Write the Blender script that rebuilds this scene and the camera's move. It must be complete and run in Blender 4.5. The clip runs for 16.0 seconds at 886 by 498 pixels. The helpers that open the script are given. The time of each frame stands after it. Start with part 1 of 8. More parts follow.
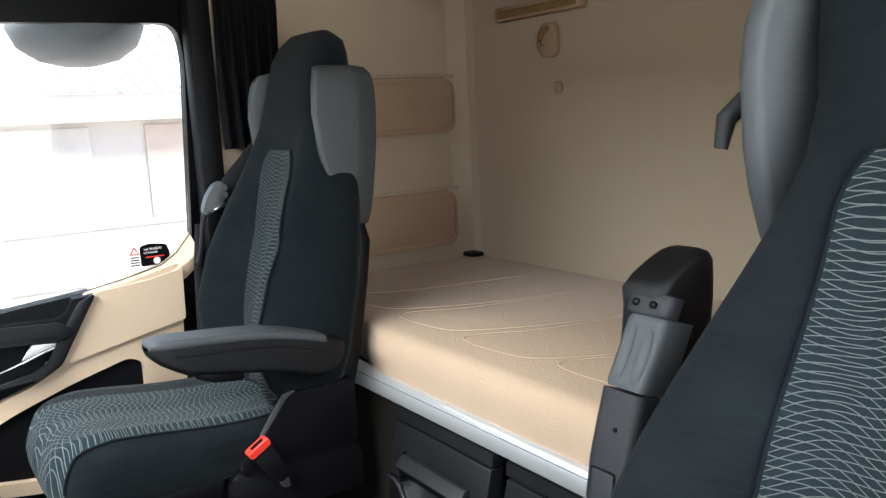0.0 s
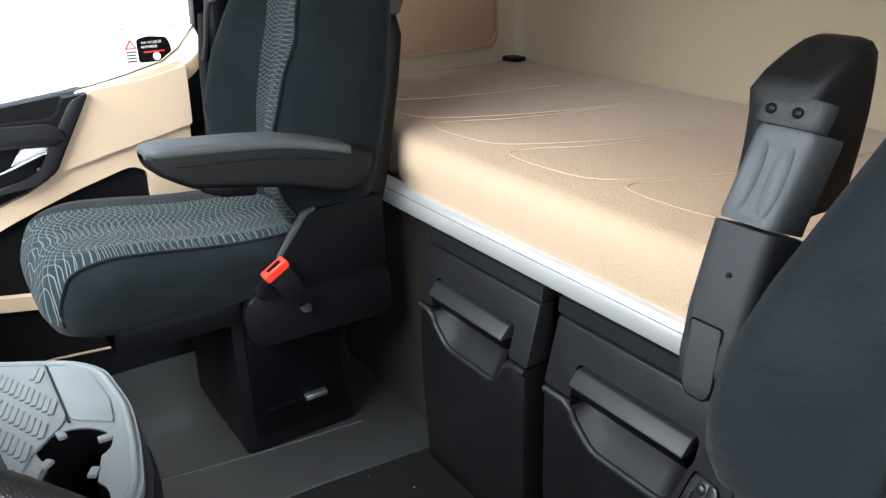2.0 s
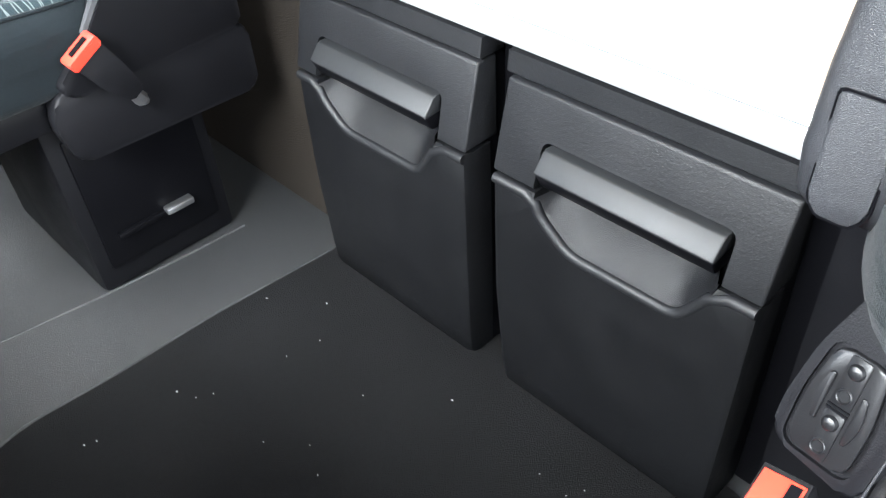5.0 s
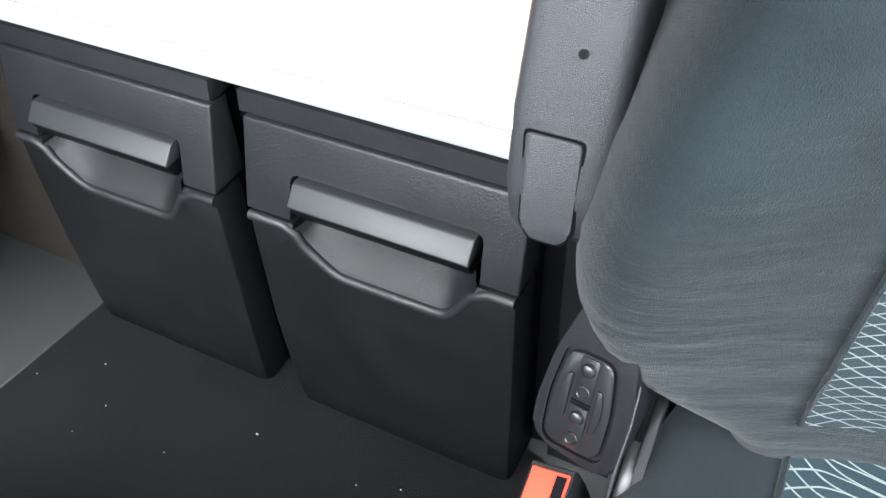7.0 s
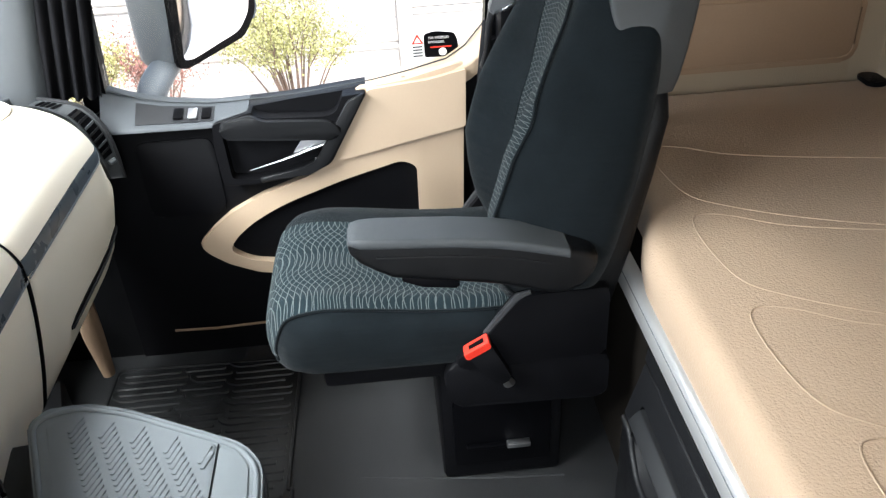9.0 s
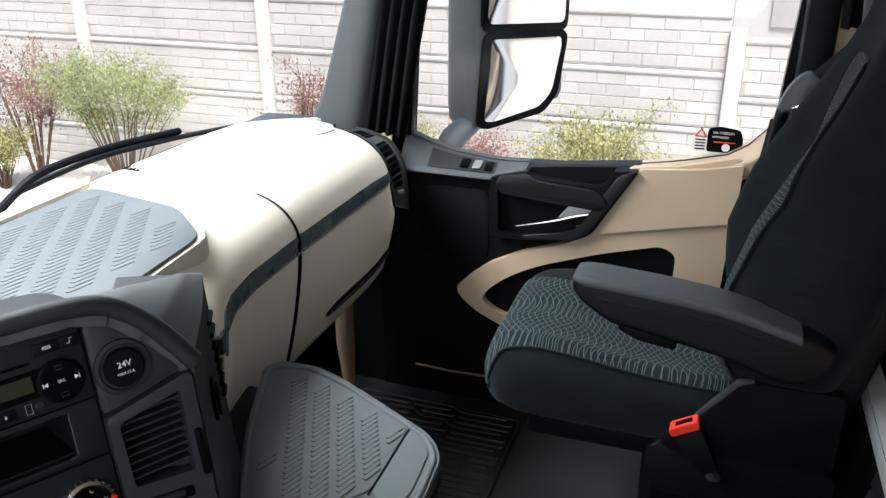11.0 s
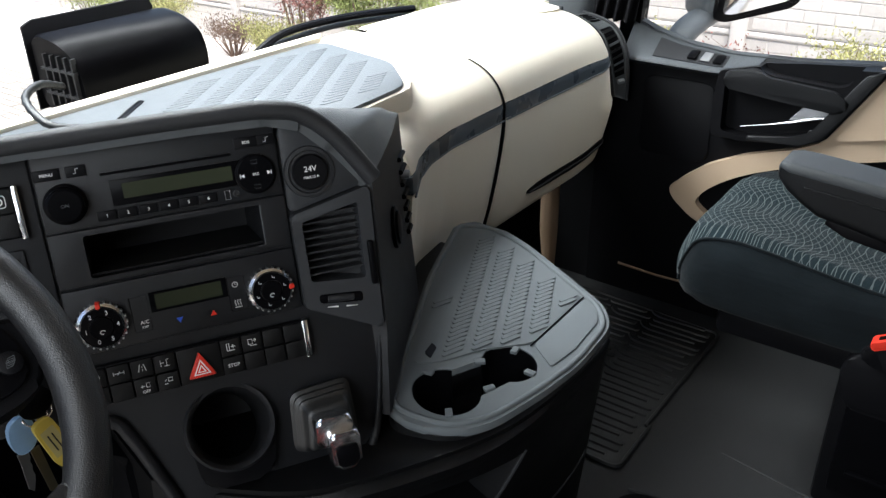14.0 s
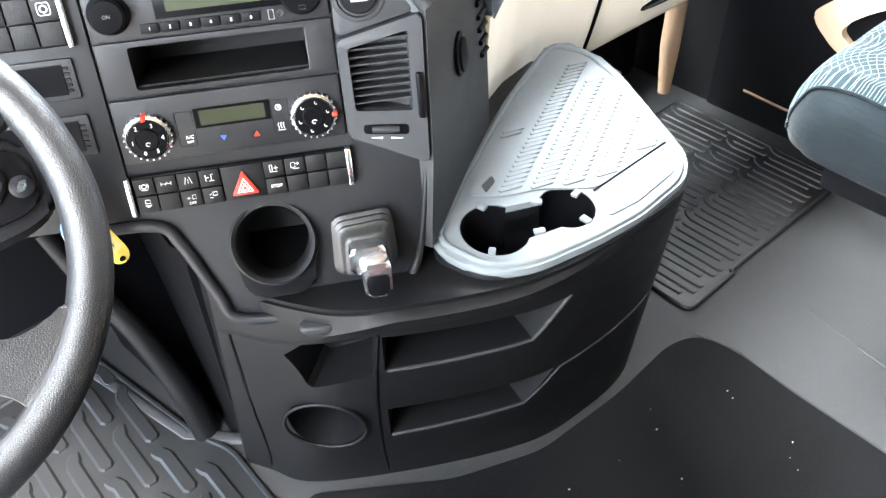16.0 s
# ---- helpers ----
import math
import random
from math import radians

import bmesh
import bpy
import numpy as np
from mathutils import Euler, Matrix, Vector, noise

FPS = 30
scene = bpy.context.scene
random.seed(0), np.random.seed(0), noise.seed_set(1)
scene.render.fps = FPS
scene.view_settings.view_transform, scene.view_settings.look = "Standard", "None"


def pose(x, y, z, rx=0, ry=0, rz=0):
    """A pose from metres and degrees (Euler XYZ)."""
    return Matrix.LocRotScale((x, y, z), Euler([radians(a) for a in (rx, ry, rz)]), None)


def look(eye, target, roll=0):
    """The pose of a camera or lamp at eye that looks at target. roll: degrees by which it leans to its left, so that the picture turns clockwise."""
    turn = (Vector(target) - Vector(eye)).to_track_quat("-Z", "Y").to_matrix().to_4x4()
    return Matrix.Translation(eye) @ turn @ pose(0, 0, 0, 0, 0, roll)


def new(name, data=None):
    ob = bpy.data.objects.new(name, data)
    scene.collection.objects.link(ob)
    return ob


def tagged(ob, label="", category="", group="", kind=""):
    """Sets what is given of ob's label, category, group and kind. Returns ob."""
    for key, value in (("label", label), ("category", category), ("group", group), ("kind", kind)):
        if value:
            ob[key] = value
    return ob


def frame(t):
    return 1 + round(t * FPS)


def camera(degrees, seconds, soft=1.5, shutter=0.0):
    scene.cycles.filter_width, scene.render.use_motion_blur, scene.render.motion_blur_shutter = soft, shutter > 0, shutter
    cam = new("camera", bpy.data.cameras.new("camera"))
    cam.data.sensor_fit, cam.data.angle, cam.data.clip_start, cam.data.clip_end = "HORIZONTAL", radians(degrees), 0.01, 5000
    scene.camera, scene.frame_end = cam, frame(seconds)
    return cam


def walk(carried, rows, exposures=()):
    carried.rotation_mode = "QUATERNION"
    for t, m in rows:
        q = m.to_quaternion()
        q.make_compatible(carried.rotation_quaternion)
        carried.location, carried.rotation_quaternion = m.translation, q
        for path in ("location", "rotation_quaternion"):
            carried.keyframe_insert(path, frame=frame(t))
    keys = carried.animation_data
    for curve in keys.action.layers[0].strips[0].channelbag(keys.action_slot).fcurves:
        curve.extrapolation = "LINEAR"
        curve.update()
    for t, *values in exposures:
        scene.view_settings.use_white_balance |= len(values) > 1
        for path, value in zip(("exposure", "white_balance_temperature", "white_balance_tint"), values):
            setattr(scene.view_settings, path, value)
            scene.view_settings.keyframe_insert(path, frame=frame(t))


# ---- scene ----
cam = camera(56.9, 16.0, soft=1.35)
# stops by which the filming camera's own exposure drifts
EXPOSURES = [(0.0, 1.58), (0.5, 1.33), (2.0, 1.95), (3.2, 2.25), (5.3, 3.52), (6.6, 3.57), (7.5, 2.6), (8.0, 2.35), (8.6, 2.05), (9.0, 1.8), (9.7, 0.78), (12.5, 0.67), (14.0, 0.93), (14.5, 1.1), (15.0, 2.75), (15.5, 3.83), (16.0, 4.08)]
PATH = [
    (0, (-1.083, 0.836, 1.114), (0.552, -0.269, 0.789), -2.9),
    (0.5, (-1.078, 0.833, 1.109), (0.604, -0.167, 0.694), -2.7),
    (1, (-1.057, 0.83, 1.091), (0.582, -0.154, 0.504), -2.0),
    (1.5, (-0.951, 0.784, 1.052), (0.64, -0.194, 0.336), -1.9),
    (2, (-0.87, 0.746, 1.049), (0.699, -0.239, 0.295), -2.0),
    (2.5, (-0.808, 0.719, 1.042), (0.763, -0.199, 0.212), -2.4),
    (3, (-0.719, 0.674, 0.968), (0.797, -0.212, 0.01), -2.0),
    (3.2, (-0.684, 0.678, 0.957), (0.765, -0.224, -0.080), -1.2),
    (5.3, (-0.528, 0.571, 0.902), (0.484, -0.515, -0.439), -4.5),
    (5.5, (-0.522, 0.562, 0.887), (0.391, -0.599, -0.461), -3.9),
    (6, (-0.527, 0.558, 0.883), (0.196, -0.705, -0.489), -3.2),
    (6.5, (-0.529, 0.548, 0.887), (0.141, -0.738, -0.49), -3.5),
    (7, (-0.553, 0.55, 0.972), (0.146, -0.715, -0.41), -2.8),
    (7.5, (-0.59, 0.502, 1.02), (0.453, -0.527, -0.341), -3.6),
    (8, (-0.618, 0.442, 1.075), (0.738, -0.217, -0.239), -4.1),
    (8.5, (-0.628, 0.425, 1.28), (0.86, 0.035, 0.001), -3.3),
    (9, (-0.654, 0.388, 1.391), (1.027, 0.289, 0.312), -3.3),
    (9.5, (-0.689, 0.332, 1.354), (1.105, 0.617, 0.518), -2.3),
    (9.7, (-0.682, 0.337, 1.367), (1.103, 0.698, 0.54), -1.2),
    (11.8, (-0.813, 0.243, 1.19), (0.868, 1.021, 0.437), -1.3),
    (12, (-0.796, 0.235, 1.18), (0.841, 1.089, 0.411), -1.7),
    (12.5, (-0.782, 0.207, 1.172), (0.733, 1.226, 0.355), -2.1),
    (13, (-0.768, 0.203, 1.168), (0.689, 1.269, 0.307), -1.6),
    (13.5, (-0.797, 0.199, 1.179), (0.616, 1.293, 0.28), -1.3),
    (14, (-0.785, 0.191, 1.181), (0.632, 1.256, 0.253), -1.0),
    (14.5, (-0.728, 0.175, 1.171), (0.656, 1.238, 0.194), -1.2),
    (15, (-0.683, 0.164, 1.155), (0.496, 1.282, -0.012), -2.5),
    (15.5, (-0.67, 0.157, 1.181), (0.331, 1.288, -0.129), -2.6),
    (16, (-0.661, 0.148, 1.218), (0.299, 1.266, -0.134), -2.0),
]
walk(cam, [(t, look(eye, target, roll)) for t, eye, target, roll in PATH],
     EXPOSURES)

# ---- world and light ----
world = bpy.data.worlds.new("sky")
scene.world = world
world.use_nodes = True
wn, wl = world.node_tree.nodes, world.node_tree.links
sky = wn.new("ShaderNodeTexSky")
sky.sky_type, sky.sun_disc = "NISHITA", False
sky.sun_elevation, sky.sun_rotation = radians(65), radians(215)
sky.air_density, sky.dust_density = 1.0, 3.0
wn["Background"].inputs["Strength"].default_value = 0.15
wl.new(sky.outputs["Color"], wn["Background"].inputs["Color"])
sun_data = bpy.data.lights.new("sun", "SUN")
sun_data.energy, sun_data.angle, sun_data.color = 4.9, radians(24), (1.0, 0.97, 0.93)
sun = new("sun", sun_data)
sun.matrix_world = look((-2.3, -1.2, 6.0), (0, 0.4, 0))


def opening_light(name, eye, target, w, h, power):
    """Daylight that comes in through an opening of the cab."""
    d = bpy.data.lights.new(name, "AREA")
    d.shape, d.size, d.size_y, d.energy, d.color = "RECTANGLE", w, h, power, (0.92, 0.975, 1.0)
    ob = new(name, d)
    ob.matrix_world = look(eye, target)
    return ob


opening_light("driver_door_daylight", (-1.30, 0.44, 1.25), (0.2, 0.36, 0.55), 0.75, 1.1, 12)
opening_light("windscreen_daylight", (0.0, 1.75, 1.85), (0.0, 0.3, 0.6), 2.0, 0.5, 64)
opening_light("door_window_daylight", (1.40, 0.45, 1.75), (-0.3, 0.2, 0.5), 0.9, 0.5, 17)

# ---- materials ----
def surface(name, col, rough=0.5, metal=0.0, var=0.15, scale=18.0, bump=0.0, bscale=600.0, sheen=0.0, spec=0.32, fine=220.0, coat=0.0, stretch=None, wear=0.0, grain=0.0, depth=0.0004):
    """A plain surface with broad stains, fine grain and a little relief."""
    m = bpy.data.materials.new(name)
    m.use_nodes = True
    n, l = m.node_tree.nodes, m.node_tree.links
    b = n["Principled BSDF"]
    tc = n.new("ShaderNodeTexCoord")
    mp = n.new("ShaderNodeMapping")
    if stretch:
        mp.inputs["Scale"].default_value = stretch
    l.new(tc.outputs["Object"], mp.inputs["Vector"])
    big, small = n.new("ShaderNodeTexNoise"), n.new("ShaderNodeTexNoise")
    big.inputs["Scale"].default_value, big.inputs["Detail"].default_value = scale, 5
    small.inputs["Scale"].default_value, small.inputs["Detail"].default_value = fine, 3
    for t in (big, small):
        l.new(mp.outputs["Vector"], t.inputs["Vector"])
    mix = n.new("ShaderNodeMix")
    mix.data_type = "RGBA"
    lo, hi = [max(c * (1 - var), 0) for c in col], [min(c * (1 + var), 1) for c in col]
    mix.inputs[6].default_value, mix.inputs[7].default_value = (*lo, 1), (*hi, 1)
    add = n.new("ShaderNodeMath")
    add.operation = "ADD"
    half1, half2 = n.new("ShaderNodeMath"), n.new("ShaderNodeMath")
    for h, t, k in ((half1, big, 0.6), (half2, small, 0.4)):
        h.operation = "MULTIPLY"
        h.inputs[1].default_value = k
        l.new(t.outputs["Fac"], h.inputs[0])
    l.new(half1.outputs[0], add.inputs[0])
    l.new(half2.outputs[0], add.inputs[1])
    l.new(add.outputs[0], mix.inputs[0])
    l.new(mix.outputs[2], b.inputs["Base Color"])
    ro = n.new("ShaderNodeMapRange")
    ro.inputs["To Min"].default_value, ro.inputs["To Max"].default_value = max(rough - 0.08 - wear, 0.03), min(rough + 0.08, 1)
    l.new(big.outputs["Fac"], ro.inputs["Value"])
    l.new(ro.outputs["Result"], b.inputs["Roughness"])
    b.inputs["Metallic"].default_value = metal
    b.inputs["Specular IOR Level"].default_value = spec
    b.inputs["Sheen Weight"].default_value = sheen
    b.inputs["Sheen Roughness"].default_value = 0.4
    b.inputs["Coat Weight"].default_value = coat
    if bump:
        rel = n.new("ShaderNodeTexNoise")
        rel.inputs["Scale"].default_value, rel.inputs["Detail"].default_value = bscale, 2
        l.new(mp.outputs["Vector"], rel.inputs["Vector"])
        bp = n.new("ShaderNodeBump")
        bp.inputs["Strength"].default_value, bp.inputs["Distance"].default_value = bump, 0.002
        l.new(rel.outputs["Fac"], bp.inputs["Height"])
        l.new(bp.outputs["Normal"], b.inputs["Normal"])
    if grain:
        # pebbled leather grain: small raised cells between creases
        cell, lift, gp = (n.new(k) for k in ("ShaderNodeTexVoronoi", "ShaderNodeMapRange", "ShaderNodeBump"))
        cell.feature = "DISTANCE_TO_EDGE"
        cell.inputs["Scale"].default_value = grain
        lift.inputs["From Max"].default_value = 0.28
        gp.inputs["Strength"].default_value, gp.inputs["Distance"].default_value = 0.8, depth
        l.new(mp.outputs["Vector"], cell.inputs["Vector"])
        l.new(cell.outputs["Distance"], lift.inputs["Value"])
        l.new(lift.outputs["Result"], gp.inputs["Height"])
        if bump:
            l.new(bp.outputs["Normal"], gp.inputs["Normal"])
        l.new(gp.outputs["Normal"], b.inputs["Normal"])
    return m


def woven(name, dark, light, kind, pitch=1.0):
    """Seat cloth with thin pale wavy threads crossing over a dark ground. kind: the axis that runs along the seat."""
    m = surface(name, dark, 0.85, var=0.35, scale=30, bump=0.4, bscale=900, sheen=0.05, fine=700, spec=0.06)
    n, l = m.node_tree.nodes, m.node_tree.links
    tc = n.new("ShaderNodeTexCoord")
    sep = n.new("ShaderNodeSeparateXYZ")
    l.new(tc.outputs["Object"], sep.inputs[0])

    def op(kind_of, a, b=None):
        x = n.new("ShaderNodeMath")
        x.operation = kind_of
        for i, v in enumerate((a, b)):
            if v is None:
                continue
            if isinstance(v, (int, float)):
                x.inputs[i].default_value = v
            else:
                l.new(v, x.inputs[i])
        return x.outputs[0]

    across, along = sep.outputs["X"], sep.outputs[kind]
    total = None
    for fa, fl, wob, ph in ((155.0 / pitch, 500.0 / pitch, 4.2, 0.0), (-145.0 / pitch, 480.0 / pitch, 4.6, 2.5)):
        drift = op("MULTIPLY", op("SINE", op("ADD", op("MULTIPLY", along, 19.0), ph)), 1.1)
        bend = op("MULTIPLY", op("SINE", op("ADD", op("MULTIPLY", across, 41.0), op("ADD", drift, ph))), wob)
        bend2 = op("MULTIPLY", op("SINE", op("ADD", op("MULTIPLY", along, 27.0), ph)), 1.3)
        wander = n.new("ShaderNodeTexNoise")
        wander.inputs["Scale"].default_value, wander.inputs["Detail"].default_value = 13.0 + 2 * ph, 1.0
        l.new(tc.outputs["Object"], wander.inputs["Vector"])
        bend2 = op("ADD", bend2, op("MULTIPLY", wander.outputs["Fac"], 6.0))
        wave = op("ADD", op("ADD", op("MULTIPLY", across, fa), op("MULTIPLY", along, fl)), op("ADD", bend, bend2))
        line = op("GREATER_THAN", op("ABSOLUTE", op("SINE", op("MULTIPLY", wave, 0.5))), 0.984)
        total = line if total is None else op("MAXIMUM", total, line)
    mix = n.new("ShaderNodeMix")
    mix.data_type = "RGBA"
    base = n["Principled BSDF"].inputs["Base Color"].links[0].from_socket
    l.new(base, mix.inputs[6])
    mix.inputs[7].default_value = (*light, 1)
    l.new(op("MULTIPLY", total, 0.85), mix.inputs[0])
    l.new(mix.outputs[2], n["Principled BSDF"].inputs["Base Color"])
    return m


def pane_glass(name, tint=(1, 1, 1)):
    m = bpy.data.materials.new(name)
    m.use_nodes = True
    n, l = m.node_tree.nodes, m.node_tree.links
    n.remove(n["Principled BSDF"])
    tr, gl, mx, fr = (n.new(k) for k in ("ShaderNodeBsdfTransparent", "ShaderNodeBsdfGlossy", "ShaderNodeMixShader", "ShaderNodeFresnel"))
    tr.inputs["Color"].default_value = (*tint, 1)
    gl.inputs["Roughness"].default_value = 0.01
    fr.inputs["IOR"].default_value = 1.25
    l.new(fr.outputs[0], mx.inputs[0])
    l.new(tr.outputs[0], mx.inputs[1])
    l.new(gl.outputs[0], mx.inputs[2])
    l.new(mx.outputs[0], n["Material Output"].inputs["Surface"])
    return m


def leafy(name, col, var):
    """Leaves whose hue changes from clump to clump."""
    m = surface(name, col, 0.6, var=0.4, scale=6, fine=60)
    n, l = m.node_tree.nodes, m.node_tree.links
    geo, hsv = n.new("ShaderNodeNewGeometry"), n.new("ShaderNodeHueSaturation")
    rng = n.new("ShaderNodeMapRange")
    rng.inputs["To Min"].default_value, rng.inputs["To Max"].default_value = 1 - var, 1 + var
    l.new(geo.outputs["Random Per Island"], rng.inputs["Value"])
    l.new(rng.outputs["Result"], hsv.inputs["Value"])
    base = n["Principled BSDF"].inputs["Base Color"].links[0].from_socket
    l.new(base, hsv.inputs["Color"])
    l.new(hsv.outputs["Color"], n["Principled BSDF"].inputs["Base Color"])
    return m


def varied(m, amount=0.15):
    """Lets each object of a repeated kind differ a little in tone."""
    n, l = m.node_tree.nodes, m.node_tree.links
    info, hsv, rng = n.new("ShaderNodeObjectInfo"), n.new("ShaderNodeHueSaturation"), n.new("ShaderNodeMapRange")
    rng.inputs["To Min"].default_value, rng.inputs["To Max"].default_value = 1 - amount, 1 + amount
    l.new(info.outputs["Random"], rng.inputs["Value"])
    l.new(rng.outputs["Result"], hsv.inputs["Value"])
    base = n["Principled BSDF"].inputs["Base Color"].links[0].from_socket
    l.new(base, hsv.inputs["Color"])
    l.new(hsv.outputs["Color"], n["Principled BSDF"].inputs["Base Color"])
    return m


def creased(m):
    """Adds soft level creases, pressed into the pile of a cloth."""
    n, l = m.node_tree.nodes, m.node_tree.links
    tc, mp, nz, bp = (n.new(k) for k in ("ShaderNodeTexCoord", "ShaderNodeMapping", "ShaderNodeTexNoise", "ShaderNodeBump"))
    mp.inputs["Scale"].default_value = (9, 9, 46)
    nz.inputs["Scale"].default_value, nz.inputs["Detail"].default_value = 1.0, 3
    bp.inputs["Strength"].default_value, bp.inputs["Distance"].default_value = 0.5, 0.007
    l.new(tc.outputs["Object"], mp.inputs["Vector"])
    l.new(mp.outputs["Vector"], nz.inputs["Vector"])
    l.new(nz.outputs["Fac"], bp.inputs["Height"])
    b = n["Principled BSDF"]
    l.new(b.inputs["Normal"].links[0].from_socket, bp.inputs["Normal"])
    l.new(bp.outputs["Normal"], b.inputs["Normal"])
    return m


BLACK = surface("black_plastic", (0.0042, 0.0042, 0.0050), 0.46, bump=0.2, bscale=900, var=0.2, spec=0.09)
SOFT_BLACK = surface("soft_black_plastic", (0.0037, 0.0038, 0.0043), 0.44, bump=0.1, bscale=950, var=0.3, spec=0.20, wear=0.06, grain=620, depth=0.00022)
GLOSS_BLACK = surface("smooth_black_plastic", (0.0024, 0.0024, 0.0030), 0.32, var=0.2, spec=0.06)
CHARCOAL = surface("charcoal_plastic", (0.0155, 0.016, 0.018), 0.46, bump=0.1, bscale=1300, var=0.2, spec=0.28, grain=800, depth=0.0002)
GRAINED = surface("grained_charcoal_plastic", (0.0066, 0.0068, 0.0076), 0.47, bump=0.2, bscale=300, var=0.3, stretch=(0.8, 1, 1.25), spec=0.25, wear=0.02, grain=520, depth=0.00015)
GREY = surface("grey_plastic", (0.066, 0.070, 0.075), 0.45, bump=0.2, bscale=1300, var=0.15)
SLATE = surface("slate_grey_plastic", (0.106, 0.117, 0.126), 0.48, bump=0.15, bscale=800, var=0.12, spec=0.34, fine=600, grain=900, depth=0.00016)
TRAY = surface("dull_slate_tray_plastic", (0.112, 0.124, 0.131), 0.68, bump=0.15, bscale=800, var=0.10, spec=0.12, fine=600, grain=900, depth=0.00014)
VENT_GREY = surface("dark_grey_vent_plastic", (0.023, 0.0245, 0.0275), 0.46, bump=0.1, bscale=1100, var=0.12, spec=0.32, grain=800, depth=0.00015)
FASCIA = surface("blue_black_fascia_plastic", (0.0082, 0.0087, 0.0104), 0.42, bump=0.08, bscale=900, var=0.18, spec=0.3, grain=900, depth=0.00012)
PILLAR = surface("grey_pillar_lining", (0.048, 0.054, 0.060), 0.5, bump=0.1, bscale=800, var=0.1, spec=0.34, grain=700, depth=0.0002)
GRIP = surface("satin_black_plastic", (0.0052, 0.0052, 0.0058), 0.33, bump=0.06, bscale=900, var=0.2, spec=0.26)
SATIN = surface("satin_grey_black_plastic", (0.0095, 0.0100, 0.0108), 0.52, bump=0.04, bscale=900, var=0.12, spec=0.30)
SHELL = surface("grey_seat_shell", (0.040, 0.044, 0.047), 0.48, bump=0.1, bscale=1300, var=0.15, spec=0.4, grain=620, depth=0.0003)
STRIP = surface("dark_satin_strip", (0.062, 0.077, 0.092), 0.28, var=0.03, bump=0.1, spec=0.5)
CREAM = surface("cream_dashboard_skin", (0.77, 0.705, 0.585), 0.5, var=0.05, scale=5, bump=0.1, bscale=520, grain=420, depth=0.0003)
BEIGE = surface("beige_door_plastic", (0.49, 0.37, 0.262), 0.48, var=0.06, scale=5, bump=0.1, bscale=600, grain=520, depth=0.00025)
WALL = surface("beige_wall_lining", (0.33, 0.262, 0.188), 0.75, var=0.08, scale=4, bump=0.5, bscale=380)
TAN = surface("tan_pocket_cloth", (0.29, 0.195, 0.128), 0.8, var=0.12, scale=9, bump=0.4, bscale=500)
CLOTH = creased(surface("dark_teal_velour", (0.0066, 0.0088, 0.0102), 0.9, var=0.85, scale=13, bump=0.6, bscale=1100, sheen=0.05, spec=0.04, fine=520))
PATTERN_SEAT = woven("patterned_seat_cloth", (0.0085, 0.0150, 0.0178), (0.092, 0.106, 0.105), "Y")
PATTERN_BACK = woven("patterned_back_cloth", (0.0085, 0.0130, 0.0152), (0.078, 0.086, 0.085), "Z", 0.72)
SHEET = surface("beige_mattress_cloth", (0.40, 0.29, 0.20), 0.9, var=0.1, scale=7, bump=0.8, bscale=260, sheen=0.1)
CARPET = surface("black_carpet", (0.0060, 0.0060, 0.0064), 0.95, var=0.5, scale=7, bump=1.0, bscale=500, spec=0.06)
FELT = surface("brown_grey_felt", (0.017, 0.0142, 0.0118), 0.95, var=0.3, scale=22, bump=1.0, bscale=420, spec=0.05)
FLOOR = surface("grey_rubber_floor", (0.0105, 0.0112, 0.0122), 0.47, var=0.25, scale=6, bump=0.3, bscale=420, spec=0.62, grain=480, depth=0.0005)
RUBBER = surface("black_rubber", (0.0090, 0.0096, 0.0102), 0.40, var=0.25, scale=12, bump=0.3, bscale=500, spec=0.5)
ALU = surface("brushed_aluminium", (0.66, 0.66, 0.65), 0.35, metal=0.7, var=0.06, scale=30, stretch=(1, 30, 30))
CHROME = surface("chrome", (0.82, 0.83, 0.85), 0.22, metal=1.0, var=0.04)
STEEL = surface("dull_steel", (0.45, 0.45, 0.46), 0.4, metal=1.0, var=0.2)
RED = surface("red_plastic", (0.62, 0.035, 0.02), 0.35, var=0.08)
WHITE = surface("white_print", (0.75, 0.75, 0.74), 0.5, var=0.03)
LCD = surface("grey_green_display", (0.026, 0.030, 0.018), 0.25, var=0.05)
BLUE = surface("blue_print", (0.03, 0.09, 0.5), 0.5, var=0.05)
BROWN = surface("brown_film", (0.16, 0.095, 0.035), 0.35, var=0.25)
LEATHER = surface("black_wheel_leather", (0.0060, 0.0060, 0.0068), 0.40, var=0.2, bump=0.08, bscale=620, spec=0.42, grain=520, depth=0.00016)
CURTAIN = surface("black_curtain_cloth", (0.005, 0.005, 0.006), 0.9, var=0.4, bump=0.4, bscale=700, spec=0.08)
BELT = surface("black_belt_webbing", (0.012, 0.012, 0.014), 0.8, var=0.3, bump=0.5, bscale=900)
GLASS = pane_glass("window_glass")
MIRROR = surface("mirror_silver", (0.9, 0.91, 0.92), 0.02, metal=1.0, var=0.01)
CONCRETE = varied(surface("pale_concrete", (0.49, 0.47, 0.45), 0.9, var=0.32, scale=2.6, bump=0.8, bscale=90, fine=50), 0.10)
POSTS = surface("pale_concrete_post", (0.52, 0.50, 0.48), 0.9, var=0.15, scale=6, bump=0.6, bscale=90, fine=70)
GRAVEL = surface("white_gravel", (0.62, 0.60, 0.57), 0.9, var=0.35, scale=40, bump=1.0, bscale=60, fine=160)
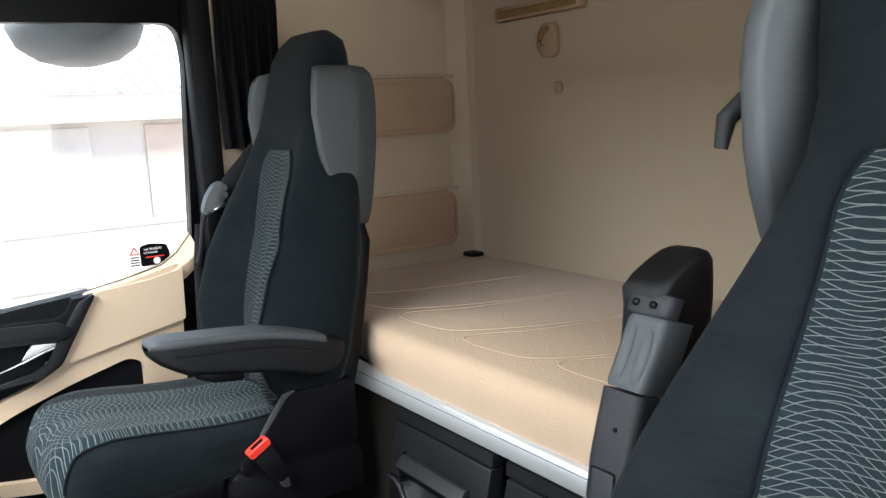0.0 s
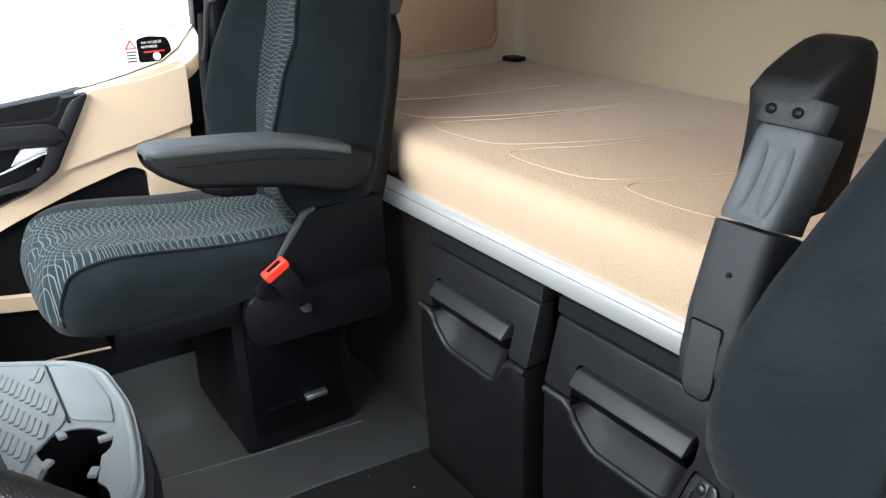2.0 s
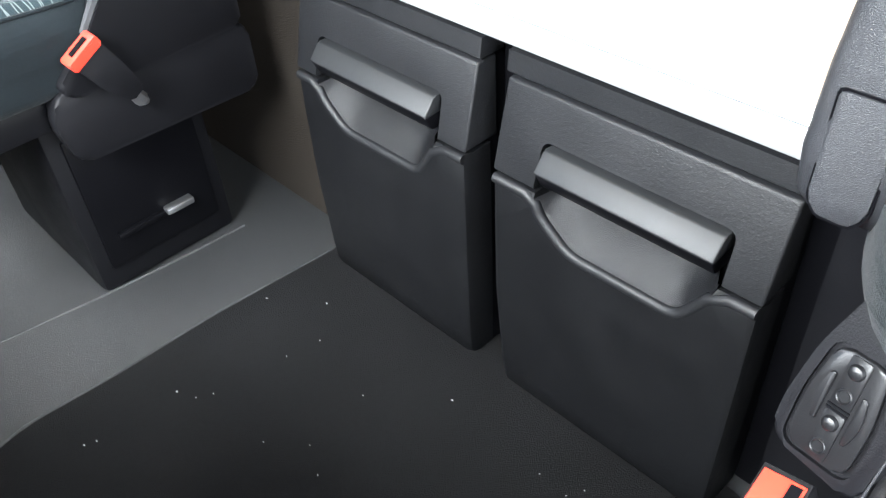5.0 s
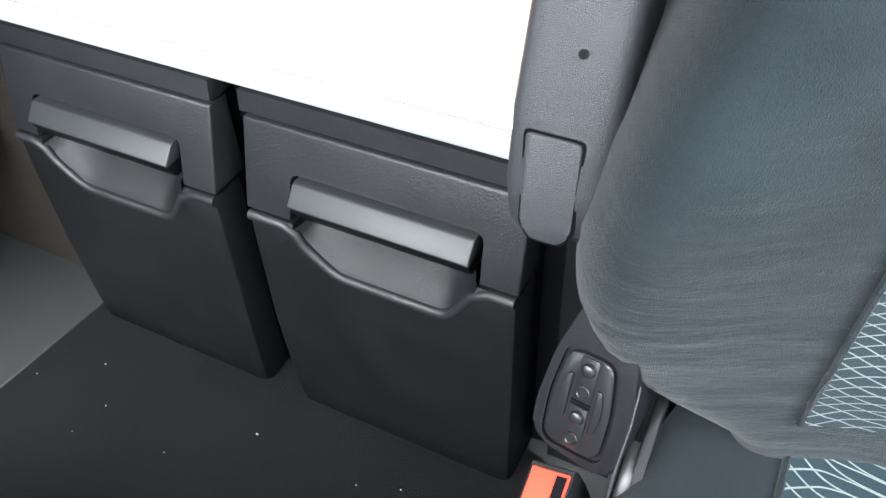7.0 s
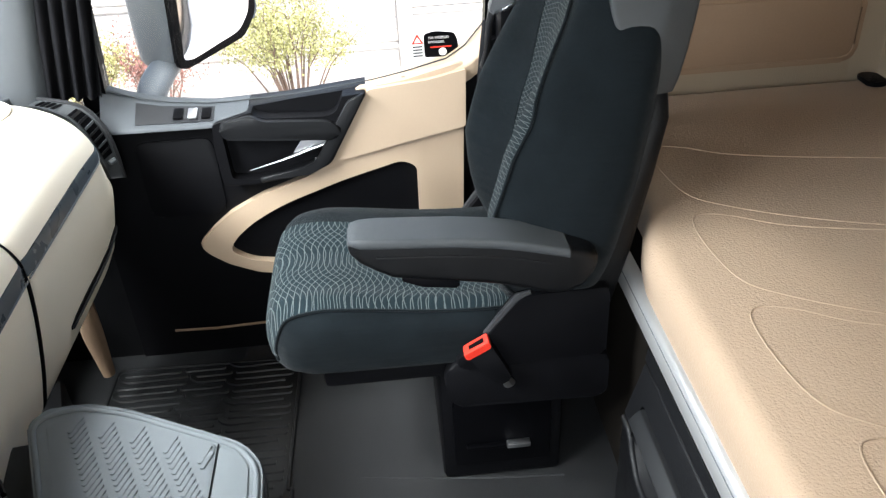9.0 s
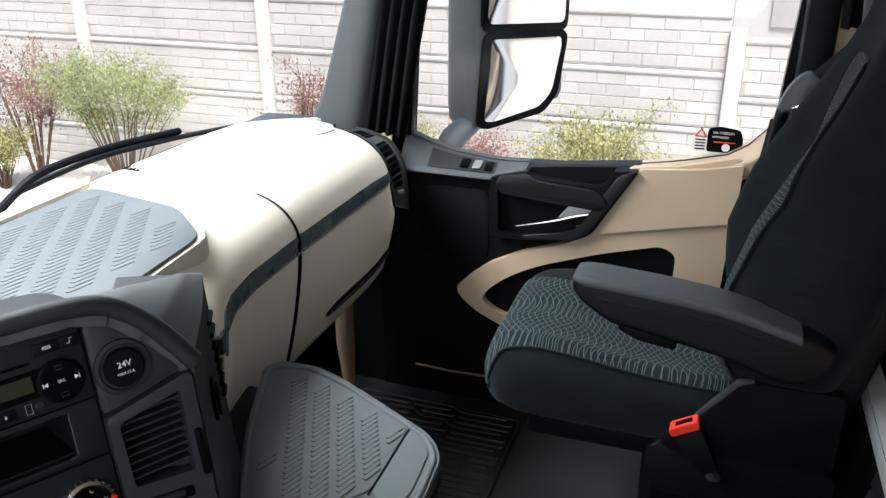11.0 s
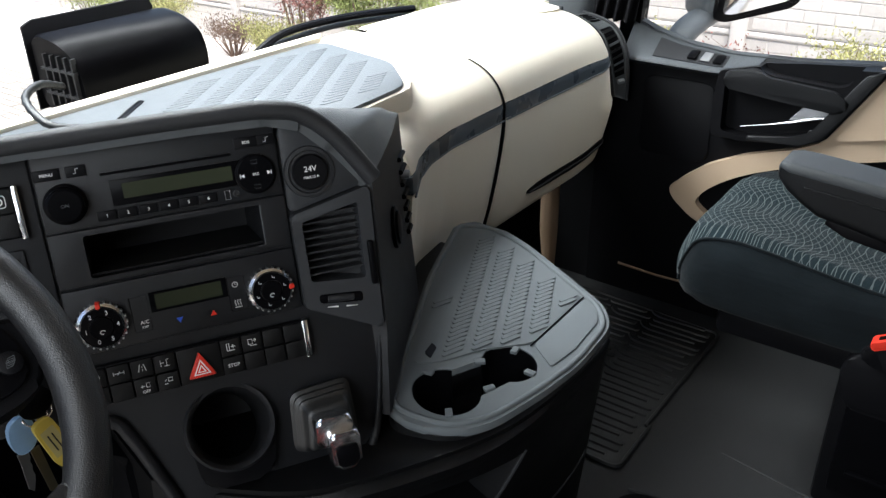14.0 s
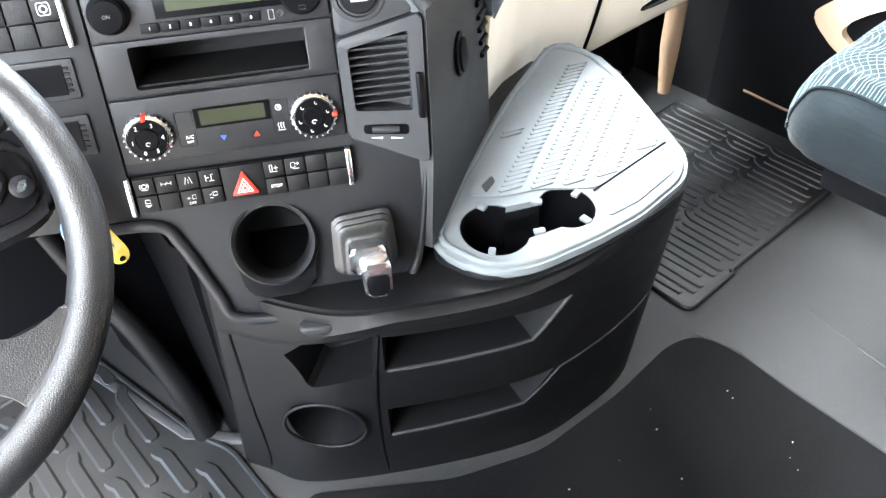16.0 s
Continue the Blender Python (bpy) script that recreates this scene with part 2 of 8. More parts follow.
PAVING = surface("grey_paving", (0.36, 0.34, 0.31), 0.9, var=0.2, scale=3, bump=0.5, bscale=120)
GREEN = leafy("green_leaves", (0.235, 0.28, 0.10), 0.5)
YELLOW = leafy("yellow_green_leaves", (0.30, 0.30, 0.125), 0.5)
WINE = leafy("red_leaves", (0.24, 0.115, 0.10), 0.5)
TWIG = surface("brown_twigs", (0.13, 0.09, 0.07), 0.9, var=0.3)
PAPER_YELLOW = surface("yellow_tag_plastic", (0.55, 0.42, 0.08), 0.35, var=0.1)
PAPER_BLUE = surface("blue_key_plastic", (0.22, 0.36, 0.55), 0.35, var=0.1)
BRASS_PAPER = surface("yellowed_paper", (0.42, 0.36, 0.15), 0.7, var=0.1)
BRASS = surface("key_metal", (0.6, 0.52, 0.36), 0.3, metal=1.0, var=0.1)
ROOFING = surface("white_vehicle_paint", (0.75, 0.75, 0.76), 0.3, var=0.04)
BARN = surface("weathered_barn", (0.52, 0.44, 0.40), 0.9, var=0.3, scale=3)


# ---- building blocks ----
def world_of(ob):
    m = ob.matrix_basis.copy()
    return world_of(ob.parent) @ ob.matrix_parent_inverse @ m if ob.parent else m


def part(name, bm, material, parent=None, label="", sharp=38):
    """One bmesh, in place, as one mesh object, under its thing or part."""
    me = bpy.data.meshes.new(name)
    bmesh.ops.recalc_face_normals(bm, faces=bm.faces)
    bm.to_mesh(me)
    bm.free()
    me.materials.append(material)
    me.shade_smooth()
    me.set_sharp_from_angle(angle=radians(sharp))
    ob = new(name, me)
    if parent:
        ob.parent = parent
        ob.matrix_parent_inverse = world_of(parent).inverted()
    if label:
        ob["label"] = label
    return ob


def thing(name, at, label, category, group="", kind=""):
    ob = new(name)
    ob.empty_display_size = 0.05
    ob.matrix_basis = Matrix.Translation(at)
    return tagged(ob, label, category, group, kind)


def single(name, bm, material, label, category, group="", kind="", sharp=38):
    return tagged(part(name, bm, material, sharp=sharp), label, category, group, kind)


def joined(*makers):
    bm = bmesh.new()
    for f in makers:
        f(bm)
    return bm


def block(bm, x0, x1, y0, y1, z0, z1, bev=0.0, seg=2, m=None):
    r = bmesh.ops.create_cube(bm, size=1)
    vs = r["verts"]
    for v in vs:
        v.co = Vector(((x0 + x1) / 2 + v.co.x * (x1 - x0), (y0 + y1) / 2 + v.co.y * (y1 - y0), (z0 + z1) / 2 + v.co.z * (z1 - z0)))
    if bev:
        es = list({e for v in vs for e in v.link_edges})
        out = bmesh.ops.bevel(bm, geom=es, offset=bev, segments=seg, affect="EDGES", profile=0.5)
        vs = list({v for f in out["faces"] for v in f.verts} | {v for v in vs if v.is_valid})
    if m is not None:
        bmesh.ops.transform(bm, matrix=m, verts=vs)
    return bm


def cube(x0, x1, y0, y1, z0, z1, bev=0.0, seg=2, m=None):
    return block(bmesh.new(), x0, x1, y0, y1, z0, z1, bev, seg, m)


def prism(bm, pts, lo, hi, axis="z", bev=0.0, seg=2, m=None):
    """A flat outline given thickness along an axis; x: (y, z), y: (x, z), z: (x, y)."""
    def place(a, b, c):
        return {"x": (c, a, b), "y": (a, c, b), "z": (a, b, c)}[axis]
    lower = [bm.verts.new(place(a, b, lo)) for a, b in pts]
    upper = [bm.verts.new(place(a, b, hi)) for a, b in pts]
    n = len(pts)
    caps = [bm.faces.new(lower[::-1]), bm.faces.new(upper)]
    sides = [bm.faces.new((lower[i], lower[(i + 1) % n], upper[(i + 1) % n], upper[i])) for i in range(n)]
    vs = lower + upper
    if bev:
        es = list({e for f in caps for e in f.edges})
        out = bmesh.ops.bevel(bm, geom=es, offset=bev, segments=seg, affect="EDGES", profile=0.5)
        vs = list({v for f in out["faces"] for v in f.verts} | {v for v in vs if v.is_valid} | {v for f in sides if f.is_valid for v in f.verts})
    if m is not None:
        bmesh.ops.transform(bm, matrix=m, verts=vs)
    return bm


def slab(pts, lo, hi, axis="z", bev=0.0, seg=2, m=None):
    return prism(bmesh.new(), pts, lo, hi, axis, bev, seg, m)


def loft(bm, rings, cap=True, closed=True, end=True):
    rows = [[bm.verts.new(p) for p in r] for r in rings]
    n = len(rings[0])
    for a, b in zip(rows, rows[1:]):
        for i in range(n if closed else n - 1):
            bm.faces.new((a[i], a[(i + 1) % n], b[(i + 1) % n], b[i]))
    if cap and closed:
        bm.faces.new(rows[0][::-1])
        if end:
            bm.faces.new(rows[-1])
    return bm


def tube(bm, path, r, n=8, closed=False, flat=1.0, up=(0, 0, 1)):
    """A round or flattened bar along a path. r: one radius, or one for each point."""
    path = [Vector(p) for p in path]
    rings, k = [], len(path)
    for i, p in enumerate(path):
        a, b = path[(i - 1) % k if closed else max(i - 1, 0)], path[(i + 1) % k if closed else min(i + 1, k - 1)]
        d = (b - a).normalized()
        s = d.cross(Vector(up))
        s = s.normalized() if s.length > 1e-4 else d.orthogonal().normalized()
        t = s.cross(d)
        rad = r[i] if isinstance(r, (list, tuple)) else r
        rings.append([p + rad * (math.cos(w) * s + flat * math.sin(w) * t) for w in (2 * math.pi * j / n for j in range(n))])
    if closed:
        rings.append(rings[0])
        rows = [[bm.verts.new(q) for q in g] for g in rings[:-1]]
        for i in range(k):
            for j in range(n):
                bm.faces.new((rows[i][j], rows[i][(j + 1) % n], rows[(i + 1) % k][(j + 1) % n], rows[(i + 1) % k][j]))
        return bm
    return loft(bm, rings)


def bar(path, r, n=8, closed=False, flat=1.0, up=(0, 0, 1)):
    return tube(bmesh.new(), path, r, n, closed, flat, up)


def disc(bm, prof, n=32, m=None, ex=1.0, end=True):
    """A turned shape about local z. prof: (radius, height), from the bottom to the top. ex: stretch across y."""
    rings = [[Vector((max(r, 1e-4) * math.cos(w), ex * max(r, 1e-4) * math.sin(w), h)) for w in (2 * math.pi * j / n for j in range(n))] for r, h in prof]
    if m is not None:
        rings = [[m @ p for p in r] for r in rings]
    return loft(bm, rings, end=end)


def turned(prof, n=32, m=None, ex=1.0, end=True):
    return disc(bmesh.new(), prof, n, m, ex, end)


def plate(fn, nu, nv, thick):
    """A curved plate: fn(u, v), with u and v from 0 to 1, gives a point and its outward way; thick is laid inward."""
    bm = bmesh.new()
    outer, inner = [], []
    for i in range(nu + 1):
        a, b = [], []
        for j in range(nv + 1):
            p, w = fn(i / nu, j / nv)
            a.append(bm.verts.new(p))
            b.append(bm.verts.new(Vector(p) - Vector(w) * thick))
        outer.append(a)
        inner.append(b)
    for i in range(nu):
        for j in range(nv):
            bm.faces.new((outer[i][j], outer[i + 1][j], outer[i + 1][j + 1], outer[i][j + 1]))
            bm.faces.new((inner[i][j], inner[i][j + 1], inner[i + 1][j + 1], inner[i + 1][j]))
    edge = [(i, 0) for i in range(nu)] + [(nu, j) for j in range(nv)] + [(i, nv) for i in range(nu, 0, -1)] + [(0, j) for j in range(nv, 0, -1)]
    for (a, b), (c, d) in zip(edge, edge[1:] + edge[:1]):
        bm.faces.new((outer[a][b], inner[a][b], inner[c][d], outer[c][d]))
    return bm


def carve(ob, bm):
    """Cuts the shape bm out of a mesh object."""
    me = bpy.data.meshes.new("cutter")
    bmesh.ops.recalc_face_normals(bm, faces=bm.faces)
    bm.to_mesh(me)
    bm.free()
    tool = new("cutter", me)
    mod = ob.modifiers.new("cut", "BOOLEAN")
    mod.operation, mod.solver, mod.object = "DIFFERENCE", "EXACT", tool
    tool.matrix_basis = world_of(ob)
    tool.matrix_basis = Matrix()
    dg = bpy.context.evaluated_depsgraph_get()
    dg.update()
    done = bpy.data.meshes.new_from_object(ob.evaluated_get(dg))
    old = ob.data
    ob.modifiers.remove(mod)
    ob.data = done
    done.name = old.name
    done.shade_smooth()
    done.set_sharp_from_angle(angle=radians(35))
    bpy.data.objects.remove(tool)
    return ob


def lettering(name, body, size, material, parent, m, label="", depth=0.0004):
    """Words in the built-in font, as a mesh, middle on the origin of m, read along its x with z up."""
    cu = bpy.data.curves.new(name, "FONT")
    cu.body, cu.size, cu.extrude, cu.align_x, cu.align_y = body, size, depth, "CENTER", "CENTER"
    cu.resolution_u = 2
    ob = new(name, cu)
    dg = bpy.context.evaluated_depsgraph_get()
    me = bpy.data.meshes.new_from_object(ob.evaluated_get(dg))
    bpy.data.objects.remove(ob)
    me.transform(m @ pose(0, 0, 0, 90))
    me.materials.clear()
    me.materials.append(material)
    out = new(name, me)
    out.parent = parent
    out.matrix_parent_inverse = world_of(parent).inverted()
    if label:
        out["label"] = label
    return out


def rounded(pts, r, n=4):
    """An outline with its corners rounded."""
    out = []
    k = len(pts)
    for i in range(k):
        p, a, b = Vector(pts[i]), Vector(pts[i - 1]), Vector(pts[(i + 1) % k])
        ra = min(r, (a - p).length * 0.45, (b - p).length * 0.45)
        s, e = p + (a - p).normalized() * ra, p + (b - p).normalized() * ra
        for j in range(n + 1):
            t = j / n
            out.append(tuple((1 - t) ** 2 * s + 2 * t * (1 - t) * p + t * t * e))
    return out


def smooth(pts, n=6):
    """A curve through the points, with n steps between two of them."""
    out = []
    ps = [Vector(p) for p in pts]
    for i in range(len(ps) - 1):
        a, b, c, d = ps[max(i - 1, 0)], ps[i], ps[i + 1], ps[min(i + 2, len(ps) - 1)]
        for j in range(n):
            t = j / n
            out.append(0.5 * (2 * b + (c - a) * t + (2 * a - 5 * b + 4 * c - d) * t * t + (3 * b - a - 3 * c + d) * t ** 3))
    out.append(ps[-1])
    return out


def level(table, x):
    """A value read from rows of (x, value), in between by straight lines."""
    return float(np.interp(x, [r[0] for r in table], [r[1] for r in table]))


# ---- the cab: floor, walls, roof ----
floor = tagged(part("floor", cube(-1.19, 1.19, -0.78, 1.60, -0.05, 0.0), FLOOR), "dark grey grained rubber cab floor", "floor", kind="structure")
wall_back = tagged(part("wall_back", cube(-1.2, 1.2, -0.80, -0.745, -0.05, 1.85), WALL), "beige lined rear wall of the cab", "wall", kind="structure")
wall_right = tagged(part("wall_right", cube(1.085, 1.16, -0.742, 0.10, -0.05, 1.85), WALL), "beige lined side wall beside the bunk", "wall", kind="structure")
wall_left = tagged(part("wall_left", cube(-1.16, -1.085, -0.742, 0.10, -0.05, 1.85), WALL), "beige lined side wall behind the driver", "wall", kind="structure")
ceiling = tagged(part("ceiling", cube(-1.2, 1.2, -0.80, 1.30, 1.85, 1.90), WALL), "beige lined cab ceiling", "ceiling", kind="structure")
wall_front = tagged(part("wall_front", cube(-1.14, 1.14, 1.56, 1.60, -0.05, 0.70), BLACK), "black bulkhead below the windscreen", "wall", kind="structure")
tagged(part("sill_left", cube(-1.16, -1.12, 0.10, 1.60, -0.05, 0.02), BLACK), "black door sill on the driver's side", "sill", kind="structure")
tagged(part("trim", cube(-1.14, 1.14, 1.10, 1.30, 1.55, 1.85, 0.03), WALL), "beige header above the windscreen", "trim", kind="structure")


# rounded cove where the side wall meets the rear wall
def cove(bm):
    loft(bm, [[Vector((1.085, -0.745, z))] + [Vector((x, y, z)) for x, y in ((1.085 - 0.06, -0.7445), (1.06, -0.738), (1.074, -0.72), (1.0845, -0.68))] for z in (0.55, 1.0, 1.5, 1.848)])


part("trim", joined(cove), WALL)["label"] = "beige corner cove of the rear wall"
tagged(bpy.data.objects["trim.001"], "beige corner cove of the rear wall", "trim", kind="structure")

# screen pillars
def pillar(side):
    """The sloping screen pillar, grey lining outside, at the front of a door."""
    rings = []
    for z, near, far in ((0.66, 1.12, 1.34), (0.72, 1.13, 1.300), (0.76, 1.130, 1.262), (0.82, 1.118, 1.232), (0.95, 1.092, 1.192), (1.12, 1.057, 1.141), (1.5, 0.985, 1.035), (1.85, 0.915, 0.965)):
        rings.append([Vector((side * (1.06 + dx), y, z)) for dx, y in ((0.0, near + 0.02), (0.0, far - 0.012), (0.012, far), (0.075, far + 0.03), (0.075, near - 0.02), (0.012, near))])
    return loft(bmesh.new(), rings)


for side, tag in ((1, "right"), (-1, "left")):
    ob = part("pillar_" + tag, pillar(side), PILLAR, sharp=50)
    tagged(ob, "grey lined sloping windscreen pillar", "pillar", kind="structure")
    foot = rounded([(side * a, b) for a, b in ((0.885, 1.375), (0.945, 1.318), (1.005, 1.262), (1.050, 1.190), (1.118, 1.190), (1.118, 1.42), (0.90, 1.42))][::side], 0.012, 3)
    part("foot", slab(foot, 0.742, 0.768, "z", 0.006), PILLAR, ob, "flared grey foot of the pillar", sharp=50)

tagged(part("wall_left", cube(-1.17, -1.12, 0.10, 1.10, 1.45, 1.85), WALL), "beige lining above the driver's door", "wall", kind="structure")

# windscreen, bowed in plan
def screen(u, v):
    x = -1.09 + 2.18 * u
    bow = 0.30 * (1 - (x / 1.09) ** 2)
    z = 0.69 + 0.90 * v
    y = 1.305 + bow - 0.335 * v
    return Vector((x, y, z)), Vector((0, 0.94, 0.34))


windscreen = part("windscreen", plate(screen, 20, 6, 0.005), GLASS)
tagged(windscreen, "clear curved windscreen of the truck cab", "windscreen", kind="structure")
windscreen.visible_shadow = False


# ---- bunk, lockers, rear ----
bunk_box = thing("sleeping_bunk", (0, -0.35, 0), "dark bunk base with felt-lined front beside the lockers", "bunk")
part("front_panel", cube(0.385, 1.08, -0.066, -0.041, 0.0, 0.499), FELT, bunk_box, "brown-grey felt lining")
part("front_panel", cube(-1.08, -0.372, -0.066, -0.041, 0.0, 0.499), BLACK, bunk_box)
part("top", cube(-1.08, 1.08, -0.74, -0.035, 0.500, 0.536), BLACK, bunk_box)
part("inner_panel", cube(-0.372, 0.385, -0.080, -0.056, 0.0, 0.499), GLOSS_BLACK, bunk_box)


def rail_ring(x):
    pts = [(-0.030, 0.509), (-0.004, 0.510), (-0.001, 0.516), (-0.003, 0.534), (-0.007, 0.548), (-0.014, 0.554), (-0.030, 0.556), (-0.034, 0.547)]
    return [Vector((x, y, z)) for y, z in pts]


rail = thing("bunk_rail", (0, 0.02, 0.52), "brushed aluminium edge rail in front of the mattress", "rail")
part("profile", loft(bmesh.new(), [rail_ring(x) for x in (-1.05, -0.4, 0.1, 0.5, 1.05)]), ALU, rail)
for x in (-1.055, 1.055):
    part("end_cap", slab([(p.y, p.z) for p in rail_ring(0)], x - 0.006, x + 0.006, "x"), BLACK, rail, "black plastic end cap")
part("groove", bar([(-1.05, -0.0048, 0.5415), (1.05, -0.0048, 0.5415)], 0.0009, 6), SLATE, rail, "fine dark groove along the rail")
part("lower_seal", bar([(-1.05, -0.014, 0.5090), (1.05, -0.014, 0.5090)], 0.0025, 6), BLACK, rail, "black rubber seal")


def mattress():
    """A soft slab whose front edge steps back behind the seats."""
    outline = [(-1.07, -0.752), (1.07, -0.752), (1.07, -0.080), (0.62, -0.072), (0.52, -0.034), (0.455, -0.020), (0.40, -0.019), (-0.40, -0.019), (-0.455, -0.020), (-0.52, -0.034), (-0.62, -0.072), (-1.07, -0.080)]
    outline = rounded(outline, 0.05, 4)
    c = Vector((0, -0.37))
    rings = []
    for inset, z in ((0.004, 0.5375), (-0.004, 0.570), (-0.005, 0.61), (0.0, 0.640), (0.009, 0.650), (0.026, 0.656)):
        ring = []
        k = len(outline)
        for i, p in enumerate(outline):
            a, b = Vector(outline[i - 1]), Vector(outline[(i + 1) % k])
            d = (b - a).normalized()
            w = Vector((-d.y, d.x))
            q = Vector(p) + w * inset
            ring.append(Vector((q.x, q.y, z)))
        rings.append(ring)
    bm = loft(bmesh.new(), rings, cap=False)
    bm.faces.ensure_lookup_table()
    bm.verts.ensure_lookup_table()
    n = len(outline)
    bm.faces.new([bm.verts[i] for i in range(n)][::-1])
    top = bm.faces.new([bm.verts[i] for i in range(n * 5, n * 6)])
    return bm


bed = thing("mattress", (0, -0.37, 0.55), "beige fitted bunk mattress with looping quilt stitches", "mattress")
part("pad", mattress(), SHEET, bed, sharp=60)
# quilting: corded loops that open towards the rear wall
def loop_seam(x, w, y):
    """One corded seam: it comes from the rear, turns before the front edge, and runs back on a slant."""
    pts = [(x + w * 0.02, -0.60), (x + w * 0.18, -0.386), (x + w * 0.32, -0.248), (x + w * 0.48, -0.172), (x + w * 0.53, -0.125), (x + w * 0.46, -0.101), (x + w * 0.18, -0.096), (x - w * 0.18, -0.112), (x - w * 0.36, -0.160), (x - w * 0.58, -0.268), (x - w * 0.78, -0.42), (x - w * 0.90, -0.60)]
    path = smooth([(a, b + y, 0) for a, b in pts], 12)
    rope = [0.0014 + 0.0007 * (i % 2) for i in range(len(path))]
    return bar([(p.x, p.y, 0.6558) for p in path], rope, 6)


for i, x in enumerate((0.652, 0.382, 0.114, -0.153, -0.420, -0.690)):
    part("seam", loop_seam(x, 0.275, -0.020 + 0.010 * (i % 3)), SHEET, bed, "raised corded stitch")


def locker(x0, x1, hx0, hx1):
    """A storage locker: lid strip, upper panel that leans back, grip bar, and a door with a scooped grip recess."""
    t = thing("storage_locker", ((x0 + x1) / 2, -0.02, 0), "black grained plastic storage locker with recessed grip under the bunk", "locker", "lockers under the bunk")
    # shade on the locker's sides is put into the carcass's deeper black
    part("carcass", cube(x0 + 0.004, x1 - 0.004, -0.050, -0.014, 0.004, 0.500), GLOSS_BLACK, t, "box behind the door, blackened for its unlit sides")
    part("lid", slab([(-0.040, 0.4790), (-0.002, 0.4790), (0.0005, 0.4815), (-0.003, 0.5050), (-0.040, 0.5065)], x0 - 0.003, x1 + 0.003, "x", 0.002), GRAINED, t)
    up = part("upper_panel", slab(rounded([(-0.030, 0.3665), (0.0285, 0.3665), (0.0005, 0.4745), (-0.030, 0.4745)], 0.004, 3), x0, x1, "x", 0.003, 3), GRAINED, t)
    carve(up, slab(rounded([(hx0 - 0.009, 0.33), (hx1 + 0.009, 0.33), (hx1 + 0.007, 0.4245), (hx0 - 0.007, 0.4245)], 0.012), -0.016, 0.08, "y"))
    # the door stands nearly upright, its side edges drawn in towards the floor
    rings = []
    for z, y in ((0.004, 0.022), (0.012, 0.029), (0.05, 0.032), (0.18, 0.034), (0.30, 0.033), (0.350, 0.032), (0.362, 0.027)):
        s = 0.0 if z > 0.25 else 0.013 * ((0.25 - z) / 0.25) ** 2
        ring = [(x0 + s * 0.3, -0.016), (x1 - s, -0.016), (x1 - s, y - 0.012), (x1 - s - 0.003, y - 0.004), (x1 - s - 0.010, y), (x0 + s * 0.3 + 0.010, y), (x0 + s * 0.3 + 0.003, y - 0.004), (x0 + s * 0.3, y - 0.012)]
        rings.append([Vector((x, yy, z)) for x, yy in ring])
    door = part("door", loft(bmesh.new(), rings), SOFT_BLACK, t)
    scoop = rounded([(hx0 - 0.010, 0.40), (hx0 - 0.004, 0.352), (hx0 + 0.030, 0.300), (hx1 - 0.045, 0.300), (hx1 + 0.004, 0.338), (hx1 + 0.010, 0.40)], 0.018)
    carve(door, slab(scoop, -0.0155, 0.07, "y"))
    edge = [(p[0], p[1]) for p in scoop if p[1] < 0.372]
    mid = (hx0 + hx1) / 2
    edge = sorted(edge, key=lambda p: math.atan2(p[1] - 0.40, p[0] - mid))
    close = []
    for (xa, za), (xb, zb) in zip(edge, edge[1:]):
        k = max(int(math.hypot(xb - xa, zb - za) / 0.012), 1)
        close += [(xa + (xb - xa) * j / k, za + (zb - za) * j / k) for j in range(k)]
    close.append(edge[-1])
    bowl = bmesh.new()
    rows = []
    for f, y in ((0.0, 0.0300), (0.06, 0.0285), (0.16, 0.021), (0.32, 0.010), (0.52, -0.001), (0.74, -0.009), (0.95, -0.013)):
        rows.append([bowl.verts.new((x + (mid - x) * f * 0.28, y, z + (0.374 - z) * f)) for x, z in close])
    for ra, rb in zip(rows, rows[1:]):
        for i in range(len(close) - 1):
            bowl.faces.new((ra[i], ra[i + 1], rb[i + 1], rb[i]))
    part("scoop_bowl", bowl, SOFT_BLACK, door, "hollowed face of the grip recess", sharp=70)
    # rounded ledge along the top of the door and round the scoop
    ledge = [(x0 + 0.003, 0.3565), (hx0 - 0.020, 0.3565)] + [p for p in close if p[1] < 0.352] + [(hx1 + 0.020, 0.3565), (x1 - 0.003, 0.3565)]
    part("lip", bar([(x, 0.0275, z) for x, z in ledge], 0.0068, 10), GRAINED, door, "rounded lighter edge of the grip recess", sharp=70)
    prof = rounded([(0.000, 0.397), (0.0365, 0.3955), (0.0395, 0.399), (0.0205, 0.4195), (0.000, 0.4205)], 0.0022, 3)
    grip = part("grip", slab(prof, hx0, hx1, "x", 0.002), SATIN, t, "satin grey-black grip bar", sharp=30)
    part("grip_underside", slab(rounded([(-0.012, 0.3745), (0.0265, 0.3755), (0.0375, 0.3962), (-0.012, 0.3962)], 0.003, 2), hx0 + 0.001, hx1 - 0.001, "x", 0.002), GLOSS_BLACK, grip, "black lower face of the grip, darker than the bar")
    return t


locker(0.035, 0.366, 0.090, 0.314)
locker(-0.348, -0.010, -0.297, -0.079)
# black strip added for the shade in the gap between the lockers
tagged(part("gap_strip", cube(-0.012, 0.037, -0.054, -0.044, 0.0, 0.499, 0.003), GLOSS_BLACK), "black strip added as shade between the two lockers", "strip")

